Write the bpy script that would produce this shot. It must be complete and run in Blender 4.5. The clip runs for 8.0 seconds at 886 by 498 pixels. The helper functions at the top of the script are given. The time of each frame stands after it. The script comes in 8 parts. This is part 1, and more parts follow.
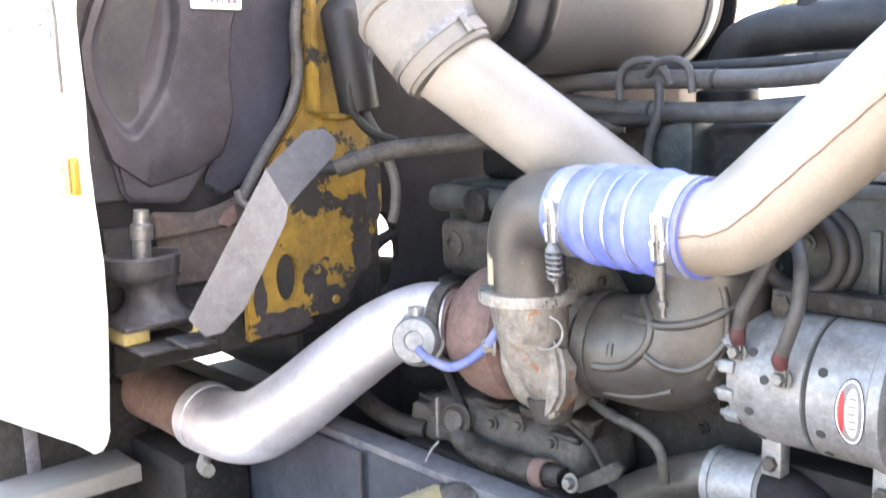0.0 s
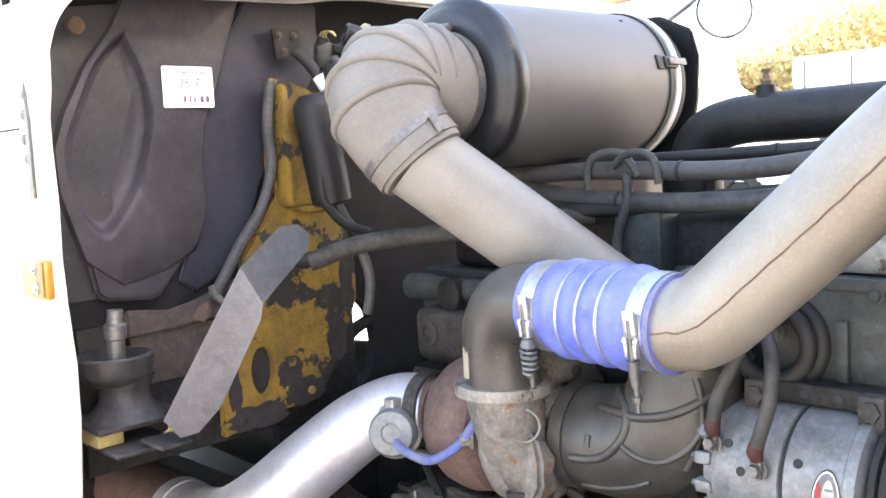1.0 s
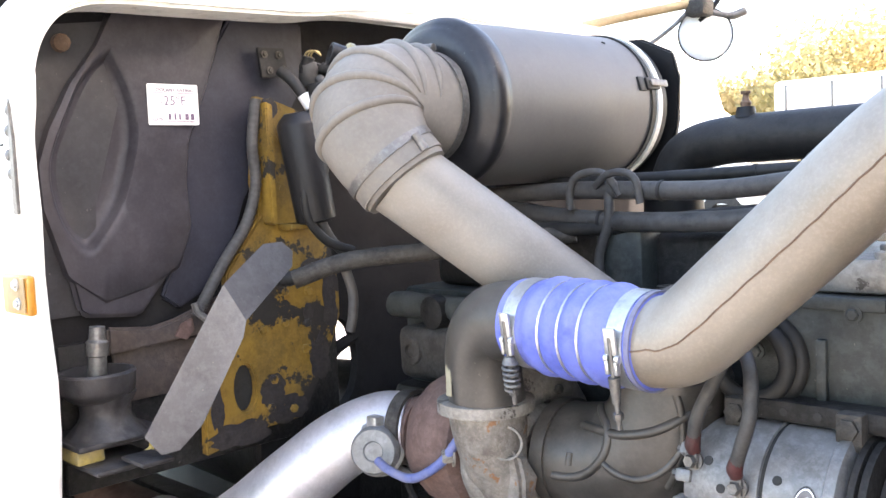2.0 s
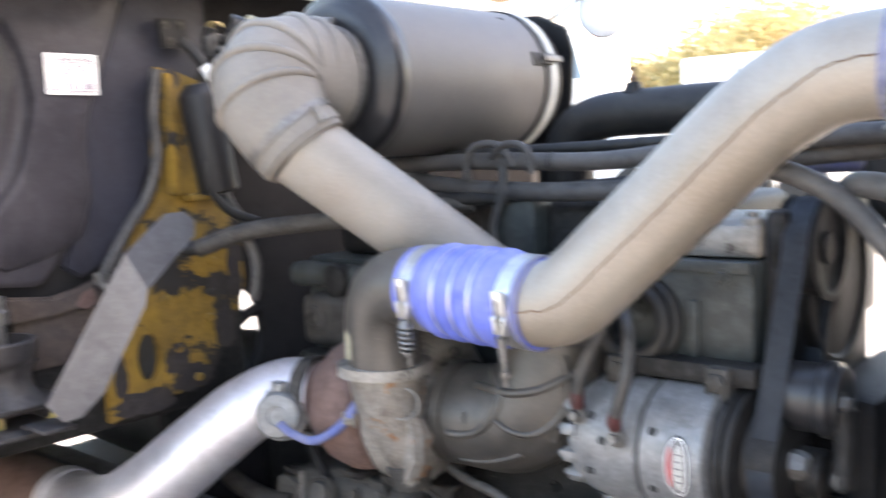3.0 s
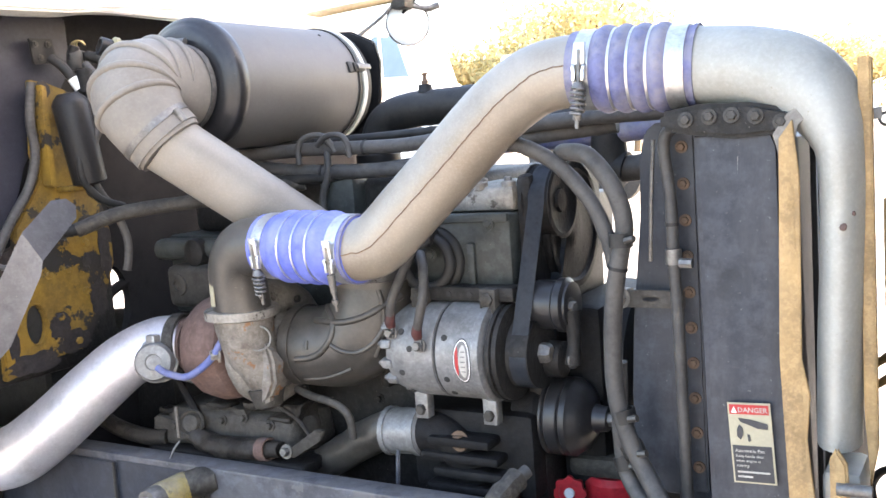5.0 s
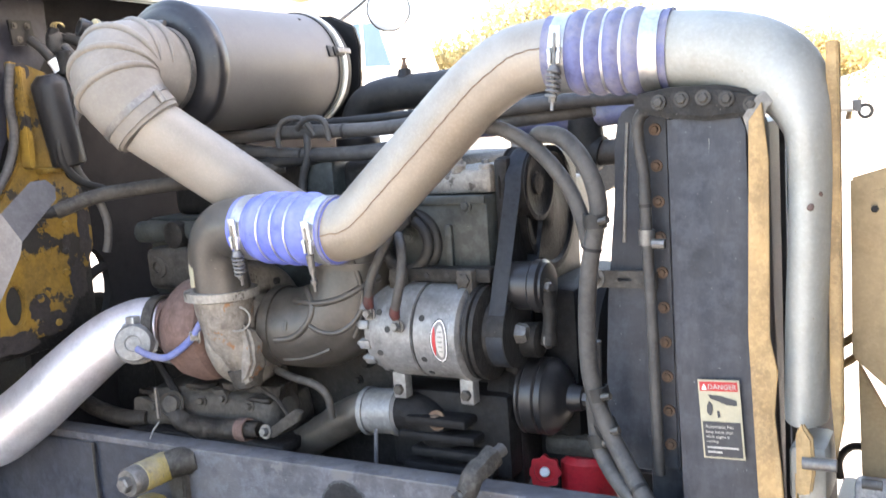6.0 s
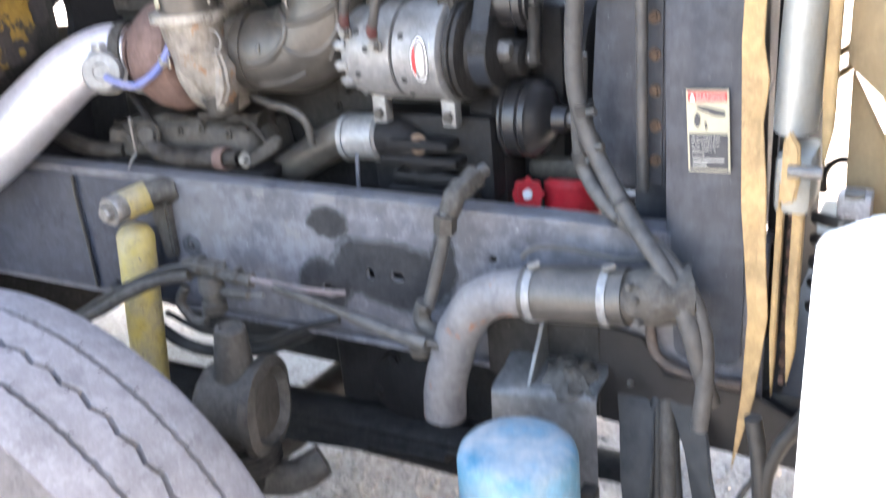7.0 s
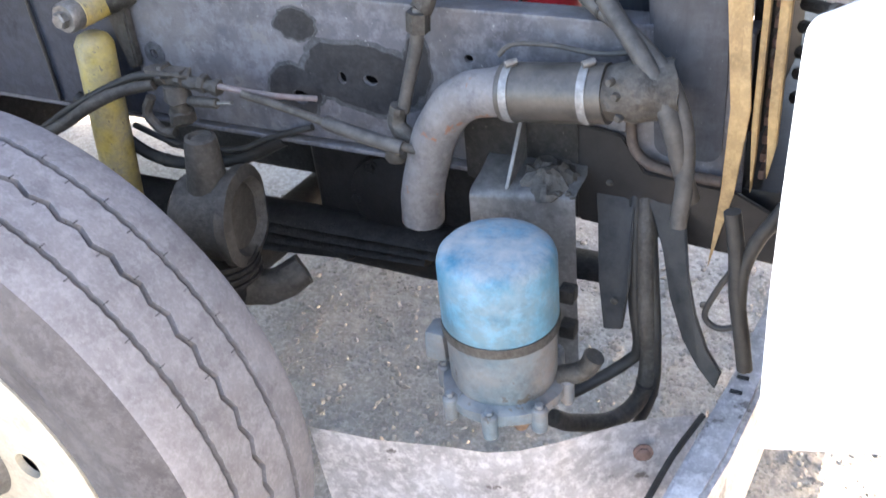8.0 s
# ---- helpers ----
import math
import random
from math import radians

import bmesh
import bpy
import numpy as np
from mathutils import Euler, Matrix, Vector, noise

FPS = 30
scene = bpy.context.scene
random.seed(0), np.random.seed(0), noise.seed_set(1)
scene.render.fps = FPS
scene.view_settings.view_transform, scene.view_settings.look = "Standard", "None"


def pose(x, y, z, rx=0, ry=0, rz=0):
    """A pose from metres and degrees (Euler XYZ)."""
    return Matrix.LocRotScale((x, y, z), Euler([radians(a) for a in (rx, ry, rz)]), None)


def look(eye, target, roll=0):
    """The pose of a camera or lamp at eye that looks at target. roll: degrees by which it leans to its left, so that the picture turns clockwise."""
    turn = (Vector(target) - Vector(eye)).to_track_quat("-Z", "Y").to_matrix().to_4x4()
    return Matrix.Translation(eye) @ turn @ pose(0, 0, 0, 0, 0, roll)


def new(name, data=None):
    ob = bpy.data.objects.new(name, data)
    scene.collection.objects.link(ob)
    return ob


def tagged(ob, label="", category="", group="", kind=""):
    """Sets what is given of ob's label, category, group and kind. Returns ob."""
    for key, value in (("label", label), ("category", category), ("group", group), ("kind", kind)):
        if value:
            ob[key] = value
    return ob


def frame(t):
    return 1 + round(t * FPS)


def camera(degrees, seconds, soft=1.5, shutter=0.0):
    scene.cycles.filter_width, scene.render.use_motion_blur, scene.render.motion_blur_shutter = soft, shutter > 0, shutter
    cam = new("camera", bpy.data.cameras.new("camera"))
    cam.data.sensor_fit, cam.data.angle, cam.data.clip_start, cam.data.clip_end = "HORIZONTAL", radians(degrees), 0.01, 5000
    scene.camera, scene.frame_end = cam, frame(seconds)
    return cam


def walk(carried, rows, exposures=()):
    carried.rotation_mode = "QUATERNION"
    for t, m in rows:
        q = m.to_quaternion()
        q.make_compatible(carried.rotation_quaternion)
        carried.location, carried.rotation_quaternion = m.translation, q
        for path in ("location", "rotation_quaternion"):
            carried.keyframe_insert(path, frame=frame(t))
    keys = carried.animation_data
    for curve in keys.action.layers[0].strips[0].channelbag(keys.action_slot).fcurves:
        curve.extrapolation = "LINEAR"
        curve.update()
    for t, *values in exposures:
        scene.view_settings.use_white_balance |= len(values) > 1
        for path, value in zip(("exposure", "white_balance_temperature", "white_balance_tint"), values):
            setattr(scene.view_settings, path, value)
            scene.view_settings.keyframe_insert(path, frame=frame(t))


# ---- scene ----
cam = camera(49.8, 8.0, shutter=0.5)
PATH = [
    (0, (0.217, 0.163, 1.591), (-1.254, 1.476, 1.259), -1.9),
    (0.5, (0.218, 0.156, 1.62), (-1.249, 1.493, 1.37), -2.7),
    (1, (0.222, 0.159, 1.63), (-1.221, 1.53, 1.433), -3.0),
    (1.5, (0.226, 0.159, 1.638), (-1.199, 1.552, 1.471), -3.1),
    (1.7, (0.227, 0.157, 1.632), (-1.197, 1.554, 1.481), -2.7),
    (2.8, (0.26, 0.149, 1.622), (-1.133, 1.572, 1.433), -2.4),
    (3, (0.278, 0.138, 1.621), (-1.013, 1.65, 1.405), -2.4),
    (3.5, (0.28, 0.068, 1.612), (-0.74, 1.769, 1.356), -2.5),
    (4, (0.374, -0.044, 1.606), (-0.564, 1.701, 1.337), -3.1),
    (4.2, (0.445, -0.094, 1.593), (-0.499, 1.651, 1.344), -3.3),
    (5.3, (0.54, -0.192, 1.608), (-0.483, 1.51, 1.368), -4.3),
    (5.5, (0.545, -0.195, 1.606), (-0.462, 1.516, 1.366), -4.1),
    (6, (0.55, -0.2, 1.593), (-0.43, 1.524, 1.331), -3.9),
    (6.5, (0.541, -0.197, 1.568), (-0.427, 1.496, 1.126), -4.1),
    (7, (0.539, -0.17, 1.537), (-0.384, 1.431, 0.772), -4.8),
    (7.5, (0.534, -0.16, 1.513), (-0.329, 1.341, 0.512), -5.6),
    (8, (0.531, -0.151, 1.507), (-0.295, 1.294, 0.399), -6.1),
]
walk(cam, [(t, look(eye, target, roll)) for t, eye, target, roll in PATH],
     exposures=[(0.0, 4.1, 7150, 15.5), (0.5, 3.72, 7150, 15.5), (1.0, 3.52, 7150, 15.5), (3.5, 3.2, 6950, 15.5), (5.5, 3.5, 7250, 15.5), (6.5, 3.7, 7250, 15.5), (7.0, 4.02, 7250, 16.5), (7.5, 4.08, 7350, 17.5), (8.0, 3.6, 7150, 16.5)])

# ---- world and sun ----
SUN_AZ, SUN_EL = 20.0, 24.0          # degrees from +x towards +y, and above the ground
world = bpy.data.worlds.new("sky")
scene.world = world
world.use_nodes = True
wn = world.node_tree.nodes
sky = wn.new("ShaderNodeTexSky")
sky.sky_type, sky.sun_disc = "NISHITA", False
sky.sun_elevation, sky.sun_rotation = radians(SUN_EL), radians(90 - SUN_AZ)
sky.dust_density = 2.5
wn["Background"].inputs["Strength"].default_value = 0.15
world.node_tree.links.new(sky.outputs[0], wn["Background"].inputs["Color"])
lamp = bpy.data.lights.new("sun", "SUN")
lamp.energy, lamp.angle, lamp.color = 4.0, radians(0.6), (1.0, 0.93, 0.82)
sun = new("sun", lamp)
a, e = radians(SUN_AZ), radians(SUN_EL)
sun.matrix_world = look((0, 0, 30), (-30 * math.cos(a) * math.cos(e), -30 * math.sin(a) * math.cos(e), 30 - 30 * math.sin(e)))


# ---- materials ----
def material(name, base, second=None, rough=0.6, metal=0.0, scale=14.0, amount=0.6, dust=0.0, dust_col=(0.36, 0.32, 0.27),
             bump=0.15, bump_scale=180.0, spots=None, spot_level=0.62, spot_scale=9.0, coat=0.0, vary=0.0, specks=None, streak=None, blotch=0.0, grime_amount=0.5, gloss=None):
    """Principled surface: base colour drifting to a second one, fine grain, dust that settles on upward faces (and
    paints the charge pipe's skylit top), and worn spots.
    """
    m = bpy.data.materials.new(name)
    m.use_nodes = True
    n, l = m.node_tree.nodes, m.node_tree.links
    b = n["Principled BSDF"]
    geo = n.new("ShaderNodeNewGeometry")
    src = geo.outputs["Position"]

    def noise_tex(sc, detail=6.0, rgh=0.6):
        t = n.new("ShaderNodeTexNoise")
        t.inputs["Scale"].default_value, t.inputs["Detail"].default_value, t.inputs["Roughness"].default_value = sc, detail, rgh
        l.new(src, t.inputs["Vector"])
        return t

    def ramp(sock, lo, hi):
        r = n.new("ShaderNodeMapRange")
        r.inputs["From Min"].default_value, r.inputs["From Max"].default_value = lo, hi
        l.new(sock, r.inputs["Value"])
        return r.outputs["Result"]

    def mix(fac, c1, c2):
        x = n.new("ShaderNodeMix")
        x.data_type = "RGBA"
        if isinstance(fac, float):
            x.inputs["Factor"].default_value = fac
        else:
            l.new(fac, x.inputs["Factor"])
        for sock, c in ((x.inputs["A"], c1), (x.inputs["B"], c2)):
            if isinstance(c, tuple):
                sock.default_value = (*c, 1)
            else:
                l.new(c, sock)
        return x.outputs["Result"]

    def times(sock, k):
        x = n.new("ShaderNodeMath")
        x.operation = "MULTIPLY"
        l.new(sock, x.inputs[0])
        if isinstance(k, float):
            x.inputs[1].default_value = k
        else:
            l.new(k, x.inputs[1])
        return x.outputs[0]

    second = second or tuple(0.6 * c for c in base)
    grime = times(ramp(noise_tex(scale * 2.6, 9.0, 0.7).outputs["Fac"], 0.50, 0.68), grime_amount if bump else 0.0)
    big, fine = noise_tex(scale), noise_tex(bump_scale, 4.0)
    col = mix(times(ramp(big.outputs["Fac"], 0.38, 0.66), amount), base, second)
    col = mix(times(ramp(fine.outputs["Fac"], 0.45, 0.75), 0.22), col, tuple(min(1.0, 1.5 * c + 0.006) for c in base))
    col = mix(grime, col, tuple(0.42 * c for c in base))
    if blotch:
        bl = ramp(noise_tex(scale * 5.0, 10.0, 0.75).outputs["Fac"], 0.47, 0.60)
        col = mix(times(bl, blotch), col, tuple(min(1.0, 2.2 * c + 0.03) for c in base))
    if streak:
        mp = n.new("ShaderNodeMapping")
        mp.inputs["Scale"].default_value = (14, 14, 3.2)
        l.new(src, mp.inputs["Vector"])
        sn = n.new("ShaderNodeTexNoise")
        sn.inputs["Scale"].default_value, sn.inputs["Detail"].default_value, sn.inputs["Roughness"].default_value = 1.0, 8.0, 0.7
        l.new(mp.outputs["Vector"], sn.inputs["Vector"])
        col = mix(times(ramp(sn.outputs["Fac"], 0.45, 0.72), 0.6), col, streak)
    if specks:
        vo = n.new("ShaderNodeTexNoise")
        vo.inputs["Scale"].default_value, vo.inputs["Detail"].default_value = 190.0, 3.0
        l.new(src, vo.inputs["Vector"])
        col = mix(times(ramp(vo.outputs["Fac"], 0.715, 0.76), 0.8), col, specks)
    if spots:
        sp = ramp(noise_tex(spot_scale, 8.0, 0.65).outputs["Fac"], spot_level, spot_level + 0.02)
        col = mix(sp, col, spots)
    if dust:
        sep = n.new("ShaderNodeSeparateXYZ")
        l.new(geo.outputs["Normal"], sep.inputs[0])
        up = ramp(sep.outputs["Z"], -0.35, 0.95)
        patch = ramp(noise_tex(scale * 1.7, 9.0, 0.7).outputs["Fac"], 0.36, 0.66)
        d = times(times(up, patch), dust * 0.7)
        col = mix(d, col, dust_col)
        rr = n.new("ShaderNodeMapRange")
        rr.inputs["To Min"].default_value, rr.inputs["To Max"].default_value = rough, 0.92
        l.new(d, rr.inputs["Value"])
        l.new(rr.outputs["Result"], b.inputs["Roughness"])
        if metal:
            mm = n.new("ShaderNodeMapRange")
            mm.inputs["To Min"].default_value, mm.inputs["To Max"].default_value = metal, 0.0
            l.new(d, mm.inputs["Value"])
            l.new(mm.outputs["Result"], b.inputs["Metallic"])
    else:
        rr = n.new("ShaderNodeMapRange")
        rr.inputs["To Min"].default_value, rr.inputs["To Max"].default_value = max(0.05, rough - 0.08), min(1.0, rough + 0.1)
        l.new(big.outputs["Fac"], rr.inputs["Value"])
        l.new(rr.outputs["Result"], b.inputs["Roughness"])
        b.inputs["Metallic"].default_value = metal
    if vary:
        info = n.new("ShaderNodeObjectInfo")
        hs = n.new("ShaderNodeHueSaturation")
        l.new(col, hs.inputs["Color"])
        mr = n.new("ShaderNodeMapRange")
        mr.inputs["To Min"].default_value, mr.inputs["To Max"].default_value = 1 - vary, 1 + vary
        l.new(info.outputs["Random"], mr.inputs["Value"])
        l.new(mr.outputs["Result"], hs.inputs["Value"])
        col = hs.outputs["Color"]
    l.new(col, b.inputs["Base Color"])
    if bump:
        bn = n.new("ShaderNodeBump")
        bn.inputs["Strength"].default_value, bn.inputs["Distance"].default_value = bump, 0.004
        l.new(fine.outputs["Fac"], bn.inputs["Height"])
        b2 = n.new("ShaderNodeBump")
        b2.inputs["Strength"].default_value, b2.inputs["Distance"].default_value = bump * 0.8, 0.01
        l.new(big.outputs["Fac"], b2.inputs["Height"])
        l.new(bn.outputs["Normal"], b2.inputs["Normal"])
        l.new(b2.outputs["Normal"], b.inputs["Normal"])
    b.inputs["Coat Weight"].default_value = coat
    b.inputs["Specular IOR Level"].default_value = gloss if gloss is not None else 0.22 if metal < 0.2 and rough > 0.39 else 0.5
    return m


DUST = (0.40, 0.35, 0.29)
M = dict(
    # charge pipe: pale dust and brown base also paint skylit top, shaded underside
    pipe_dusty_lit_top=material("dusty_lit_top_pipe", (0.245, 0.215, 0.18), (0.175, 0.14, 0.105), 0.40, 0.25, 5, 0.8, 0.75, (0.42, 0.405, 0.365), 0.03, 260, spots=(0.20, 0.135, 0.09), spot_level=0.73, spot_scale=26, grime_amount=0.2),
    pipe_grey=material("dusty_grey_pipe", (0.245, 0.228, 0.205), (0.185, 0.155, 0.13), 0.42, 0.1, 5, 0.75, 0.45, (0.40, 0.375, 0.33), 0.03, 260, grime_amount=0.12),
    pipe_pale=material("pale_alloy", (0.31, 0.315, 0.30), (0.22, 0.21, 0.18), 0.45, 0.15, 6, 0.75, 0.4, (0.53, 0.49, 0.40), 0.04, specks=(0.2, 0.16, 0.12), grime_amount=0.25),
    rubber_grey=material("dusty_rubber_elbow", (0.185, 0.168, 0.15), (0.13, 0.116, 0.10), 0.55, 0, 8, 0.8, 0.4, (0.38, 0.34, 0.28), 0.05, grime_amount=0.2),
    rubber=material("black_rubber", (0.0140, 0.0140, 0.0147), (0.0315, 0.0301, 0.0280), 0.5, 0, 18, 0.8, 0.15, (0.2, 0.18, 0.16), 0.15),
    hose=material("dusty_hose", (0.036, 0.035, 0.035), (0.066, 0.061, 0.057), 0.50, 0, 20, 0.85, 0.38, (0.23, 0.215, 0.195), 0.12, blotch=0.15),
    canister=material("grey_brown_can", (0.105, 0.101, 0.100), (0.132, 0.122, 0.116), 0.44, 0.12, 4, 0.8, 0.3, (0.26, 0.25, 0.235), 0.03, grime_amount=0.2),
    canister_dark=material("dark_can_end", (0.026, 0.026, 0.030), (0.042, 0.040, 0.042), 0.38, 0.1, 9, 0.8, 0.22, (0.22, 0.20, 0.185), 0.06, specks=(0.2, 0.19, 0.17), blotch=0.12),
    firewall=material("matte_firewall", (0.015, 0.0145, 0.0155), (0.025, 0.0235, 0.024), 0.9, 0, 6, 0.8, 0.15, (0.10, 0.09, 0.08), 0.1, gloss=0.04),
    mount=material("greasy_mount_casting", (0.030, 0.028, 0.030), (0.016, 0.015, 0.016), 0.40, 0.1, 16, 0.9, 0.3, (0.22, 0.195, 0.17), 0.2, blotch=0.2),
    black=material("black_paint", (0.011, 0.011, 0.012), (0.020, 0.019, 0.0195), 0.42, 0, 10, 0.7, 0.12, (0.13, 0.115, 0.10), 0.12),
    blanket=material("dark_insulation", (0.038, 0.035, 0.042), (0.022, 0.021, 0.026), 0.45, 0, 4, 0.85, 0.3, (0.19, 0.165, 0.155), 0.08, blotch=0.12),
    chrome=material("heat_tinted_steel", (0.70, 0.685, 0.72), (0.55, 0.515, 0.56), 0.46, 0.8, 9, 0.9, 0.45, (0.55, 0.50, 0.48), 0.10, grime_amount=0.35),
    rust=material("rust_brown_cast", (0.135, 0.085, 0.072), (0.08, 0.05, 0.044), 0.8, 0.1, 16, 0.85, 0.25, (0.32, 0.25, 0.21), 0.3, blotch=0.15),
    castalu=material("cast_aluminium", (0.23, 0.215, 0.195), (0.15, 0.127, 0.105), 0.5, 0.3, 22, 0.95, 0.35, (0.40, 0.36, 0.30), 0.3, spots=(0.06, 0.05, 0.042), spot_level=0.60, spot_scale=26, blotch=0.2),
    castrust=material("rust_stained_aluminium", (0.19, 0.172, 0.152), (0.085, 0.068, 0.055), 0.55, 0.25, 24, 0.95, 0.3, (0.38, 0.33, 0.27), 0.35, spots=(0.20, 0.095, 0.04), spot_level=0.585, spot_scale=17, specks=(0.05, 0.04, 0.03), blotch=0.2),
    label_grey=material("label_grey", (0.16, 0.15, 0.15), (0.10, 0.09, 0.09), 0.5, 0, 60, 0.6, bump=0.0),
    label_old=material("label_faded", (0.38, 0.365, 0.335), (0.27, 0.255, 0.235), 0.55, 0, 40, 0.7, bump=0.0),
    casting=material("dirty_casting", (0.046, 0.042, 0.038), (0.022, 0.020, 0.018), 0.6, 0.1, 20, 0.9, 0.38, (0.23, 0.205, 0.175), 0.4, blotch=0.22),
    oilcast=material("oily_brown_casting", (0.030, 0.026, 0.023), (0.012, 0.0105, 0.010), 0.45, 0.1, 22, 0.95, 0.22, (0.17, 0.145, 0.12), 0.45, blotch=0.2, spots=(0.010, 0.009, 0.009), spot_level=0.56, spot_scale=20),
    darkcast=material("oily_dark_casting", (0.017, 0.0162, 0.016), (0.010, 0.0098, 0.0098), 0.5, 0.1, 14, 0.8, 0.2, (0.16, 0.14, 0.125), 0.35, blotch=0.2, specks=(0.16, 0.15, 0.135), gloss=0.15),
    engine=material("grey_green_engine_paint", (0.036, 0.041, 0.040), (0.022, 0.0245, 0.0245), 0.42, 0, 10, 0.8, 0.3, (0.24, 0.23, 0.20), 0.2, blotch=0.22, specks=(0.22, 0.2, 0.175)),
    alt=material("grey_alternator_paint", (0.175, 0.175, 0.178), (0.105, 0.103, 0.102), 0.42, 0.3, 16, 0.9, 0.35, (0.34, 0.32, 0.28), 0.15, blotch=0.22),
    silver=material("bright_zinc", (0.55, 0.55, 0.54), (0.38, 0.37, 0.35), 0.35, 0.85, 40, 0.6, 0.15, DUST, 0.1),
    steel=material("worn_steel", (0.1445, 0.1377, 0.1318), (0.0850, 0.0808, 0.0765), 0.45, 0.6, 26, 0.8, 0.3, (0.36, 0.33, 0.28), 0.2, blotch=0.22, specks=(0.22, 0.2, 0.175)),
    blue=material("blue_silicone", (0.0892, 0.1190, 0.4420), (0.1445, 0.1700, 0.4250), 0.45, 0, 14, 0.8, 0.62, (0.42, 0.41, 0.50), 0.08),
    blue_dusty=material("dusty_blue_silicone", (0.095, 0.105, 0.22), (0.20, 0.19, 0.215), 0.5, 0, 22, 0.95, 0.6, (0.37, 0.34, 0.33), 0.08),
    bluewire=material("blue_hose", (0.09, 0.12, 0.30), (0.17, 0.17, 0.25), 0.5, 0, 30, 0.8, 0.4, DUST, 0.08),
    white=material("white_paint", (0.80, 0.80, 0.78), (0.72, 0.71, 0.67), 0.35, 0, 3, 0.5, 0.0, DUST, 0.02, coat=0.2),
    cab_white=material("weathered_white_paint", (0.68, 0.675, 0.65), (0.60, 0.59, 0.56), 0.35, 0, 3, 0.7, 0.0, DUST, 0.02, streak=(0.50, 0.48, 0.455)),
    white_edge=material("chipped_white_edge", (0.74, 0.73, 0.68), (0.6, 0.57, 0.5), 0.5, 0, 12, 0.7, 0.1, DUST, 0.1, spots=(0.3, 0.27, 0.24), spot_level=0.66, spot_scale=25),
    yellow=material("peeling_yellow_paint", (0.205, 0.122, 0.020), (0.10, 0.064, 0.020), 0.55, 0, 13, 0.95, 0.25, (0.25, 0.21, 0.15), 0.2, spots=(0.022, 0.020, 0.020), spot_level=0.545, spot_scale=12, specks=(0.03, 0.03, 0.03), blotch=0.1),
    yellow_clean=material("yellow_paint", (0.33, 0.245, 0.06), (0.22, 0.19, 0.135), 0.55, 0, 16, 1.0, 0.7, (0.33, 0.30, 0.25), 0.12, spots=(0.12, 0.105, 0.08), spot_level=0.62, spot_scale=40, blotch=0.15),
    grey_plate=material("grey_galvanised_plate", (0.108, 0.104, 0.110), (0.076, 0.072, 0.076), 0.45, 0.3, 10, 0.8, 0.2, (0.26, 0.235, 0.215), 0.1, blotch=0.15, specks=(0.22, 0.2, 0.175)),
    frame=material("dusty_frame_paint", (0.060, 0.062, 0.075), (0.118, 0.114, 0.120), 0.46, 0.1, 7, 0.9, 0.6, (0.25, 0.23, 0.21), 0.25, specks=(0.36, 0.36, 0.37), blotch=0.5, spots=(0.13, 0.125, 0.13), spot_level=0.60, spot_scale=14),
    frame_dark=material("dark_frame_paint", (0.018, 0.023, 0.036), (0.035, 0.040, 0.052), 0.40, 0, 8, 0.8, 0.3, (0.2, 0.19, 0.175), 0.2, blotch=0.25),
    radiator=material("blue_grey_tank", (0.019, 0.023, 0.032), (0.034, 0.038, 0.048), 0.44, 0.1, 5, 0.85, 0.35, (0.24, 0.23, 0.215), 0.06, specks=(0.13, 0.13, 0.135), blotch=0.3, gloss=0.2, streak=(0.068, 0.071, 0.080)),
    tan=material("dusty_tan_sheet", (0.36, 0.24, 0.115), (0.19, 0.13, 0.072), 0.72, 0, 9, 0.95, 0.3, (0.45, 0.36, 0.25), 0.2, blotch=0.15),
    fibre=material("brown_fibreglass", (0.44, 0.325, 0.19), (0.29, 0.205, 0.12), 0.75, 0, 7, 0.8, 0.0, DUST, 0.2),
    # brown kept dull to limit light bounced back from the unseen liner
    fibre_dark=material("dull_brown_fibreglass", (0.17, 0.15, 0.135), (0.11, 0.095, 0.085), 0.75, 0, 5, 0.8, 0.0, DUST, 0.2),
    red=material("red_paint", (0.50, 0.02, 0.03), (0.36, 0.02, 0.025), 0.4, 0, 30, 0.6, 0.2, (0.4, 0.25, 0.22), 0.08),
    redterm=material("red_terminal", (0.075, 0.022, 0.022), (0.038, 0.022, 0.021), 0.6, 0, 40, 0.8, 0.3, DUST, 0.1),
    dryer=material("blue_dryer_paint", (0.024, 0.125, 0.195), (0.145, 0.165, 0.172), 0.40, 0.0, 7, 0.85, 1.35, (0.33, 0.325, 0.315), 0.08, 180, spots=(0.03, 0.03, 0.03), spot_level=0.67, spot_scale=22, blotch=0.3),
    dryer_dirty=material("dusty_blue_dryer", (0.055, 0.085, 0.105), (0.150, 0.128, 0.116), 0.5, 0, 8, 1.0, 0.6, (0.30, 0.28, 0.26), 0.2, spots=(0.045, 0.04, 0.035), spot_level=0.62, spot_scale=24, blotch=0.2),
    bolt=material("rusty_bolt", (0.16, 0.10, 0.065), (0.09, 0.058, 0.042), 0.7, 0.4, 60, 0.7, 0.2, DUST, 0.2),
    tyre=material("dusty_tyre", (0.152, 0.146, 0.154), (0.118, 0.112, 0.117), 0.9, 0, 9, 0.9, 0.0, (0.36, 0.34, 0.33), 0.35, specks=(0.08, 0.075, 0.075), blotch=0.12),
    tyre_side=material("tyre_sidewall", (0.050, 0.046, 0.048), (0.088, 0.081, 0.081), 0.75, 0, 9, 0.95, 0.0, (0.33, 0.31, 0.29), 0.15, blotch=0.25),
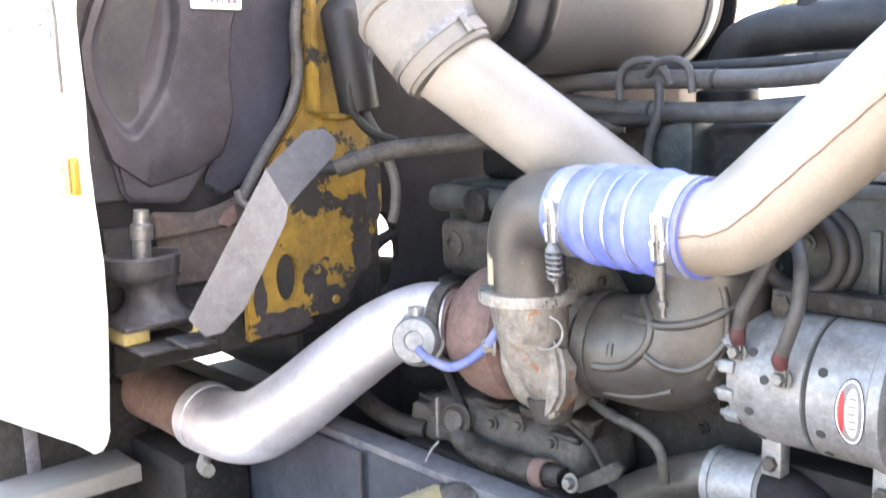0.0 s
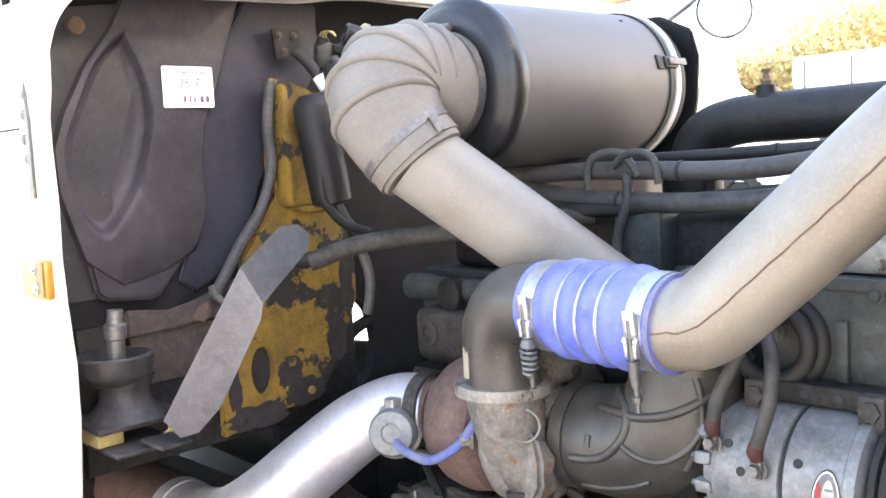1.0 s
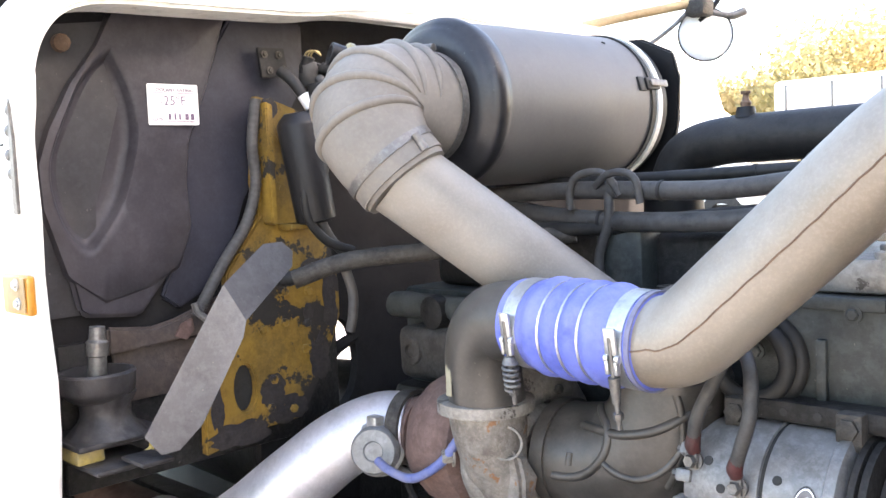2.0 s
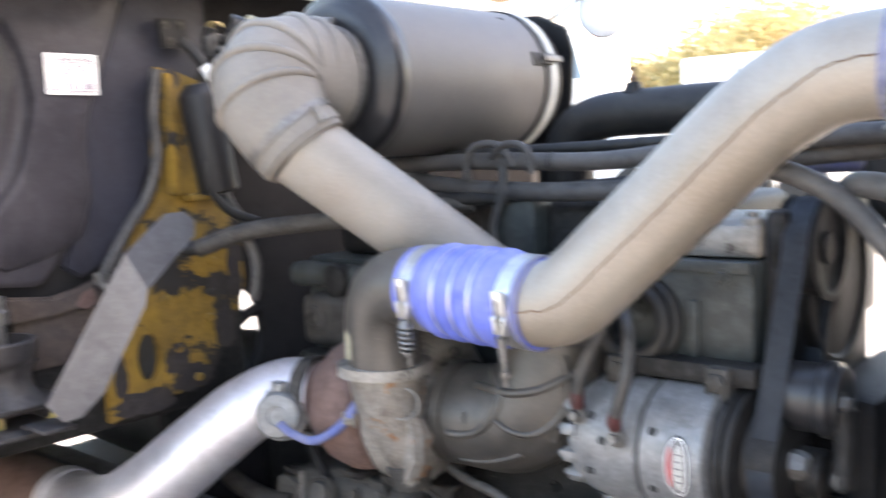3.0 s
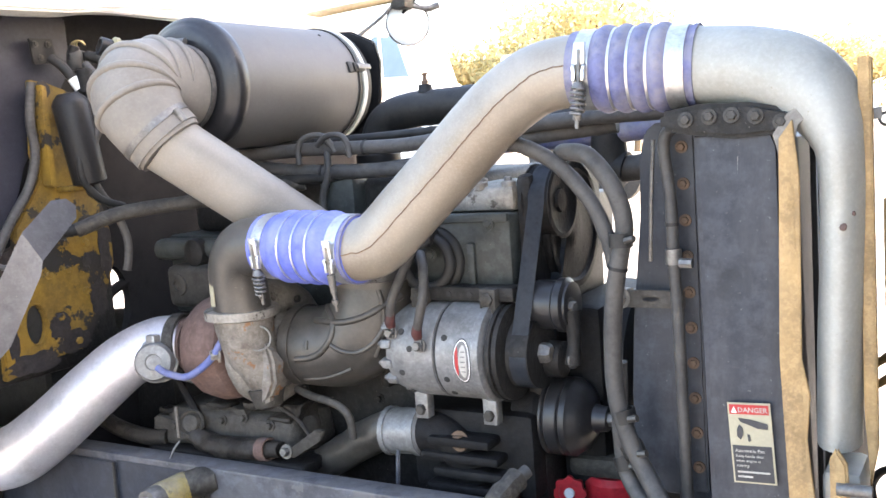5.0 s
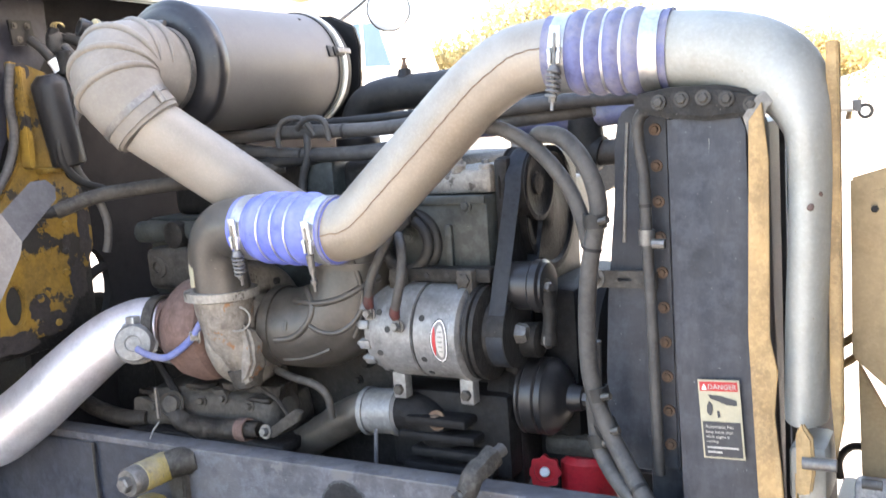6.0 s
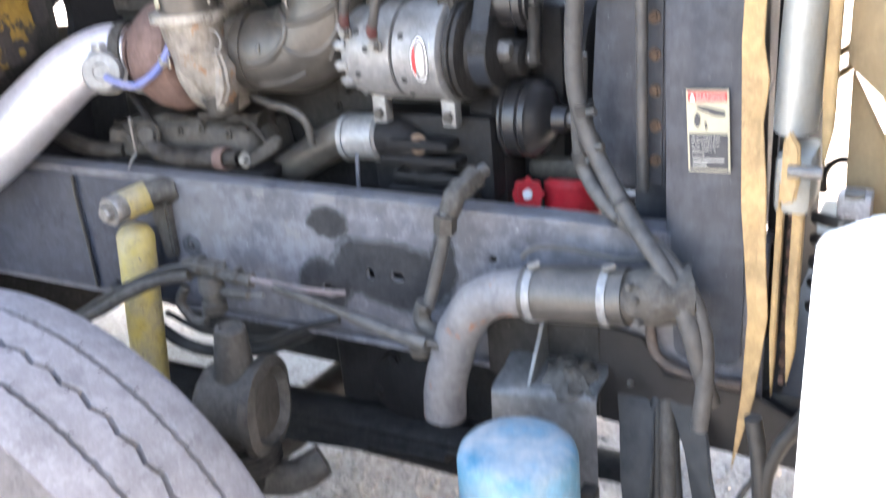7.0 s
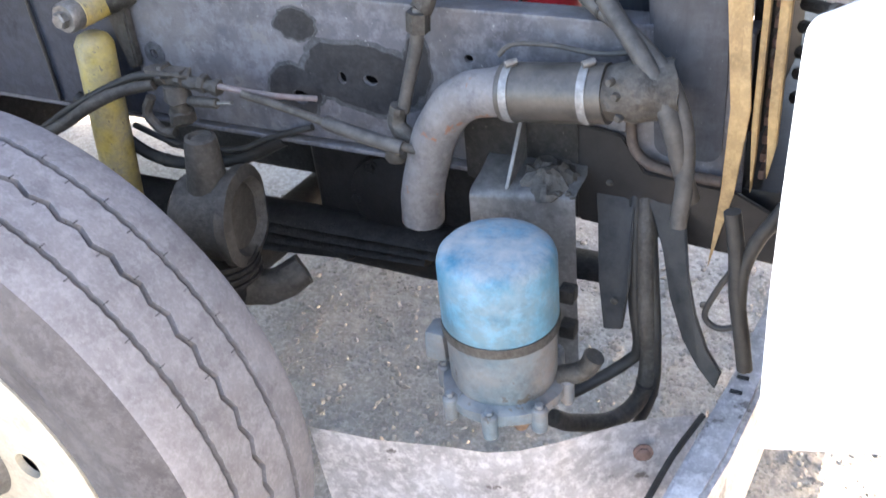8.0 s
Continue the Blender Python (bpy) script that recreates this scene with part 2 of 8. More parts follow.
    wheel=material("cream_wheel", (0.40, 0.36, 0.285), (0.30, 0.265, 0.21), 0.5, 0.1, 7, 0.7, 0.2, DUST, 0.06, specks=(0.12, 0.1, 0.08), blotch=0.1),
    groove=material("tyre_groove", (0.03, 0.03, 0.03), (0.05, 0.05, 0.05), 0.9, 0),
    paper=material("label_paper", (0.80, 0.80, 0.78), (0.74, 0.74, 0.72), 0.5, 0, 30, 0.4, 0.0, DUST, 0.0),
    ink=material("label_ink", (0.10, 0.075, 0.12), (0.16, 0.10, 0.14), 0.6, 0, bump=0.0),
    label_black=material("label_black", (0.035, 0.035, 0.04), (0.06, 0.06, 0.06), 0.5, 0, 40, 0.5, bump=0.0),
    label_red=material("label_red", (0.36, 0.03, 0.03), (0.27, 0.05, 0.05), 0.5, 0, 40, 0.5, bump=0.0),
    label_cream=material("label_cream", (0.33, 0.30, 0.215), (0.26, 0.235, 0.175), 0.55, 0, 30, 0.6, bump=0.0),
    amber=material("amber_reflector", (0.46, 0.20, 0.025), (0.36, 0.16, 0.025), 0.3, 0, 20, 0.6, 0.1, DUST, 0.05),
    amber_pale=material("worn_amber", (0.30, 0.20, 0.085), (0.24, 0.175, 0.10), 0.4, 0, 30, 0.9, 0.1, DUST, 0.05),
    gravel=material("gravel_ground", (0.37, 0.35, 0.325), (0.275, 0.255, 0.232), 0.95, 0, 16, 0.85, 0.0, DUST, 1.0, 60, specks=(0.46, 0.44, 0.42), blotch=0.3),
    stone=material("gravel_stone", (0.33, 0.315, 0.30), (0.25, 0.238, 0.225), 0.95, 0, 30, 0.8, 0.0, DUST, 0.3),
    bare_metal=material("bare_dark_metal", (0.022, 0.020, 0.022), (0.040, 0.034, 0.032), 0.55, 0.1, 24, 0.9, 0.2, (0.2, 0.17, 0.14), 0.3, specks=(0.2, 0.13, 0.03), blotch=0.15),
    dirt_brown=material("brown_grime", (0.070, 0.052, 0.043), (0.038, 0.033, 0.034), 0.7, 0, 12, 0.9, 0.3, (0.22, 0.18, 0.15), 0.2, blotch=0.15),
    sheet_blue=material("blue_black_sheet", (0.026, 0.027, 0.038), (0.016, 0.016, 0.022), 0.42, 0, 6, 0.8, 0.2, (0.16, 0.14, 0.13), 0.05, blotch=0.1),
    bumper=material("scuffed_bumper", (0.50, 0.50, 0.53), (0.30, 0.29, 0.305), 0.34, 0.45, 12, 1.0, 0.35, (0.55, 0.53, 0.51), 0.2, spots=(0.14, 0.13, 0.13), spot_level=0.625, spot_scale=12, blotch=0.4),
    pulley_black=material("satin_black_pulley", (0.014, 0.014, 0.016), (0.024, 0.023, 0.024), 0.35, 0.2, 20, 0.7, 0.12, (0.16, 0.14, 0.13), 0.06, specks=(0.12, 0.11, 0.1)),
    # even near-black for the darkest parts low in the bay
    near_black=material("near_black_matte", (0.010, 0.0096, 0.010), (0.016, 0.015, 0.0155), 0.55, 0, 16, 0.8, 0.10, (0.09, 0.08, 0.075), 0.3, gloss=0.1, blotch=0.1),
    green_zinc=material("green_plated_steel", (0.30, 0.36, 0.31), (0.22, 0.26, 0.24), 0.35, 0.4, 20, 0.6, 0.15, DUST, 0.05),
    brass=material("dull_brass", (0.30, 0.24, 0.11), (0.2, 0.16, 0.09), 0.4, 0.7, 30, 0.7, 0.15, DUST, 0.05),
    belt=material("ribbed_belt", (0.035, 0.042, 0.055), (0.055, 0.062, 0.075), 0.5, 0, 30, 0.6, 0.2, (0.25, 0.25, 0.26), 0.1),
    rustpipe=material("rust_stained_steel", (0.085, 0.083, 0.088), (0.15, 0.138, 0.135), 0.55, 0.1, 14, 0.9, 0.4, (0.30, 0.27, 0.26), 0.3, spots=(0.17, 0.080, 0.05), spot_level=0.60, spot_scale=20, blotch=0.25),
    pinkline=material("pinkish_nylon_line", (0.17, 0.125, 0.125), (0.12, 0.105, 0.105), 0.5, 0, 25, 0.9, 0.5, (0.30, 0.27, 0.24), 0.1),
    smoothcast=material("smooth_dark_casting", (0.070, 0.064, 0.058), (0.046, 0.042, 0.038), 0.36, 0.3, 9, 0.8, 0.3, (0.30, 0.27, 0.23), 0.05, specks=(0.25, 0.23, 0.2)),
    oil_faint=material("thin_oil_film", (0.040, 0.042, 0.048), (0.058, 0.058, 0.062), 0.45, 0, 16, 0.9, 0.2, (0.2, 0.18, 0.16), 0.15, specks=(0.2, 0.195, 0.19), blotch=0.4),
    oil=material("oily_black", (0.018, 0.018, 0.020), (0.035, 0.034, 0.035), 0.4, 0, 16, 0.8, 0.1, (0.2, 0.18, 0.16), 0.15, specks=(0.12, 0.115, 0.11), blotch=0.2),
    rubber_dark=material("dusty_dark_rubber", (0.042, 0.037, 0.032), (0.022, 0.020, 0.018), 0.38, 0, 16, 0.95, 0.34, (0.22, 0.19, 0.16), 0.08, blotch=0.15),
    bark=material("bark", (0.12, 0.09, 0.06), (0.08, 0.06, 0.045), 0.9),
    glass=material("dark_window", (0.10, 0.16, 0.22), (0.14, 0.2, 0.26), 0.12, 0, 2, 0.5, bump=0.0),
    grille=material("dark_grille", (0.06, 0.06, 0.06), (0.1, 0.1, 0.1), 0.5),
)

def leaf_material(name, c1, c2):
    """Thin leaves that let some light through."""
    m = material(name, c1, c2, 0.7, 0, 0.9, 0.9, bump=0.0)
    n, l = m.node_tree.nodes, m.node_tree.links
    b, out = n["Principled BSDF"], n["Material Output"]
    tr, mx = n.new("ShaderNodeBsdfTranslucent"), n.new("ShaderNodeMixShader")
    tr.inputs["Color"].default_value = (min(1, c1[0] * 1.6), min(1, c1[1] * 1.5), c1[2], 1)
    mx.inputs["Fac"].default_value = 0.5
    l.new(b.outputs[0], mx.inputs[1])
    l.new(tr.outputs[0], mx.inputs[2])
    l.new(mx.outputs[0], out.inputs["Surface"])
    return m


M["leaf"] = leaf_material("leaf", (0.34, 0.285, 0.17), (0.29, 0.225, 0.11))
M["leaf_green"] = leaf_material("leaf_green", (0.26, 0.24, 0.14), (0.30, 0.25, 0.14))


# ---- helpers for building ----
def thing(name, at, label, category, group="", kind=""):
    ob = new(name)
    ob.empty_display_size = 0.05
    ob.matrix_basis = Matrix.Translation(at)
    return tagged(ob, label, category, group, kind)


def mesh_of(name, bm, mat, angle=38):
    me = bpy.data.meshes.new(name)
    bmesh.ops.recalc_face_normals(bm, faces=bm.faces)
    bm.to_mesh(me)
    bm.free()
    me.materials.append(M[mat] if isinstance(mat, str) else mat)
    me.shade_smooth()
    me.set_sharp_from_angle(angle=radians(angle))
    return me


def part(name, bm, mat, parent=None, label="", angle=38):
    """One bmesh, given in world coordinates, as one object whose origin is its middle."""
    lo = Vector([min(v.co[i] for v in bm.verts) for i in range(3)])
    hi = Vector([max(v.co[i] for v in bm.verts) for i in range(3)])
    mid = (lo + hi) / 2
    for v in bm.verts:
        v.co -= mid
    ob = new(name, mesh_of(name, bm, mat, angle))
    put(ob, Matrix.Translation(mid), parent)
    if label:
        tagged(ob, label)
    return ob


ABS = {}


def put(ob, m, parent=None):
    ABS[ob.name] = m
    if parent is not None:
        ob.parent = parent
        base = ABS[parent.name] if parent.name in ABS else parent.matrix_basis
        ob.matrix_parent_inverse = Matrix.Identity(4)
        ob.matrix_basis = base.inverted() @ m
    else:
        ob.matrix_basis = m
    return ob


def solo(name, bm, mat, label, category, group="", kind="", angle=38):
    return tagged(part(name, bm, mat, None, "", angle), label, category, group, kind)


def join(*bms):
    out = bms[0]
    for b in bms[1:]:
        me = bpy.data.meshes.new("tmp")
        b.to_mesh(me)
        b.free()
        out.from_mesh(me)
        bpy.data.meshes.remove(me)
    return out


def box(lo, hi, bevel=0.0, m=None, seg=2):
    bm = bmesh.new()
    lo, hi = Vector(lo), Vector(hi)
    bmesh.ops.create_cube(bm, size=1.0, matrix=Matrix.Translation((lo + hi) / 2) @ Matrix.Diagonal((*(hi - lo), 1)))
    if bevel:
        bmesh.ops.bevel(bm, geom=bm.edges[:], offset=bevel, segments=seg, affect="EDGES", profile=0.5)
    if m is not None:
        bm.transform(m)
    return bm


def frame_of(d):
    d = Vector(d).normalized()
    ref = Vector((0, 0, 1)) if abs(d.z) < 0.9 else Vector((1, 0, 0))
    u = d.cross(ref).normalized()
    return d, u, d.cross(u)


def lathe(p0, d, profile, seg=32, cap=True):
    """Rings (along, radius) turned about the line from p0 along d."""
    bm = bmesh.new()
    p0 = Vector(p0)
    d, u, w = frame_of(d)
    rings = []
    for s, r in profile:
        rings.append([bm.verts.new(p0 + d * s + r * (math.cos(2 * math.pi * k / seg) * u + math.sin(2 * math.pi * k / seg) * w)) for k in range(seg)])
    for a1, b1 in zip(rings, rings[1:]):
        for k in range(seg):
            bm.faces.new((a1[k], a1[(k + 1) % seg], b1[(k + 1) % seg], b1[k]))
    if cap:
        bm.faces.new(rings[0])
        bm.faces.new(rings[-1])
    return bm


def cyl(p0, p1, r, r1=None, seg=24, edge=0.0):
    p0, p1 = Vector(p0), Vector(p1)
    h = (p1 - p0).length
    r1 = r if r1 is None else r1
    prof = [(0, r), (h, r1)] if not edge else [(0, r - edge), (edge, r), (h - edge, r1), (h, r1 - edge)]
    return lathe(p0, p1 - p0, prof, seg)


def spline(pts, per=8):
    P = [Vector(p) for p in pts]
    P = [2 * P[0] - P[1]] + P + [2 * P[-1] - P[-2]]
    out = []
    for i in range(1, len(P) - 2):
        for k in range(per):
            t = k / per
            a0, b0, c0, d0 = P[i - 1], P[i], P[i + 1], P[i + 2]
            out.append(0.5 * ((2 * b0) + (c0 - a0) * t + (2 * a0 - 5 * b0 + 4 * c0 - d0) * t * t + (3 * b0 - a0 - 3 * c0 + d0) * t ** 3))
    out.append(P[-2])
    return out


def tube(pts, r, seg=16, per=8, cap=True, squash=None, ring_mod=None):
    """A tube along a smooth line; r is a number or one per control point. ring_mod(s) scales the radius along the way (0 to 1)."""
    line = spline(pts, per)
    rads = [r] * len(line) if isinstance(r, (int, float)) else [v.x for v in spline([(x, 0, 0) for x in r], per)]
    bm = bmesh.new()
    rings, u = [], None
    for i, p in enumerate(line):
        d = (line[min(i + 1, len(line) - 1)] - line[max(i - 1, 0)]).normalized()
        if u is None:
            _, u, w = frame_of(d)
        u = (u - d * u.dot(d)).normalized()
        w = d.cross(u)
        k0 = ring_mod(i / (len(line) - 1)) if ring_mod else 1.0
        ru, rw = rads[i] * k0, rads[i] * k0
        ring = []
        for k in range(seg):
            q = 2 * math.pi * k / seg
            off = math.cos(q) * ru * u + math.sin(q) * rw * w
            if squash:
                off = Vector(squash(off, i / (len(line) - 1)))
            ring.append(bm.verts.new(p + off))
        rings.append(ring)
    for a1, b1 in zip(rings, rings[1:]):
        for k in range(seg):
            bm.faces.new((a1[k], a1[(k + 1) % seg], b1[(k + 1) % seg], b1[k]))
    if cap:
        bm.faces.new(rings[0])
        bm.faces.new(rings[-1])
    return bm


def plate(outline, thick, m, bevel=0.0, holes=()):
    """A flat sheet: outline in the local x, y plane, thickness along local z, laid by the matrix m."""
    bm = bmesh.new()
    vs = [bm.verts.new((x, y, 0)) for x, y in outline]
    edges = [bm.edges.new((vs[i], vs[(i + 1) % len(vs)])) for i in range(len(vs))]
    if holes:
        for cx, cy, rx, ry in holes:
            hv = [bm.verts.new((cx + rx * math.cos(2 * math.pi * k / 16), cy + ry * math.sin(2 * math.pi * k / 16), 0)) for k in range(16)]
            edges += [bm.edges.new((hv[k], hv[(k + 1) % 16])) for k in range(16)]
        bmesh.ops.triangle_fill(bm, edges=edges, use_beauty=True)
    else:
        bm.faces.new(vs)
    ret = bmesh.ops.extrude_face_region(bm, geom=bm.faces[:])
    bmesh.ops.translate(bm, vec=(0, 0, thick), verts=[v for v in ret["geom"] if isinstance(v, bmesh.types.BMVert)])
    bmesh.ops.recalc_face_normals(bm, faces=bm.faces)
    if bevel:
        es = [ed for ed in bm.edges if len(ed.link_faces) == 2 and ed.calc_face_angle(0) > 0.7]
        bmesh.ops.bevel(bm, geom=es, offset=bevel, segments=2, affect="EDGES")
    bm.transform(m)
    return bm


def axes(o, u, v):
    """The matrix whose local x, y run along u, v from o."""
    u, v = Vector(u).normalized(), Vector(v).normalized()
    w = u.cross(v).normalized()
    v = w.cross(u)
    return Matrix(((u.x, v.x, w.x, o[0]), (u.y, v.y, w.y, o[1]), (u.z, v.z, w.z, o[2]), (0, 0, 0, 1)))


def bolt_bm(p, d, r=0.009, h=0.008, washer=True):
    b1 = lathe(Vector(p), d, [(0, r), (h * 0.8, r), (h, r * 0.8)], 6)
    if washer:
        b1 = join(lathe(Vector(p) - Vector(d).normalized() * 0.001, d, [(0, r * 1.5), (0.003, r * 1.5)], 14), b1)
    return b1


def ring_bm(c, d, r, w, t, seg=32):
    """A band: radius r, width w along d, thickness t."""
    return lathe(Vector(c) - Vector(d).normalized() * w / 2, d, [(0, r), (0, r + t), (w, r + t), (w, r), (0, r)], seg, cap=False)


def text_bm(body, size, m, thick=0.0006):
    cu = bpy.data.curves.new("txt", "FONT")
    cu.body, cu.size, cu.extrude, cu.resolution_u = body, size, thick, 2
    cu.align_x, cu.align_y = "LEFT", "BOTTOM_BASELINE"
    ob = bpy.data.objects.new("txt", cu)
    scene.collection.objects.link(ob)
    me = bpy.data.meshes.new_from_object(ob.evaluated_get(bpy.context.evaluated_depsgraph_get()))
    bpy.data.objects.remove(ob)
    bm = bmesh.new()
    bm.from_mesh(me)
    bpy.data.meshes.remove(me)
    bm.transform(m)
    return bm


def arc(cx, cy, r, a0, a1, n=8):
    return [(cx + r * math.cos(radians(a0 + (a1 - a0) * k / n)), cy + r * math.sin(radians(a0 + (a1 - a0) * k / n))) for k in range(n + 1)]


def rough_up(bm, amp, sc, seed=0):
    """Push the skin of a casting in and out a little."""
    for v in bm.verts:
        v.co += amp * Vector(noise.noise_vector(v.co * sc + Vector((seed, 0, 0))))
    return bm


def hose_thing(name, pts, r, mat, label, group):
    """A hose or line with ties along it; harness sleeves are corrugated."""
    length = sum((Vector(q) - Vector(p)).length for p, q in zip(pts, pts[1:]))
    line = spline(pts, 8)
    hs = thing(name, line[len(line) // 2] - Vector((0, 0, r)), label, "hose", group)
    if "harness" in name or "corrugated" in label:
        n = length / 0.0045
        part("sleeve", tube(pts, r, 10, max(8, int(1.6 * n / max(1, len(pts) - 1))), True, None, lambda s: 1 + 0.05 * math.sin(2 * math.pi * n * s / 2)), mat, hs)
    else:
        part("hose", tube(pts, r, 14, 8), mat, hs)
    for k in range(1, int(length / 0.25)):
        i = int(len(line) * k / (int(length / 0.25)))
        if 3 < i < len(line) - 4:
            part("tie", ring_bm(line[i], line[i + 1] - line[i - 1], r, 0.005, 0.0012, 16), "rubber", hs)
    return hs


# ---- ground ----
def build_ground():
    bm = bmesh.new()
    n = 150
    grid = {}
    for i in range(n + 1):
        for j in range(n + 1):
            s, t = 2 * i / n - 1, 2 * j / n - 1
            x, y = math.copysign(abs(s) ** 4.5, s) * 900 + s * 4.0, math.copysign(abs(t) ** 4.5, t) * 900 + t * 4.0 + 1.0
            near = max(0.0, 1 - math.hypot(x, y - 1) / 8)
            p = Vector((x, y, 0))
            z = near * (0.022 * noise.noise(p * 1.9) + 0.012 * noise.noise(p * 7) + 0.006 * noise.noise(p * 19)) - 0.006
            grid[i, j] = bm.verts.new((x, y, z))
    for i in range(n):
        for j in range(n):
            bm.faces.new((grid[i, j], grid[i + 1, j], grid[i + 1, j + 1], grid[i, j + 1]))
    solo("ground", bm, "gravel", "grey-brown packed gravel and dirt yard", "ground", kind="structure")


# ---- cab ----
def build_cab():
    cab = thing("cab", (-1.6, 1.49, 1.0), "white truck cab front with dark firewall and rounded opening", "truck cab")
    # firewall sheet
    part("firewall", plate([(0.672, 1.17), (1.07, 1.17), (1.07, 0.82), (1.91, 0.82), (1.91, 1.02), (2.38, 1.02), (2.38, 1.88), (2.34, 1.91), (0.672, 1.93)], 0.02, axes((-1.20, 0, 0), (0, 1, 0), (0, 0, 1)), 0.0, [(1.250, 1.285, 0.048, 0.085)]), "firewall", cab, "black dirty firewall sheet")
    part("floor", box((-3.0, 0.72, 1.17), (-1.20, 1.24, 1.19), 0.003), "darkcast", cab)
    # unseen floors and far side, added to hold skylight off the ground below
    part("far_floor", box((-4.5, 1.245, 1.36), (-1.225, 2.255, 1.38), 0.003), "darkcast", cab)
    part("rear_floor", box((-4.5, 0.72, 1.17), (-3.005, 1.24, 1.19), 0.003), "darkcast", cab)
    part("far_side_panel", box((-4.5, 2.375, 1.22), (-1.215, 2.405, 1.90), 0.006), "white", cab)
    part("gap_bar", tube([(-1.19, 1.21, 1.26), (-1.19, 1.25, 1.305), (-1.19, 1.30, 1.325)], 0.012, 8), "firewall", cab)
    # white rim round the firewall: outer minus rounded opening
    inner = [(0.666, 1.12), (0.668, 1.60), (0.669, 1.70), (0.674, 1.76), (0.688, 1.819), (0.710, 1.856), (0.742, 1.878), (0.797, 1.889), (0.917, 1.892), (1.062, 1.896), (1.149, 1.900), (1.232, 1.911), (1.345, 1.916), (1.508, 1.920), (1.61, 1.914), (1.737, 1.914), (2.00, 1.909), (2.20, 1.895)]
    outer = [(2.20, 1.932), (1.737, 1.950), (1.508, 1.953), (1.232, 1.948), (1.062, 1.936), (0.797, 1.930), (0.72, 1.917), (0.672, 1.885), (0.656, 1.83), (0.6525, 1.76), (0.6525, 1.60), (0.6525, 1.12)]
    inner, outer = ([(p.x, p.y) for p in spline([(y, z, 0) for y, z in half], 4)] for half in (inner, outer))
    part("rim", plate(inner + outer, 0.09, axes((-1.15, 0, 0), (0, 1, 0), (0, 0, 1)), 0.006), "white_edge", cab, "chipped white rim")
    far_in = [(2.20, 1.875)] + arc(2.275, 1.778, 0.097, 90, 0, 8) + [(2.372, 1.06)]
    far_out = [(2.386, 1.06)] + arc(2.275, 1.787, 0.111, 0, 90, 8) + [(2.20, 1.903)]
    part("far_rim", plate(far_in + far_out, 0.015, axes((-1.178, 0, 0), (0, 1, 0), (0, 0, 1)), 0.002), "white_edge", cab)
    side = [(-1.050, 1.195), (-1.036, 1.30), (-1.032, 1.38), (-1.041, 1.46), (-1.043, 1.52), (-1.036, 1.60), (-1.040, 1.66), (-1.040, 1.70), (-1.026, 1.74), (-1.020, 1.78), (-1.035, 1.86), (-3.0, 1.9), (-3.0, 0.92), (-1.572, 1.03), (-1.389, 1.056), (-1.17, 1.084)] + arc(-1.112, 1.138, 0.052, 262, 350, 6)
    bm = plate(side, 0.016, axes((0, 0.666, 0), (1, 0, 0), (0, 0, 1)), 0.005)
    rough_up(bm, 0.004, 3.0)
    part("side_panel", bm, "cab_white", cab, "white painted cab side with rippled edge")
    part("cowl", plate([(-1.07, 1.905), (-1.06, 1.925), (-1.30, 1.965), (-1.55, 1.98), (-1.55, 1.95), (-1.3, 1.94)], 1.6, axes((0, 2.29, 0), (1, 0, 0), (0, 0, 1)), 0.004), "white", cab, "white cowl top")
    part("windshield", plate([(0, 0), (1.5, 0), (1.4, 0.8), (0.1, 0.8)], 0.01, axes((-1.5, 0.74, 1.975), (0, 1, 0), (-0.45, 0, 1))), "glass", cab)
    part("roof", box((-3.0, 0.72, 2.70), (-1.85, 2.26, 2.76), 0.02), "white", cab)
    part("wiper", tube([(-1.34, 1.15, 1.985), (-1.36, 1.5, 2.01), (-1.37, 1.85, 2.02)], 0.012, 8), "black", cab)
    part("wiper_arm", tube([(-1.33, 1.86, 1.96), (-1.345, 1.74, 1.995), (-1.36, 1.6, 2.015)], 0.008, 8), "black", cab)
    # hinge strip with rivets
    part("seam_strip", box((-1.090, 0.640, 1.60), (-1.046, 0.6495, 1.80), 0.002), "white_edge", cab)
    part("hinge_leaf", plate([(-1.062, 1.60), (-1.047, 1.60), (-1.046, 1.70), (-1.054, 1.752), (-1.060, 1.70)], 0.004, axes((0, 0.6395, 0), (1, 0, 0), (0, 0, 1)), 0.001), "steel", cab, "worn bare hinge leaf")
    for x, z in ((-1.059, 1.736), (-1.066, 1.710), (-1.070, 1.678), (-1.066, 1.653)):
        part("rivet", lathe((x, 0.6395, z), (0, -1, 0), [(0, 0.008), (0.003, 0.007), (0.005, 0.003)], 10), "steel", cab)
    part("panel_seam", box((-1.45, 0.6475, 1.6925), (-1.045, 0.6500, 1.6955), 0.0005), "groove", cab, "dark joint between cowl side and door skin")
    part("rust_stain", plate([(-1.115, 1.676), (-1.100, 1.690), (-1.088, 1.6915), (-1.092, 1.685), (-1.108, 1.672)], 0.001, axes((0, 0.6497, 0), (1, 0, 0), (0, 0, 1)), 0), "amber_pale", cab, "small rust run below the joint")
    amb = thing("side_marker", (-1.10, 0.65, 1.455), "amber side marker bolted to the white cab side", "marker light")
    part("lens", box((-1.126, 0.636, 1.465), (-1.040, 0.6495, 1.519), 0.005), "amber", amb)
    part("bracket", box((-1.100, 0.6335, 1.470), (-1.043, 0.6355, 1.516), 0.0008), "amber_pale", amb, "pale worn end plate")
    for x, z in ((-1.062, 1.482), (-1.066, 1.507)):
        part("bolt", bolt_bm((x, 0.6335, z), (0, -1, 0), 0.0055, 0.006), "silver", amb)


def build_firewall_things():
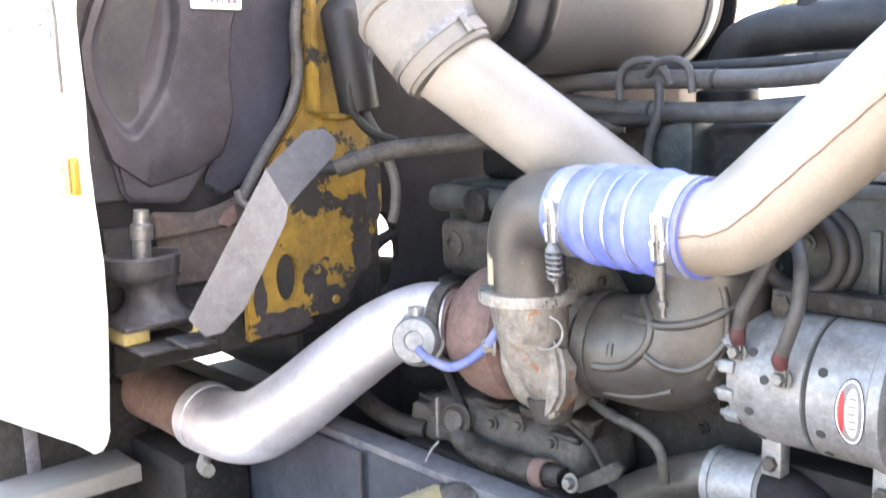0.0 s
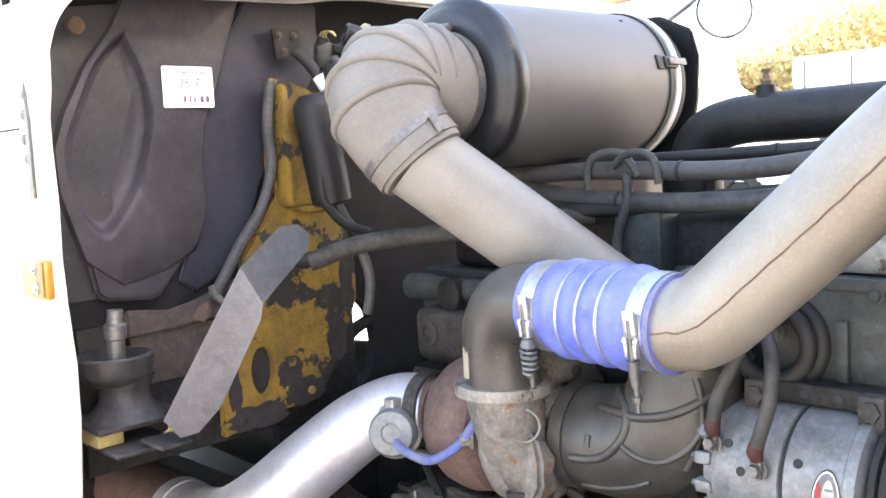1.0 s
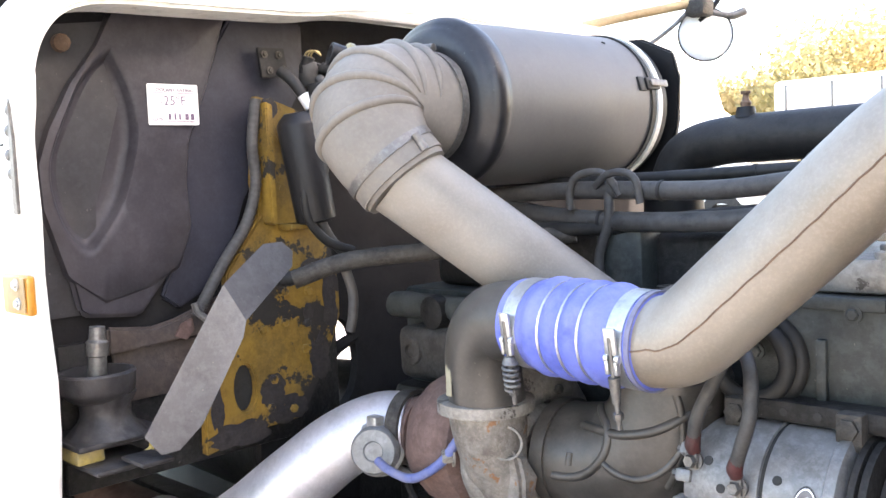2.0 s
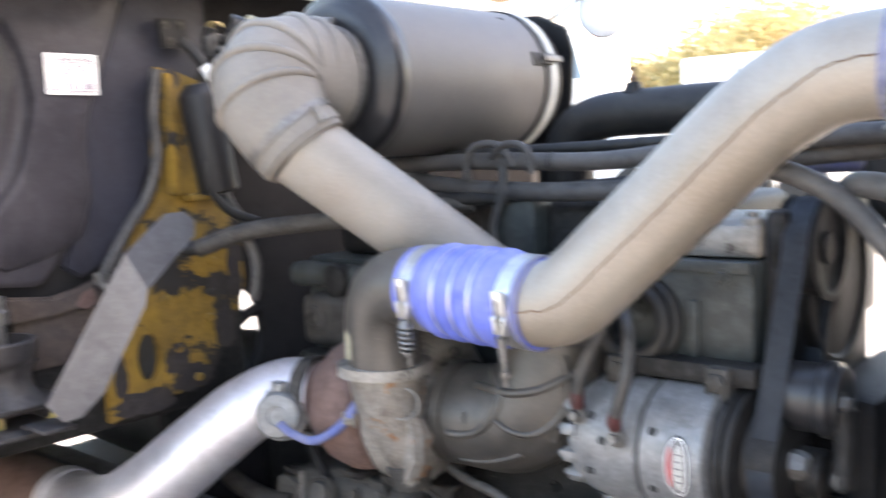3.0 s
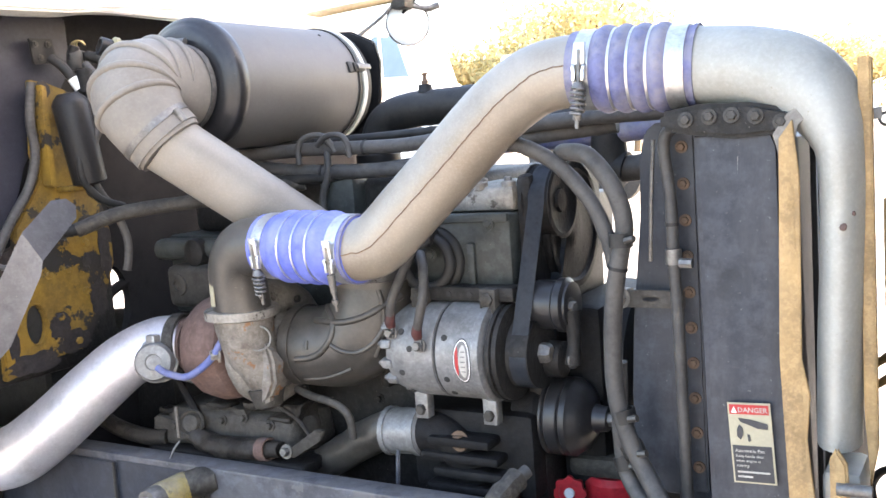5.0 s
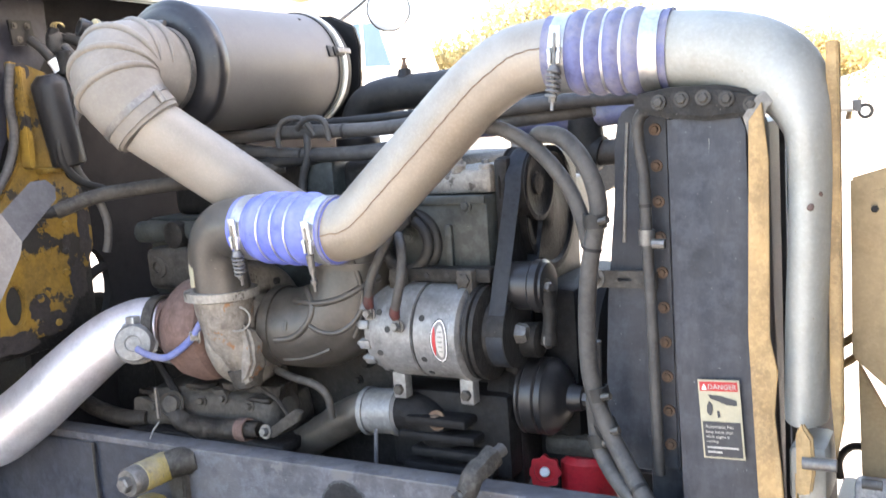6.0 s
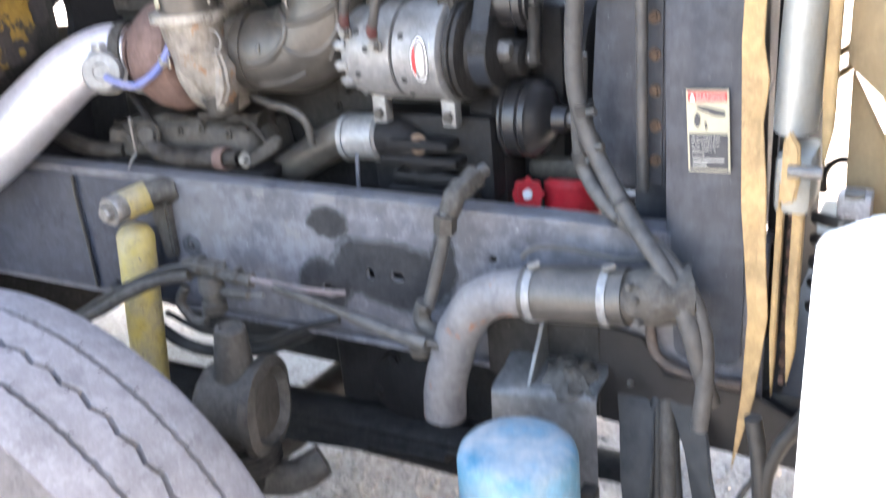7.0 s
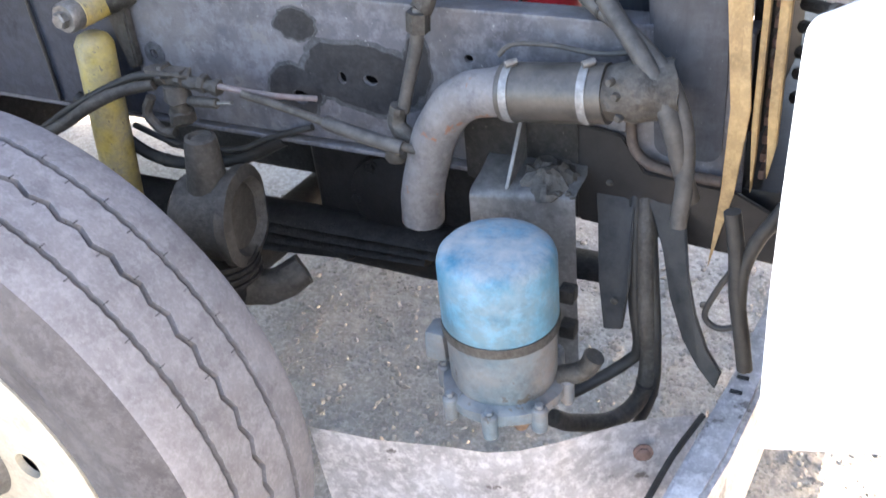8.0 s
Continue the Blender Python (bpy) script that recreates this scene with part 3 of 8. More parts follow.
    mf = axes((-1.179, 0, 0), (0, 1, 0), (0, 0, 1))         # thickness towards +x
    ins = thing("insulation_blanket", (-1.17, 0.95, 1.43), "dark grey moulded insulation panel on the firewall", "insulation")
    main = [(0.850, 1.912), (1.044, 1.912), (0.998, 1.789), (0.959, 1.698), (0.950, 1.644), (0.953, 1.562), (0.928, 1.50), (0.875, 1.470), (0.80, 1.455), (0.745, 1.50), (0.715, 1.60), (0.712, 1.665), (0.730, 1.72), (0.766, 1.785), (0.815, 1.845)]
    lens = [(0.834, 1.834), (0.859, 1.777), (0.865, 1.717), (0.855, 1.665), (0.834, 1.606), (0.793, 1.549), (0.774, 1.538), (0.747, 1.570), (0.731, 1.620), (0.729, 1.665), (0.743, 1.710), (0.774, 1.775), (0.804, 1.813)]
    mid = Vector((0.800, 1.680))

    def reach(poly, a):
        """How far the outline lies from the middle in the direction a."""
        d = Vector((math.cos(a), math.sin(a)))
        best = 0.0
        for p, q in zip(poly, poly[1:] + poly[:1]):
            p, e = Vector(p) - mid, Vector(q) - Vector(p)
            det = d.x * -e.y + e.x * d.y
            if abs(det) > 1e-9:
                s, u = (p.x * -e.y + e.x * p.y) / det, (d.x * p.y - d.y * p.x) / det
                if s > 0 and -1e-6 <= u <= 1.000001:
                    best = max(best, s)
        return best
    smooth_lens = [(p.x, p.y) for p in spline([(y, z, 0) for y, z in lens + lens[:1]], 5)][:-1]
    n = 144
    bm = bmesh.new()
    rings = []
    for far, h in ((1.0, 0.0), (1.0, 0.016), (0.95, 0.022), (0.5, 0.024), (0.12, 0.026), (0.0, 0.026)):
        rings.append((far, None, h))
    for s, h in ((1.0, 0.022), (0.96, 0.012), (0.90, 0.006), (0.7, 0.003), (0.4, 0.002), (0.1, 0.002)):
        rings.append((None, s, h))
    rows = []
    for far, s, h in rings:
        row = []
        for k in range(n):
            a = 2 * math.pi * k / n
            r = reach(smooth_lens, a)
            rr = r * s if far is None else r * 1.05 + (max(reach(main, a), r * 1.06) - r * 1.05) * far
            row.append(bm.verts.new((-1.180 + h, mid.x + rr * math.cos(a), mid.y + rr * math.sin(a))))
        rows.append(row)
    for r0, r1 in zip(rows, rows[1:]):
        for k in range(n):
            bm.faces.new((r0[k], r0[(k + 1) % n], r1[(k + 1) % n], r1[k]))
    bm.faces.new(rows[-1])
    part("panel", rough_up(bm, 0.003, 9), "blanket", ins, "moulded panel with a sunken lens-shaped pocket", 50)
    trough = plate([(0.742, 1.53), (0.748, 1.494), (0.757, 1.446), (0.770, 1.436), (0.845, 1.428), (0.860, 1.432), (0.886, 1.462), (0.928, 1.51), (0.90, 1.55)], 0.016, axes((-1.178, 0, 0), (0, 1, 0), (0, 0, 1)), 0.006)
    part("lower_trough", trough, "blanket", ins, "dirty lower end of the moulded panel")
    side = [(1.052, 1.905), (1.20, 1.905), (1.20, 1.80), (1.13, 1.70), (1.06, 1.60), (1.03, 1.52), (0.985, 1.46), (0.925, 1.43), (0.895, 1.452), (0.935, 1.545), (0.935, 1.660), (0.945, 1.70), (0.99, 1.812)]
    part("side_panel", plate(side, 0.012, mf, 0.004), "sheet_blue", ins, "smooth blue-black side sheet")
    part("corner_sheet", plate([(0.676, 1.44), (0.80, 1.44), (0.80, 1.60), (0.88, 1.86), (0.86, 1.886), (0.75, 1.872), (0.700, 1.82), (0.676, 1.70)], 0.004, mf, 0.001), "canister_dark", ins, "dusty plain corner sheet")
    for y, z in ((0.762, 1.845),):
        part("fastener", lathe((-1.172, y, z), (1, 0, 0), [(0, 0.014), (0.010, 0.013), (0.014, 0.006)], 12), "bolt", ins)
    # coolant label
    lab = thing("coolant_label", (-1.152, 0.93, 1.7245), "white paper coolant rating label on the dark firewall panel", "label")
    ml = axes((-1.1520, 0.8845, 1.7245), (0, 1, 0), (0, 0.02, 1))
    part("card", plate([(0.002, 0), (0.086, 0), (0.088, 0.002), (0.088, 0.062), (0.086, 0.064), (0.002, 0.064), (0, 0.062), (0, 0.002)], 0.0015, ml), "paper", lab)
    mt = ml @ Matrix.Translation((0, 0, 0.002))
    part("heading", text_bm("COOLANT RATING", 0.0081, mt @ Matrix.Translation((0.0085, 0.052, 0))), "ink", lab)
    part("figure", text_bm("-25°F", 0.021, mt @ Matrix.Translation((0.020, 0.031, 0)), 0.0003), "ink", lab)
    part("date_word", text_bm("DATE", 0.0068, mt @ Matrix.Translation((0.007, 0.006, 0))), "ink", lab)
    for x0, x1, z0, z1 in ((0.008, 0.081, 0.0495, 0.0505), (0.03, 0.082, 0.005, 0.006), (0.034, 0.038, 0.008, 0.018), (0.044, 0.047, 0.008, 0.019), (0.052, 0.055, 0.008, 0.018), (0.063, 0.069, 0.008, 0.018), (0.073, 0.079, 0.008, 0.018)):
        part("bar", box((x0, z0, 0), (x1, z1, 0.0006), m=mt), "ink", lab)
    for lo2, hi2 in (((0.003, 0.003), (0.085, 0.0036)), ((0.003, 0.0604), (0.085, 0.061)), ((0.003, 0.003), (0.0036, 0.061)), ((0.0844, 0.003), (0.085, 0.061))):
        part("border", box((*lo2, 0), (*hi2, 0.0005), m=mt), "ink", lab)
    # yellow bracket plate
    yb = thing("yellow_bracket", (-1.10, 1.10, 1.18), "yellow mounting bracket with peeling paint and an oval hole", "bracket")
    out = [(1.066, 1.772), (1.108, 1.764), (1.165, 1.745), (1.168, 1.60), (1.170, 1.535), (1.208, 1.507), (1.222, 1.444), (1.221, 1.383), (1.186, 1.306), (1.152, 1.250), (1.128, 1.216), (1.051, 1.212), (0.983, 1.200), (0.934, 1.190), (0.936, 1.268), (0.965, 1.36), (0.985, 1.43), (0.991, 1.482), (1.033, 1.534), (1.062, 1.573), (1.052, 1.626)]
    part("plate", plate(out, 0.018, axes((-1.145, 0, 0), (0, 1, 0), (0, 0, 1)), 0.003, [(1.014, 1.287, 0.022, 0.041)]), "yellow", yb)
    # near-black sheet painting the shade inside the oval hole
    part("hole_backing", plate(arc(1.014, 1.287, 0.05, 0, 348, 20), 0.004, axes((-1.152, 0, 0), (0, 1, 0), (0, 0, 1)), 0), "groove", yb)
    part("flange", plate([(1.066, 1.56), (1.078, 1.555), (1.080, 1.755), (1.066, 1.76)], 0.030, axes((-1.128, 0, 0), (0, 1, 0), (0, 0, 1)), 0.002), "yellow", yb)
    part("step", box((-1.127, 1.095, 1.545), (-1.085, 1.17, 1.556), 0.003), "yellow", yb)
    ragged = lambda cy, cz, ry, rz, seed: [(cy + ry * (1 + 0.35 * noise.noise(Vector((2.6 * math.cos(k * 0.1571), 2.6 * math.sin(k * 0.1571), seed)))) * math.cos(k * 0.1571), cz + rz * (1 + 0.35 * noise.noise(Vector((2.6 * math.cos(k * 0.1571), 2.6 * math.sin(k * 0.1571), seed)))) * math.sin(k * 0.1571)) for k in range(40)]
    bare = [(1.198, 1.41, 0.015, 0.055, 1.5), (1.170, 1.315, 0.020, 0.040, 5.1), (1.00, 1.213, 0.058, 0.020, 9.2), (1.095, 1.236, 0.044, 0.024, 3.3), (1.165, 1.475, 0.026, 0.018, 7.7), (1.066, 1.275, 0.024, 0.026, 2.2), (0.957, 1.262, 0.012, 0.034, 4.6), (1.148, 1.395, 0.010, 0.016, 6.4), (1.090, 1.752, 0.018, 0.016, 8.8)]
    for k, (cy, cz, ry, rz, sd) in enumerate(bare):
        part("bare_patch", plate(ragged(cy, cz, ry, rz, sd), 0.0010, axes((-1.1270 + 0.0003 * k, 0, 0), (0, 1, 0), (0, 0, 1)), 0), "bare_metal", yb, "bare dark metal where the paint has peeled")
    for y, z in ((1.053, 1.380), (1.097, 1.386), (1.144, 1.379), (1.069, 1.292), (1.059, 1.245), (1.106, 1.235), (1.138, 1.335), (1.100, 1.440), (1.150, 1.435), (1.095, 1.70), (1.095, 1.62)):
        part("bolt", bolt_bm((-1.127, y, z), (1, 0, 0), 0.008, 0.007, False), "yellow", yb)
    lower = thing("crossmember", (-1.08, 1.1, 1.14), "dark dirty steel crossmember below the firewall", "crossmember")
    lip = plate([(0.785, 1.378), (0.86, 1.382), (0.94, 1.388), (0.98, 1.405), (1.03, 1.425), (1.03, 1.462), (0.96, 1.438), (0.90, 1.420), (0.86, 1.412), (0.79, 1.420)], 0.012, axes((-1.15, 0, 0), (0, 1, 0), (0, 0, 1)), 0.004)
    part("lip", rough_up(lip, 0.004, 30), "dirt_brown", lower, "dirty flange lip")
    part("hook", tube([(-1.12, 0.985, 1.445), (-1.112, 0.972, 1.422), (-1.112, 0.950, 1.412), (-1.118, 0.930, 1.425), (-1.12, 0.925, 1.442)], 0.006, 8), "steel", lower)
    part("rust_patch", rough_up(plate([(0.895, 1.392), (0.915, 1.384), (0.930, 1.398), (0.926, 1.416), (0.905, 1.412)], 0.004, axes((-1.137, 0, 0), (0, 1, 0), (0, 0, 1)), 0.001), 0.003, 40), "rust", lower, "rusty torn flange")
    part("brown_plate", rough_up(box((-1.158, 0.80, 1.30), (-1.150, 0.96, 1.385), 0.002), 0.003, 20), "dirt_brown", lower)
    part("backing", box((-1.178, 0.72, 1.175), (-1.16, 1.235, 1.40), 0.003), "darkcast", lower)
    # diagonal grey bracket
    gb = thing("diagonal_bracket", (-0.97, 0.78, 1.25), "grey bent steel strap bracket leaning up from the cab mount", "bracket")
    nrm = Vector((0.80, -0.58, 0.12)).normalized()
    def bent(points, back):
        """A sheet of 6 mm with the given outline, its back pushed along the normal."""
        bm = bmesh.new()
        f = [bm.verts.new(p) for p in points]
        b = [bm.verts.new(Vector(p) - nrm * back) for p in points]
        bm.faces.new(f)
        bm.faces.new(b[::-1])
        for k in range(len(f)):
            j = (k + 1) % len(f)
            bm.faces.new((f[k], f[j], b[j], b[k]))
        bmesh.ops.triangulate(bm, faces=[q for q in bm.faces if len(q.verts) > 4])
        return bm
    low = [(-0.925, 0.860, 1.489), (-0.905, 0.880, 1.437), (-0.908, 0.876, 1.414), (-0.935, 0.819, 1.298), (-0.945, 0.788, 1.268), (-0.95, 0.763, 1.266), (-0.955, 0.743, 1.294)]
    high = [(-0.925, 0.860, 1.489), (-0.958, 0.951, 1.537), (-0.955, 0.982, 1.538), (-0.948, 0.996, 1.523), (-0.940, 0.988, 1.501), (-0.905, 0.880, 1.437)]
    part("lower_strap", bent(low, 0.006), "grey_plate", gb)
    part("upper_strap", bent(high, 0.006), "grey_plate", gb, "bent upper end")
    part("foot", box((-1.02, 0.738, 1.252), (-0.955, 0.785, 1.258), 0.002), "mount", gb)
    # cab mount
    cm = thing("cab_mount", (-1.09, 0.77, 1.225), "dusty cast rubber cab mount with an upright bolt", "mount")
    c = Vector((-1.09, 0.744, 0))
    part("cup", lathe((c.x, c.y, 1.327), (0, 0, 1), [(0, 0.036), (0.004, 0.042), (0.012, 0.050), (0.018, 0.053), (0.040, 0.055), (0.043, 0.053), (0.043, 0.049), (0.024, 0.045), (0.020, 0.0)], 32, False), "mount", cm)
    part("rubber", lathe((c.x, c.y, 1.340), (0, 0, 1), [(0, 0.040), (0.012, 0.042), (0.015, 0.040), (0.011, 0.022)], 24), "rubber", cm)
    bm = lathe((c.x, c.y + 0.010, 1.276), (0, 0, 1), [(0, 0.058), (0.006, 0.052), (0.018, 0.041), (0.030, 0.036), (0.042, 0.036), (0.052, 0.041), (0.060, 0.044)], 32)
    part("pedestal", rough_up(bm, 0.0015, 30), "mount", cm)
    part("stud", lathe((c.x, c.y, 1.345), (0.04, 0.05, 1), [(0, 0.014), (0.045, 0.013), (0.047, 0.016), (0.066, 0.016), (0.070, 0.012), (0.088, 0.011)], 12), "steel", cm)
    part("base_plate", rough_up(box((-1.150, 0.688, 1.268), (-1.038, 0.826, 1.277), 0.003), 0.0015, 25), "mount", cm)
    part("web", tube([(-1.048, 0.815, 1.268), (-1.045, 0.800, 1.262), (-1.045, 0.797, 1.252), (-1.045, 0.785, 1.246)], 0.004, 8), "yellow_clean", cm)
    part("bottom_plate", box((-1.12, 0.700, 1.238), (-1.012, 0.800, 1.245), 0.002), "mount", cm)
    part("base_channel", box((-1.130, 0.694, 1.245), (-1.060, 0.735, 1.268), 0.004), "yellow_clean", cm, "yellow channel below the mount")
    # filter canister, wiring and hoses at the firewall
    fc = thing("filter_canister", (-1.08, 1.17, 1.55), "black cylindrical canister on the firewall", "canister")
    part("can", lathe((-1.075, 1.140, 1.558), (0, -0.17, 1), [(0, 0.028), (0.004, 0.034), (0.165, 0.036), (0.173, 0.032), (0.185, 0.02)], 24), "black", fc)
    part("bracket", box((-1.12, 1.155, 1.70), (-1.06, 1.195, 1.712), 0.002), "silver", fc)
    part("cap", cyl((-1.07, 1.155, 1.74), (-1.07, 1.152, 1.79), 0.016, edge=0.003), "darkcast", fc)
    bp = thing("relay_plate", (-1.14, 1.11, 1.80), "dark bolted relay plate with connectors", "bracket")
    part("plate", plate([(1.094, 1.804), (1.150, 1.807), (1.142, 1.856), (1.088, 1.855)], 0.006, axes((-1.15, 0, 0), (0, 1, 0), (0, 0, 1)), 0.001), "black", bp)
    for y, z in ((1.100, 1.844), (1.130, 1.844), (1.110, 1.817)):
        part("nut", bolt_bm((-1.143, y, z), (1, 0, 0), 0.0045, 0.005), "casting", bp)
    for k, (y, z) in enumerate(((1.165, 1.81), (1.182, 1.80))):
        part("connector", cyl((-1.12, y, z), (-1.11, y + 0.004, z + 0.03), 0.011, edge=0.002, seg=12), "black", bp)
    runs = [
        ("wiring_harness", [(-1.12, 1.062, 1.765), (-1.12, 1.050, 1.691), (-1.12, 1.052, 1.626), (-1.12, 1.030, 1.562), (-1.12, 0.983, 1.502), (-1.12, 0.947, 1.451), (-1.125, 0.930, 1.42)], 0.0095, "hose", "dusty corrugated black harness down the firewall"),
        ("wiring_harness", [(-1.08, 1.165, 1.80), (-1.05, 1.17, 1.76), (-1.045, 1.17, 1.70), (-1.05, 1.14, 1.64), (-1.06, 1.135, 1.57), (-1.05, 1.165, 1.51), (-1.03, 1.21, 1.49)], 0.0085, "hose", "dusty black harness looping round the canister"),
        ("wiring_harness", [(-1.10, 1.19, 1.82), (-1.06, 1.20, 1.80), (-1.05, 1.19, 1.74), (-1.055, 1.15, 1.66)], 0.011, "rubber", "thick black harness beside the canister"),
        ("brace_rod", [(-0.99, 1.025, 1.474), (-0.93, 1.095, 1.500), (-0.80, 1.205, 1.512), (-0.65, 1.30, 1.53)], 0.0145, "casting", "dusty grey-brown brace rod behind the intake pipe"),
        ("vent_hose", [(-0.955, 1.092, 1.505), (-0.945, 1.104, 1.450), (-0.945, 1.102, 1.41), (-0.95, 1.099, 1.386)], 0.008, "hose", "thin dark hose hanging from the brace rod"),
        ("wiring_harness", [(-1.08, 1.035, 1.475), (-1.05, 1.06, 1.47), (-1.02, 1.09, 1.482), (-0.99, 1.10, 1.488)], 0.013, "rubber", "taped black harness along the brace rod"),
    ]
    for nm, pts, r, mt2, lb in runs:
        hose_thing(nm, pts, r, mt2, lb, "firewall hoses")
    for pts, r in (([(-1.12, 1.115, 1.815), (-1.10, 1.125, 1.795), (-1.085, 1.140, 1.765), (-1.07, 1.158, 1.735)], 0.010), ([(-1.07, 1.158, 1.735), (-1.06, 1.150, 1.705), (-1.06, 1.130, 1.67), (-1.062, 1.115, 1.64)], 0.013), ([(-1.062, 1.115, 1.64), (-1.06, 1.108, 1.61), (-1.06, 1.112, 1.565), (-1.05, 1.140, 1.525), (-1.03, 1.18, 1.505)], 0.008)):
        hose_thing("signal_wire", pts, r, "rubber", "taped black sensor wire with connector beside the canister", "firewall hoses")
    cn = thing("wire_connector", (-1.115, 1.175, 1.79), "grey plug with yellow wires on the relay plate", "connector")
    part("plug", lathe((-1.12, 1.172, 1.790), (0.1, 0.02, 1), [(0, 0.014), (0.004, 0.017), (0.035, 0.017), (0.042, 0.014)], 16), "hose", cn)
    for k in range(3):
        part("wire", tube([(-1.115, 1.166 + 0.006 * k, 1.832), (-1.112, 1.165 + 0.006 * k, 1.846), (-1.108, 1.178 + 0.004 * k, 1.850), (-1.105, 1.192, 1.842)], 0.0016, 6), "brass", cn)
    solo("wire_tag", cyl((-1.088, 1.137, 1.772), (-1.080, 1.146, 1.750), 0.0115, seg=14), "paper", "small white tag wrapped round a wire", "tag")


# ---- frame, wheel, axle, underside ----
def stain(parent, x, z, rx, rz, seed, holes=()):
    """A dark oily patch with a ragged edge on the rail's face."""
    n = 40
    pts = []
    for k in range(n):
        q = 2 * math.pi * k / n
        g = 1 + 0.22 * noise.noise(Vector((2.2 * math.cos(q), 2.2 * math.sin(q), seed * 7.3))) + 0.08 * noise.noise(Vector((6 * math.cos(q), 6 * math.sin(q), seed)))
        pts.append((x + rx * g * math.cos(q), z + rz * g * math.sin(q)))
    part("oil_film", plate([(x + 1.13 * (px - x), z + 1.16 * (pz - z)) for px, pz in pts], 0.0009, axes((0, RAIL_Y - 0.0001 * seed, 0), (1, 0, 0), (0, 0, 1)), 0, holes), "oil_faint", parent, "thin faded edge of the oil patch")
    part("oil_stain", plate(pts, 0.0012, axes((0, RAIL_Y - 0.0008 - 0.0001 * seed, 0), (1, 0, 0), (0, 0, 1)), 0, holes), "oil", parent, "dark oily patch with ragged edge")


RAIL_Y, RAIL_TOP, RAIL_BOT = 1.05, 1.02, 0.755


def build_rail(y, sgn, name_label, x1=0.48):
    rl = thing("frame_rail", (-0.5, y, RAIL_BOT), name_label, "frame rail", "frame rails")
    x0 = -3.2
    web = [(x0, RAIL_BOT), (x1, RAIL_BOT + 0.02), (x1, RAIL_TOP), (x0, RAIL_TOP)]
    holes = [(-0.707, 0.892, 0.006, 0.009), (-0.309, 0.89, 0.008, 0.010), (-0.255, 0.892, 0.013, 0.008), (-0.077, 0.947, 0.007, 0.006), (-0.40, 0.845, 0.016, 0.012), (-1.25, 0.9, 0.012, 0.012)]
    part("web", plate(web, 0.009, axes((0, y + (0.009 if sgn > 0 else 0), 0), (1, 0, 0), (0, 0, 1)), 0.0015, holes), "frame", rl)
    for z in (RAIL_TOP, RAIL_BOT):
        part("flange", box((x0, min(y, y + sgn * 0.05), z - 0.0045), (x1, max(y, y + sgn * 0.05), z + 0.0045), 0.003), "frame", rl)
    return rl


def build_chassis():
    near = build_rail(RAIL_Y, 1, "blue-grey dusty steel frame rail with bolt holes", 0.335)
    build_rail(RAIL_Y + 0.87, -1, "dark far frame rail behind the engine", 0.22)
    # worn dark patches bolted and stained on the rail: doubler plates
    stain(near, -0.27, 0.895, 0.105, 0.058, 1, [(-0.309, 0.89, 0.009, 0.011), (-0.255, 0.892, 0.014, 0.009)])
    stain(near, -0.405, 0.858, 0.050, 0.042, 2, [(-0.40, 0.845, 0.017, 0.013)])
    stain(near, -0.385, 0.975, 0.038, 0.026, 3)
    stain(near, -0.165, 0.925, 0.022, 0.05, 4)
    part("dark_panel", plate([(-0.983, 0.765), (-0.752, 0.765), (-0.752, 1.012), (-0.983, 1.012)], 0.0015, axes((0, RAIL_Y - 0.0005, 0), (1, 0, 0), (0, 0, 1)), 0), "frame_dark", near, "clean dark blue-black stretch of rail")
    part("weld", tube([(-0.984, RAIL_Y - 0.010, 0.77), (-0.983, RAIL_Y - 0.010, 0.86), (-0.986, RAIL_Y - 0.010, 0.94), (-0.984, RAIL_Y - 0.010, 1.01)], 0.003, 8), "casting", near)
    part("doubler", plate([(-1.9, 0.765), (-0.985, 0.765), (-0.985, 1.01), (-1.9, 1.01)], 0.008, axes((0, RAIL_Y - 0.001, 0), (1, 0, 0), (0, 0, 1)), 0.002), "frame_dark", near, "dark navy doubler plate")
    part("boss", lathe((-0.707, RAIL_Y + 0.002, 0.892), (0, -1, 0), [(0, 0.024), (0.004, 0.022), (0.005, 0.009), (0.002, 0.008)], 18, False), "oil_faint", near)
    sb = thing("step_box", (-2.0, 0.8, 0.35), "dark box under the cab with a dusty grey step shelf", "step box")
    part("body", box((-2.6, 0.62, 0.35), (-1.57, 0.95, 1.04), 0.01), "darkcast", sb)
    part("shelf", box((-1.572, 0.56, 0.873), (-1.455, 0.872, 0.908), 0.004), "pipe_grey", sb, "dusty grey step shelf")
    part("shelf_bracket", box((-1.56, 0.90, 0.60), (-1.34, 1.035, 0.93), 0.006), "darkcast", sb)
    part("strap", box((-1.5695, 0.70, 0.60), (-1.565, 0.725, 1.02), 0.001), "frame", sb)
    # added far twin of the box; it hides bright ground in place of shade
    fs = thing("step_box", (-2.0, 2.15, 0.35), "dark box added on the far side to hide bright ground", "step box")
    part("body", box((-2.6, 1.93, 0.30), (-1.40, 2.36, 0.92), 0.01), "darkcast", fs)
    part("lid", box((-2.6, 1.94, 0.92), (-1.39, 2.37, 0.935), 0.004), "grey_plate", fs)
    # dark box added to cover bright ground under the rail
    tc = thing("dark_cover_box", (-1.9, 1.5, 0.45), "dark box added below the cab floor to cover bright ground", "crossmember")
    part("body", rough_up(box((-2.5, 1.07, 0.45), (-1.47, 1.88, 0.748), 0.02), 0.008, 6), "darkcast", tc)
    cmb = thing("front_crossmember", (0.22, 1.5, 0.70), "dark navy steel front crossmember with a round hole", "crossmember")
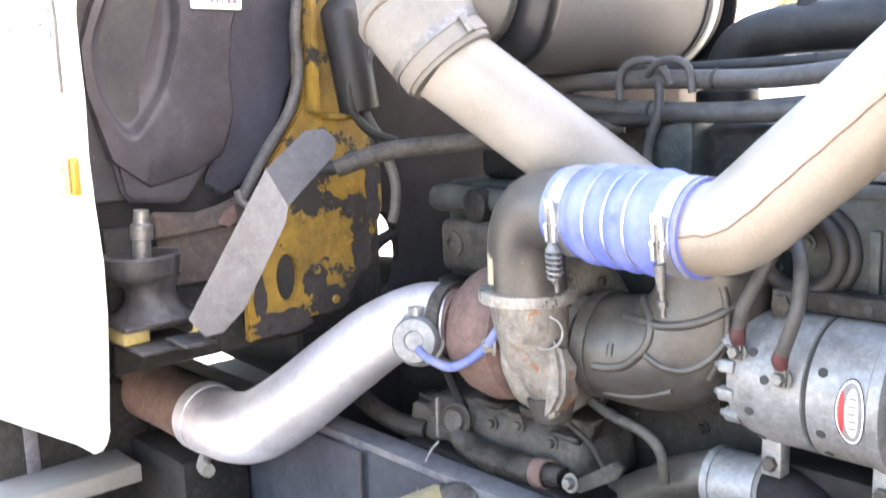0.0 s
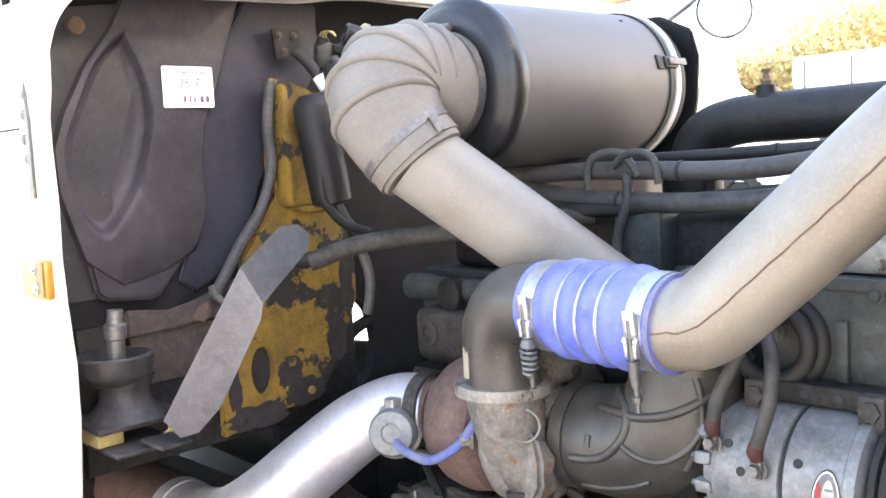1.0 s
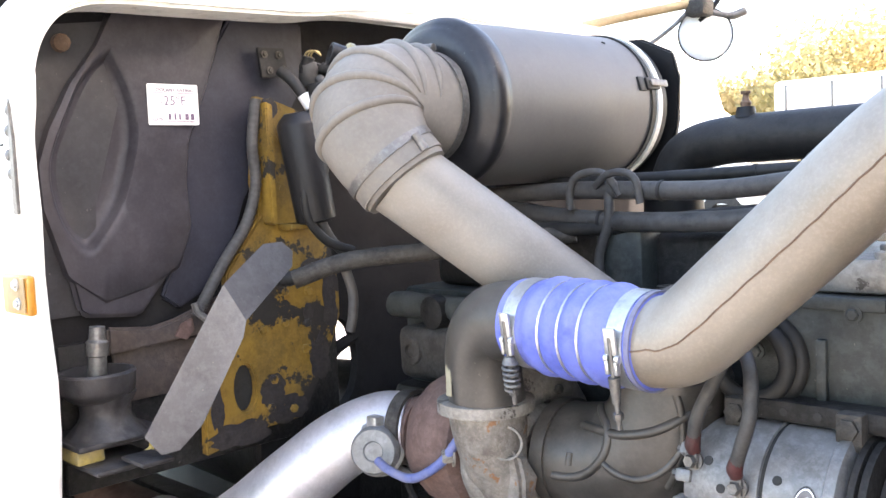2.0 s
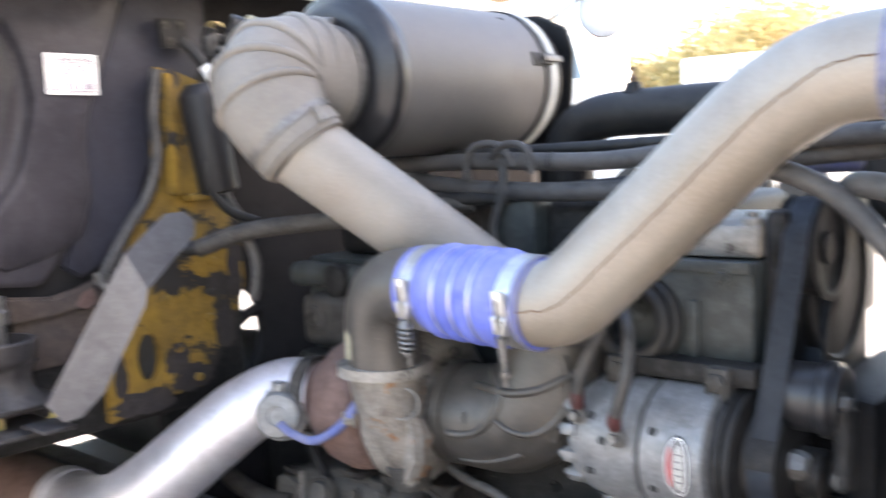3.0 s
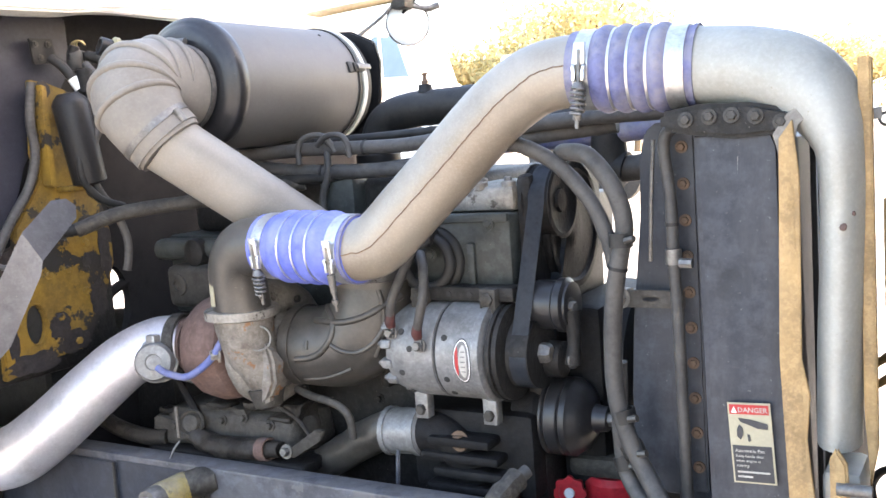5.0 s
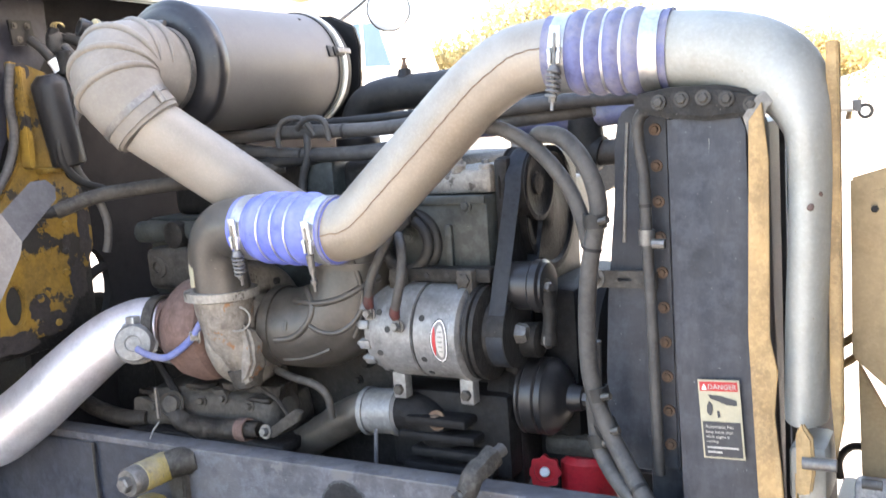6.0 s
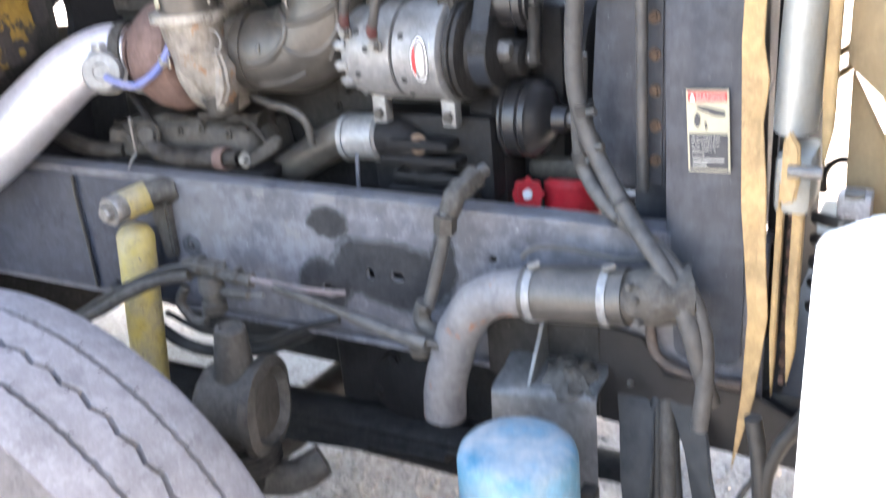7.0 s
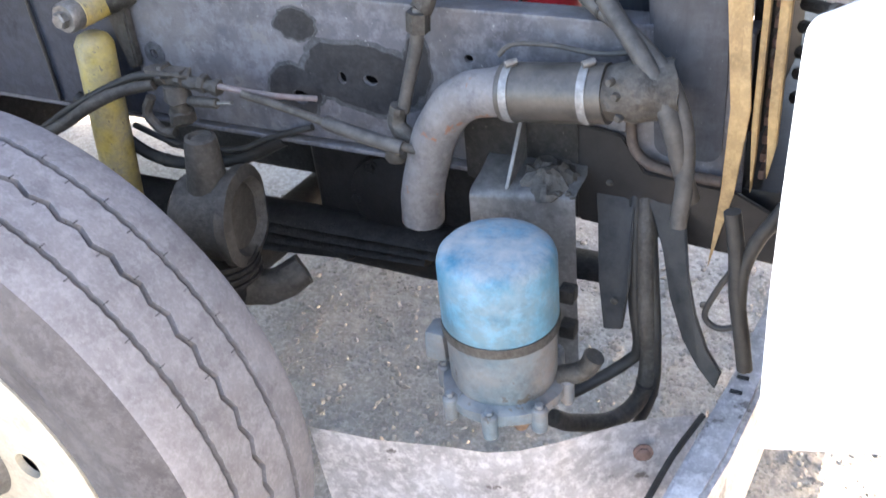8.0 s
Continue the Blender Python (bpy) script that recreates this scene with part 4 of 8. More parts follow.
    part("face", plate([(0.10, 0.705), (0.40, 0.685), (0.40, 0.76), (0.33, 0.795), (0.20, 0.805), (0.165, 0.86), (0.10, 0.87)], 0.008, axes((0, 1.046, 0), (1, 0, 0), (0, 0, 1)), 0.002, [(0.209, 0.753, 0.012, 0.009)]), "black", cmb)
    part("beam", box((0.30, 1.064, 0.69), (0.40, 1.90, 0.79), 0.006), "black", cmb)
    part("gusset", plate([(-0.09, 0.75), (0.10, 0.705), (0.10, 0.87), (-0.09, 0.87)], 0.008, axes((0, 1.047, 0), (1, 0, 0), (0, 0, 1)), 0.002), "darkcast", cmb)
    # shock absorber
    sh = thing("shock_absorber", (-0.86, 0.96, 0.50), "yellow shock absorber with worn dusty paint", "shock absorber")
    top, low = Vector((-0.792, 1.000, 0.950)), Vector((-0.850, 1.000, 0.50))
    part("dust_tube", lathe(low, top - low, [(0, 0.030), (0.02, 0.035), (0.425, 0.035), (0.438, 0.028), (0.445, 0.016)], 24), "yellow_clean", sh)
    part("eye", cyl((-0.777, 0.960, 0.992), (-0.777, 1.030, 0.992), 0.028, edge=0.003), "yellow_clean", sh)
    part("bushing", lathe((-0.777, 0.962, 0.992), (0, -1, 0), [(0, 0.027), (0.022, 0.027), (0.026, 0.024), (0.026, 0.014)], 24), "steel", sh)
    part("pin", cyl((-0.777, 0.925, 0.992), (-0.777, 1.06, 0.992), 0.012, edge=0.002), "steel", sh)
    part("nut", bolt_bm((-0.777, 0.936, 0.992), (0, -1, 0), 0.015, 0.014, False), "steel", sh)
    br = thing("shock_bracket", (-0.74, 1.03, 0.9), "grey cast shock mount on the frame rail", "bracket")
    part("arm", tube([(-0.772, 1.028, 0.994), (-0.750, 1.045, 0.998), (-0.725, 1.06, 1.002)], [0.026, 0.028, 0.020], 14), "casting", br)
    part("web", plate([(-0.785, 0.990), (-0.735, 1.012), (-0.738, 0.87), (-0.760, 0.862)], 0.02, axes((0, RAIL_Y, 0), (1, 0, 0), (0, 0, 1)), 0.004), "casting", br)
    # leaf spring and axle
    ls = thing("leaf_spring", (-0.45, 1.10, 0.45), "dark layered leaf spring below the frame rail", "leaf spring")
    for k in range(4):
        xr = 0.12 - 0.17 * k
        part("leaf", tube([(-1.35 + 0.12 * k, 1.13, 0.50 - 0.026 * k + 0.02), (-0.69, 1.13, 0.535 - 0.026 * k), (xr, 1.13, 0.555 - 0.026 * k + 0.004 * k)], 0.045, 8, 6, True, lambda off, s: (off.x, off.y, off.z * 0.26)), "darkcast", ls)
    ax = thing("front_axle", (-0.69, 1.49, 0.40), "dark forged front axle beam", "axle")
    part("beam", tube([(-0.69, 0.80, 0.47), (-0.69, 0.95, 0.42), (-0.69, 1.49, 0.38), (-0.69, 2.03, 0.42), (-0.69, 2.18, 0.47)], 0.055, 10), "darkcast", ax)
    kn = thing("steering_knuckle", (-0.60, 0.90, 0.5), "dark cast steering knuckle with round flanged housing", "steering knuckle")
    part("post", lathe((-0.553, 0.935, 0.655), (0.10, 0, 1), [(0, 0.052), (0.03, 0.042), (0.08, 0.034), (0.140, 0.029), (0.150, 0.027), (0.153, 0.020), (0.147, 0.017), (0.147, 0.0)], 24, False), "casting", kn)
    part("housing", rough_up(lathe((-0.622, 0.925, 0.640), (1, 0.25, 0.02), [(0, 0.05), (0.02, 0.078), (0.10, 0.082), (0.112, 0.092), (0.130, 0.092), (0.136, 0.072), (0.120, 0.06)], 28), 0.004, 20), "casting", kn)
    part("body", rough_up(box((-0.69, 0.86, 0.44), (-0.53, 0.99, 0.62), 0.03, seg=3), 0.006, 14), "near_black", kn)
    for k in range(4):
        part("thread_ring", ring_bm((-0.555, 0.925, 0.575 - 0.014 * k), (0.05, 0, 1), 0.070, 0.007, 0.004, 28), "darkcast", kn)
    part("lower_arm", rough_up(tube([(-0.57, 0.95, 0.47), (-0.50, 1.0, 0.46), (-0.46, 1.04, 0.48)], 0.034, 10), 0.005, 25), "casting", kn, "rusty lower arm")
    part("clutter", rough_up(tube([(-0.86, 0.88, 0.66), (-0.83, 0.86, 0.68), (-0.79, 0.87, 0.64), (-0.77, 0.87, 0.60)], 0.024, 10), 0.012, 40), "casting", kn)
    # wheel
    build_wheel()
    # brake and air lines
    fit = thing("air_fitting", (-0.58, 0.98, 0.83), "dusty brass air line tee fitting on the frame rail", "fitting")
    part("tee", rough_up(tube([(-0.655, 0.955, 0.885), (-0.60, 0.955, 0.90), (-0.53, 0.955, 0.895), (-0.485, 0.955, 0.893)], 0.0125, 10), 0.005, 60), "casting", fit)
    for k, (x, z, r) in enumerate(((-0.655, 0.886, 0.015), (-0.635, 0.890, 0.018), (-0.60, 0.905, 0.020), (-0.565, 0.902, 0.017), (-0.52, 0.897, 0.016), (-0.495, 0.894, 0.014))):
        part("nut", rough_up(lathe((x - 0.006, 0.955, z), (1, 0, 0.1 - 0.04 * k), [(0, r * 0.8), (0.002, r), (0.012, r), (0.014, r * 0.8)], 6), 0.002, 70, k), "casting", fit)
    part("crust", rough_up(box((-0.63, 0.94, 0.900), (-0.55, 0.97, 0.918), 0.006), 0.012, 60), "casting", fit, "crust of dried dirt")
    part("valve", rough_up(lathe((-0.585, 0.955, 0.89), (0, 0, -1), [(0, 0.020), (0.03, 0.024), (0.034, 0.018), (0.05, 0.018), (0.052, 0.022), (0.072, 0.022), (0.08, 0.01)], 14), 0.005, 50), "casting", fit)
    part("hook", tube([(-0.64, 0.95, 0.86), (-0.655, 0.945, 0.83), (-0.63, 0.945, 0.80), (-0.60, 0.945, 0.80)], 0.009, 8), "casting", fit)
    part("stem", cyl((-0.560, 0.955, 0.860), (-0.495, 0.950, 0.866), 0.009, seg=12, edge=0.002), "casting", fit)
    part("stem_tip", cyl((-0.496, 0.950, 0.866), (-0.462, 0.948, 0.872), 0.0035, seg=8), "steel", fit)
    lines = [
        ("brake_hose", [(-1.04, 0.86, 0.70), (-0.93, 0.895, 0.753), (-0.824, 0.900, 0.804), (-0.735, 0.905, 0.854), (-0.675, 0.925, 0.879), (-0.62, 0.945, 0.889)], 0.0112, "casting", "grey ribbed brake hose running to the wheel"),
        ("air_line", [(-1.04, 0.875, 0.71), (-0.916, 0.905, 0.769), (-0.802, 0.905, 0.834), (-0.70, 0.92, 0.884), (-0.64, 0.935, 0.905), (-0.585, 0.945, 0.909)], 0.0068, "rubber", "black air line beside the brake hose"),
        ("air_line", [(-0.50, 0.950, 0.899), (-0.44, 0.960, 0.890), (-0.385, 0.985, 0.876), (-0.345, 1.02, 0.862)], 0.0050, "pinkline", "pinkish grey air line into the frame rail"),
        ("air_line", [(-0.44, 0.952, 0.889), (-0.37, 0.95, 0.878), (-0.301, 0.95, 0.864), (-0.221, 0.95, 0.848), (-0.128, 0.955, 0.833)], 0.0072, "casting", "grey dusty air line along the frame rail"),
        ("air_line", [(-0.285, 0.95, 0.861), (-0.22, 0.95, 0.847), (-0.15, 0.95, 0.836)], 0.0115, "hose", "taped sleeve over the air lines"),
        ("air_line", [(-0.92, 1.03, 0.79), (-0.838, 1.03, 0.726), (-0.77, 1.03, 0.687), (-0.679, 1.03, 0.681), (-0.56, 1.05, 0.70), (-0.46, 1.06, 0.75)], 0.012, "rubber", "black hose sagging below the frame rail"),
        ("air_line", [(-0.80, 1.04, 0.74), (-0.70, 1.04, 0.715), (-0.551, 1.03, 0.730), (-0.47, 1.03, 0.765), (-0.38, 1.04, 0.795)], 0.006, "rubber", "thin dark line below the frame rail"),
    ]
    for nm, pts, r, mt2, lb in lines:
        hose_thing(nm, pts, r, mt2, lb, "air lines")
    # black tyre and dark disc put the under-truck shade into the far wheel's colour
    far = thing("truck_wheel", (-0.69, 2.30, 0.0), "far front wheel coloured dark to stand for the shade", "wheel")
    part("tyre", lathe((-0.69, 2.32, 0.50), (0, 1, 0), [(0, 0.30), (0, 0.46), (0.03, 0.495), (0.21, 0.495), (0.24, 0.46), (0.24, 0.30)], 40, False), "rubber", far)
    part("disc", lathe((-0.69, 2.40, 0.50), (0, 1, 0), [(0, 0.30), (0.01, 0.30)], 32), "darkcast", far)


def build_wheel():
    cx, cz, R = -0.675, 0.498, 0.498
    y0, y1 = 0.415, 0.640
    yc, w = (y0 + y1) / 2, y1 - y0
    wh = thing("truck_wheel", (cx, yc, 0.0), "dusty grey front truck tyre with zigzag grooves on a cream wheel", "wheel")
    # tread with three grooves; ring profile along y
    bm = bmesh.new()
    seg = 240
    prof = [(y1 + 0.022, R - 0.10), (y1 + 0.018, R - 0.045), (y1 + 0.006, R - 0.012), (y1 - 0.006, R - 0.004)]
    gs = [yc + w / 4, yc, yc - w / 4]
    for g in gs:
        prof += [(g + 0.0046, R), (g + 0.0034, R - 0.014), (g - 0.0034, R - 0.014), (g - 0.0046, R)]
    prof += [(y0 + 0.006, R - 0.004), (y0 - 0.004, R - 0.010)]
    rings = []
    for k in range(seg):
        q = 2 * math.pi * k / seg
        ring = []
        for i, (y, r) in enumerate(prof):
            zig = 0.0013 * (1 if k % 2 else -1) if 4 <= i < 16 else 0.0
            if i in (8, 9, 10, 11):
                zig = 0.0042 * (1, 0, -1, 0)[k % 4]
            ring.append(bm.verts.new((cx + r * math.cos(q), y + zig, cz + r * math.sin(q))))
        rings.append(ring)
    for k in range(seg):
        a1, b1 = rings[k], rings[(k + 1) % seg]
        for i in range(len(prof) - 1):
            bm.faces.new((a1[i], a1[i + 1], b1[i + 1], b1[i]))
    tread = part("tread", bm, "tyre", wh, "worn dusty ribbed tread", 30)
    for i in range(0, 60):
        q = 2 * math.pi * i / 60 + 0.02
        for g in gs:
            p = Vector((cx + (R + 0.0002) * math.cos(q), g + 0.0075 * (1 if i % 2 else -1), cz + (R + 0.0002) * math.sin(q)))
            m = axes(p, (0, 1, 0), (-math.sin(q), 0, math.cos(q)))
            if 20 < math.degrees(q) < 130:
                part("sipe", box((-0.004, -0.0007, -0.002), (0.004, 0.0007, 0.0004), m=m), "groove", tread)
    part("sidewall", lathe((cx, y0 - 0.004, cz), (0, -1, 0), [(0, R - 0.010), (0.010, R - 0.03), (0.022, R - 0.06), (0.026, R - 0.10), (0.024, R - 0.105), (0.026, R - 0.112), (0.020, R - 0.16), (0.006, R - 0.19), (-0.01, R - 0.20)], 96, False), "tyre_side", wh, "brownish dusty sidewall")
    part("rim", lathe((cx, y0 - 0.004, cz), (0, -1, 0), [(-0.02, R - 0.185), (0.012, R - 0.186), (0.016, R - 0.195), (0.008, R - 0.205), (-0.03, R - 0.215), (-0.05, R - 0.24)], 96, False), "wheel", wh, "cream painted wheel rim lip")
    # dished disc with oval hand holes
    m = axes((cx, y0 + 0.018, cz), (1, 0, 0), (0, 0, 1))
    circ = [(0.292 * math.cos(2 * math.pi * k / 64), 0.292 * math.sin(2 * math.pi * k / 64)) for k in range(64)]
    bm = plate(circ, 0.012, m, 0, [(0.146 * math.cos(radians(a2)), 0.146 * math.sin(radians(a2)), 0.024, 0.024) for a2 in range(10, 370, 60)])
    part("disc", bm, "wheel", wh, "cream wheel disc with holes")
    part("hub", lathe((cx, y0 + 0.05, cz), (0, -1, 0), [(0, 0.10), (0.03, 0.095), (0.05, 0.085), (0.10, 0.08), (0.115, 0.06)], 32), "steel", wh)
    part("drum", lathe((cx, y0 + 0.06, cz), (0, 1, 0), [(0, 0.20), (0.16, 0.21), (0.17, 0.20)], 40), "darkcast", wh)


# ---- engine ----
def build_engine():
    en = thing("engine", (-0.6, 1.49, 0.72), "large dirty grey-green diesel engine", "engine")
    part("block", rough_up(box((-1.05, 1.27, 0.80), (-0.20, 1.75, 1.26), 0.015), 0.004, 9), "darkcast", en)
    part("cylinder_head", box((-1.04, 1.30, 1.26), (-0.22, 1.72, 1.43), 0.008), "engine", en)
    part("valve_cover", box((-1.00, 1.34, 1.43), (-0.30, 1.70, 1.53), 0.02, seg=3), "darkcast", en)
    part("bell_housing", rough_up(lathe((-1.04, 1.50, 1.02), (-1, 0, 0), [(0, 0.21), (0.1, 0.22), (0.3, 0.20), (0.8, 0.17), (1.2, 0.16)], 32), 0.01, 6), "darkcast", en)
    # dark box added to close the bright gap behind the front drive
    part("accessory_case", rough_up(box((-0.135, 1.30, 0.72), (-0.05, 1.60, 1.30), 0.02), 0.004, 14), "near_black", en)
    part("pump_body", rough_up(lathe((-0.20, 1.27, 1.118), (1, 0, 0), [(0, 0.03), (0.01, 0.05), (0.05, 0.052), (0.07, 0.04)], 20), 0.004, 25), "near_black", en)
    part("brass_plug", bolt_bm((-0.265, 1.172, 1.085), (0, -1, 0.1), 0.012, 0.014), "bolt", en, "rusty brass plug")
    part("oil_pan", box((-1.05, 1.32, 0.50), (-0.30, 1.68, 0.80), 0.03), "darkcast", en)
    fh = part("front_housing", box((-0.335, 1.215, 1.34), (-0.165, 1.70, 1.468), 0.008), "engine", en, "dusty grey-green front housing")
    part("rib", box((-0.245, 1.207, 1.345), (-0.232, 1.217, 1.42), 0.003), "engine", fh)
    part("rib", box((-0.33, 1.205, 1.455), (-0.165, 1.216, 1.470), 0.003), "engine", fh)
    for x, z in ((-0.20, 1.452), (-0.315, 1.40)):
        part("bolt", bolt_bm((x, 1.206, z), (0, -1, 0), 0.007, 0.006), "engine", fh)
    cv = part("cover_plate", box((-0.30, 1.235, 1.47), (-0.165, 1.46, 1.512), 0.008), "castalu", en, "bright aluminium top cover")
    for x, y in ((-0.285, 1.25), (-0.23, 1.245), (-0.18, 1.25), (-0.175, 1.35), (-0.285, 1.35)):
        part("lug", cyl((x, y, 1.505), (x, y, 1.52), 0.013, edge=0.002, seg=14), "castalu", cv)
        part("bolt", bolt_bm((x, y, 1.52), (0, 0, 1), 0.007, 0.007, False), "steel", cv)
    part("gear_cover", box((-0.165, 1.24, 0.95), (-0.135, 1.56, 1.53), 0.012), "darkcast", en)
    part("front_lower", rough_up(box((-0.38, 1.20, 0.98), (-0.14, 1.30, 1.13), 0.012), 0.003, 20), "near_black", en)
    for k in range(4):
        part("rib", box((-0.34 + 0.02 * (k % 2), 1.172 - 0.006 * k, 0.988 + 0.030 * k), (-0.165 - 0.012 * k, 1.205, 1.004 + 0.030 * k), 0.005), "near_black", en)
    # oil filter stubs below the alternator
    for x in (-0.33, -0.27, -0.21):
        part("fin", cyl((x, 1.20, 0.88), (x, 1.20, 0.98), 0.026, edge=0.004), "near_black", en)
    # block side: cover plates and bosses behind the turbo
    part("side_cover", rough_up(box((-0.98, 1.22, 1.285), (-0.70, 1.30, 1.375), 0.018, seg=3), 0.004, 18), "casting", en)
    for x in (-0.94, -0.84, -0.74):
        part("port_boss", lathe((x, 1.235, 1.335), (0, -1, 0), [(0, 0.028), (0.018, 0.022), (0.02, 0.012), (0.012, 0.011)], 16), "casting", en)
    part("fuel_rail", rough_up(tube([(-1.02, 1.26, 1.405), (-0.9, 1.26, 1.405), (-0.72, 1.26, 1.40)], 0.022, 12), 0.003, 20), "engine", en)
    part("rail_boss", rough_up(lathe((-0.90, 1.25, 1.40), (0, -1, 0), [(0, 0.03), (0.02, 0.026), (0.025, 0.012)], 16), 0.003, 30), "darkcast", en)
    part("control_module", box((-0.615, 1.30, 1.44), (-0.535, 1.36, 1.548), 0.006), "engine", en, "grey-blue painted control module")
    part("riser", cyl((-0.592, 1.48, 1.43), (-0.592, 1.48, 1.575), 0.047, seg=28, edge=0.003), "black", en, "black riser with bright clamp")
    part("clamp", ring_bm((-0.592, 1.48, 1.474), (0, 0, 1), 0.0475, 0.014, 0.002), "silver", en)
    for x, y in ((-0.55, 1.28), (-0.48, 1.27), (-0.42, 1.275), (-0.50, 1.31)):
        part("eyelet", lathe((x, y, 1.445), (0, 0, 1), [(0, 0.016), (0.012, 0.016), (0.012, 0.009), (0.004, 0.008)], 14), "casting", en)
    # clutter of bosses, pipes and bolts on the dark side of the block
    rnd = random.Random(3)
    for k in range(14):
        x, z = rnd.uniform(-1.0, -0.42), rnd.uniform(1.10, 1.25)
        part("block_bolt", bolt_bm((x, 1.268, z), (0, -1, 0), rnd.uniform(0.006, 0.009), 0.008), "darkcast", en)
    for k in range(9):
        x, z = -0.98 + 0.065 * k, 1.16 + 0.05 * rnd.random()
        part("block_rib", rough_up(box((x - 0.010, 1.245, z - 0.05), (x + 0.010, 1.275, z + 0.05), 0.006), 0.003, 30), "darkcast", en)
    # lower casting between the turbo and the frame: oil lines and brackets
    low = part("oil_casting", rough_up(box((-0.93, 1.14, 1.02), (-0.60, 1.27, 1.10), 0.022, seg=3), 0.010, 16), "casting", en, "dust-caked lower casting")
    def crust(lo, hi, amp, sc, seed):
        """A dirt-caked lump: a subdivided box with a broken skin."""
        bm = box(lo, hi, 0.006)
        bmesh.ops.subdivide_edges(bm, edges=[e2 for e2 in bm.edges if e2.calc_length() > 0.012], cuts=5, use_grid_fill=True)
        return rough_up(rough_up(bm, amp, sc, seed), amp * 0.45, sc * 3.1, seed + 5)
    part("dirt_block", crust((-0.965, 1.135, 1.025), (-0.86, 1.19, 1.078), 0.008, 26, 1), "casting", low, "pale dust-caked lump")
    part("dirt_block", crust((-0.86, 1.150, 1.045), (-0.72, 1.21, 1.108), 0.010, 24, 3), "casting", low, "pale dust-caked lump")
    part("dirt_block", crust((-0.73, 1.165, 1.060), (-0.60, 1.23, 1.125), 0.012, 22, 7), "oilcast", low)
    part("oil_ledge", crust((-0.955, 1.105, 1.004), (-0.56, 1.20, 1.026), 0.005, 30, 9), "near_black", low, "oily black ledge")
    part("manifold_body", rough_up(tube([(-0.835, 1.125, 1.058), (-0.80, 1.12, 1.042), (-0.74, 1.118, 1.040), (-0.68, 1.118, 1.044), (-0.62, 1.12, 1.050)], [0.017, 0.020, 0.0205, 0.020, 0.013], 18), 0.005, 34), "oilcast", low, "grimy brown lower manifold")
    part("rust_sleeve", ring_bm((-0.655, 1.118, 1.046), (1, 0, 0.08), 0.019, 0.022, 0.003, 24), "rust", low)
    part("cap", lathe((-0.842, 1.128, 1.078), (0.30, -0.9, 0.20), [(0, 0.024), (0.010, 0.027), (0.014, 0.024), (0.010, 0.019), (0.018, 0.016), (0.019, 0.004)], 24), "casting", low, "round dusty cap")
    part("cap_strip", box((-0.858, 1.095, 1.055), (-0.852, 1.102, 1.118), 0.001), "steel", low, "thin upright steel strip")
    part("chain", tube([(-0.846, 1.09, 1.052), (-0.852, 1.075, 1.035), (-0.850, 1.055, 1.005), (-0.852, 1.045, 0.965)], 0.0022, 6), "steel", low)
    part("bracket_strip", plate([(-0.600, 1.040), (-0.585, 1.038), (-0.522, 1.076), (-0.512, 1.094), (-0.528, 1.098), (-0.588, 1.058)], 0.012, axes((0, 1.125, 0), (1, 0, 0), (0, 0, 1)), 0.002), "casting", low, "pale worn bracket strip")
    part("bracket_bolt", bolt_bm((-0.598, 1.112, 1.050), (0, -1, 0.2), 0.009, 0.012), "steel", low)
    for x, z, w, h in ((-0.93, 1.088, 0.05, 0.012), (-0.79, 1.112, 0.06, 0.012), (-0.70, 1.118, 0.05, 0.016), (-0.64, 1.095, 0.06, 0.012)):
        part("ridge", crust((x - w / 2, 1.140, z - h / 2), (x + w / 2, 1.175, z + h / 2), 0.005, 40, x * 9), "oilcast", low)
    for x, z in ((-0.905, 1.062), (-0.775, 1.085), (-0.72, 1.095), (-0.655, 1.085)):
        part("bolt", bolt_bm((x, 1.138, z), (0.1, -1, 0.2), 0.007, 0.009), "casting", low)
    part("drain_tube", tube([(-0.60, 1.16, 1.155), (-0.557, 1.15, 1.147), (-0.505, 1.15, 1.136), (-0.478, 1.15, 1.115), (-0.472, 1.15, 1.075)], 0.0075, 10), "casting", low)
    part("feed_line", tube([(-0.66, 1.15, 1.135), (-0.62, 1.14, 1.12), (-0.585, 1.14, 1.10), (-0.56, 1.14, 1.07)], 0.004, 8), "oilcast", low)
    part("tie_arm", tube([(-0.90, 1.15, 1.16), (-0.86, 1.14, 1.12), (-0.84, 1.14, 1.09)], 0.008, 8), "near_black", low)
    part("pipe_run", tube([(-1.14, 1.13, 1.075), (-1.06, 1.13, 1.045), (-0.98, 1.13, 1.035), (-0.93, 1.14, 1.035)], 0.017, 12), "oilcast", low)


def build_turbo():
    tb = thing("turbocharger", (-0.68, 1.17, 1.13), "turbocharger with rusty turbine and dusty aluminium compressor housing", "turbocharger")
    ax = Vector((1, 0.06, 0.02)).normalized()
    c = Vector((-0.655, 1.17, 1.232))
    # turbine side
    t0 = c - ax * 0.135
    part("turbine_housing", rough_up(lathe(t0, ax, [(-0.055, 0.050), (-0.04, 0.056), (-0.02, 0.085), (0.0, 0.098), (0.035, 0.104), (0.07, 0.098), (0.085, 0.075), (0.10, 0.05)], 36), 0.003, 25), "rust", tb, "rust-brown turbine housing")
    part("turbine_outlet", lathe(t0 - ax * 0.055, -ax, [(0, 0.055), (0.03, 0.052), (0.075, 0.051)], 32), "rust", tb, "brown outlet neck")
    part("flange", lathe(c - ax * 0.05, ax, [(0, 0.07), (0.004, 0.086), (0.014, 0.086), (0.018, 0.07)], 32), "darkcast", tb)
    # compressor scroll: a torus that grows towards the outlet
    bm = bmesh.new()
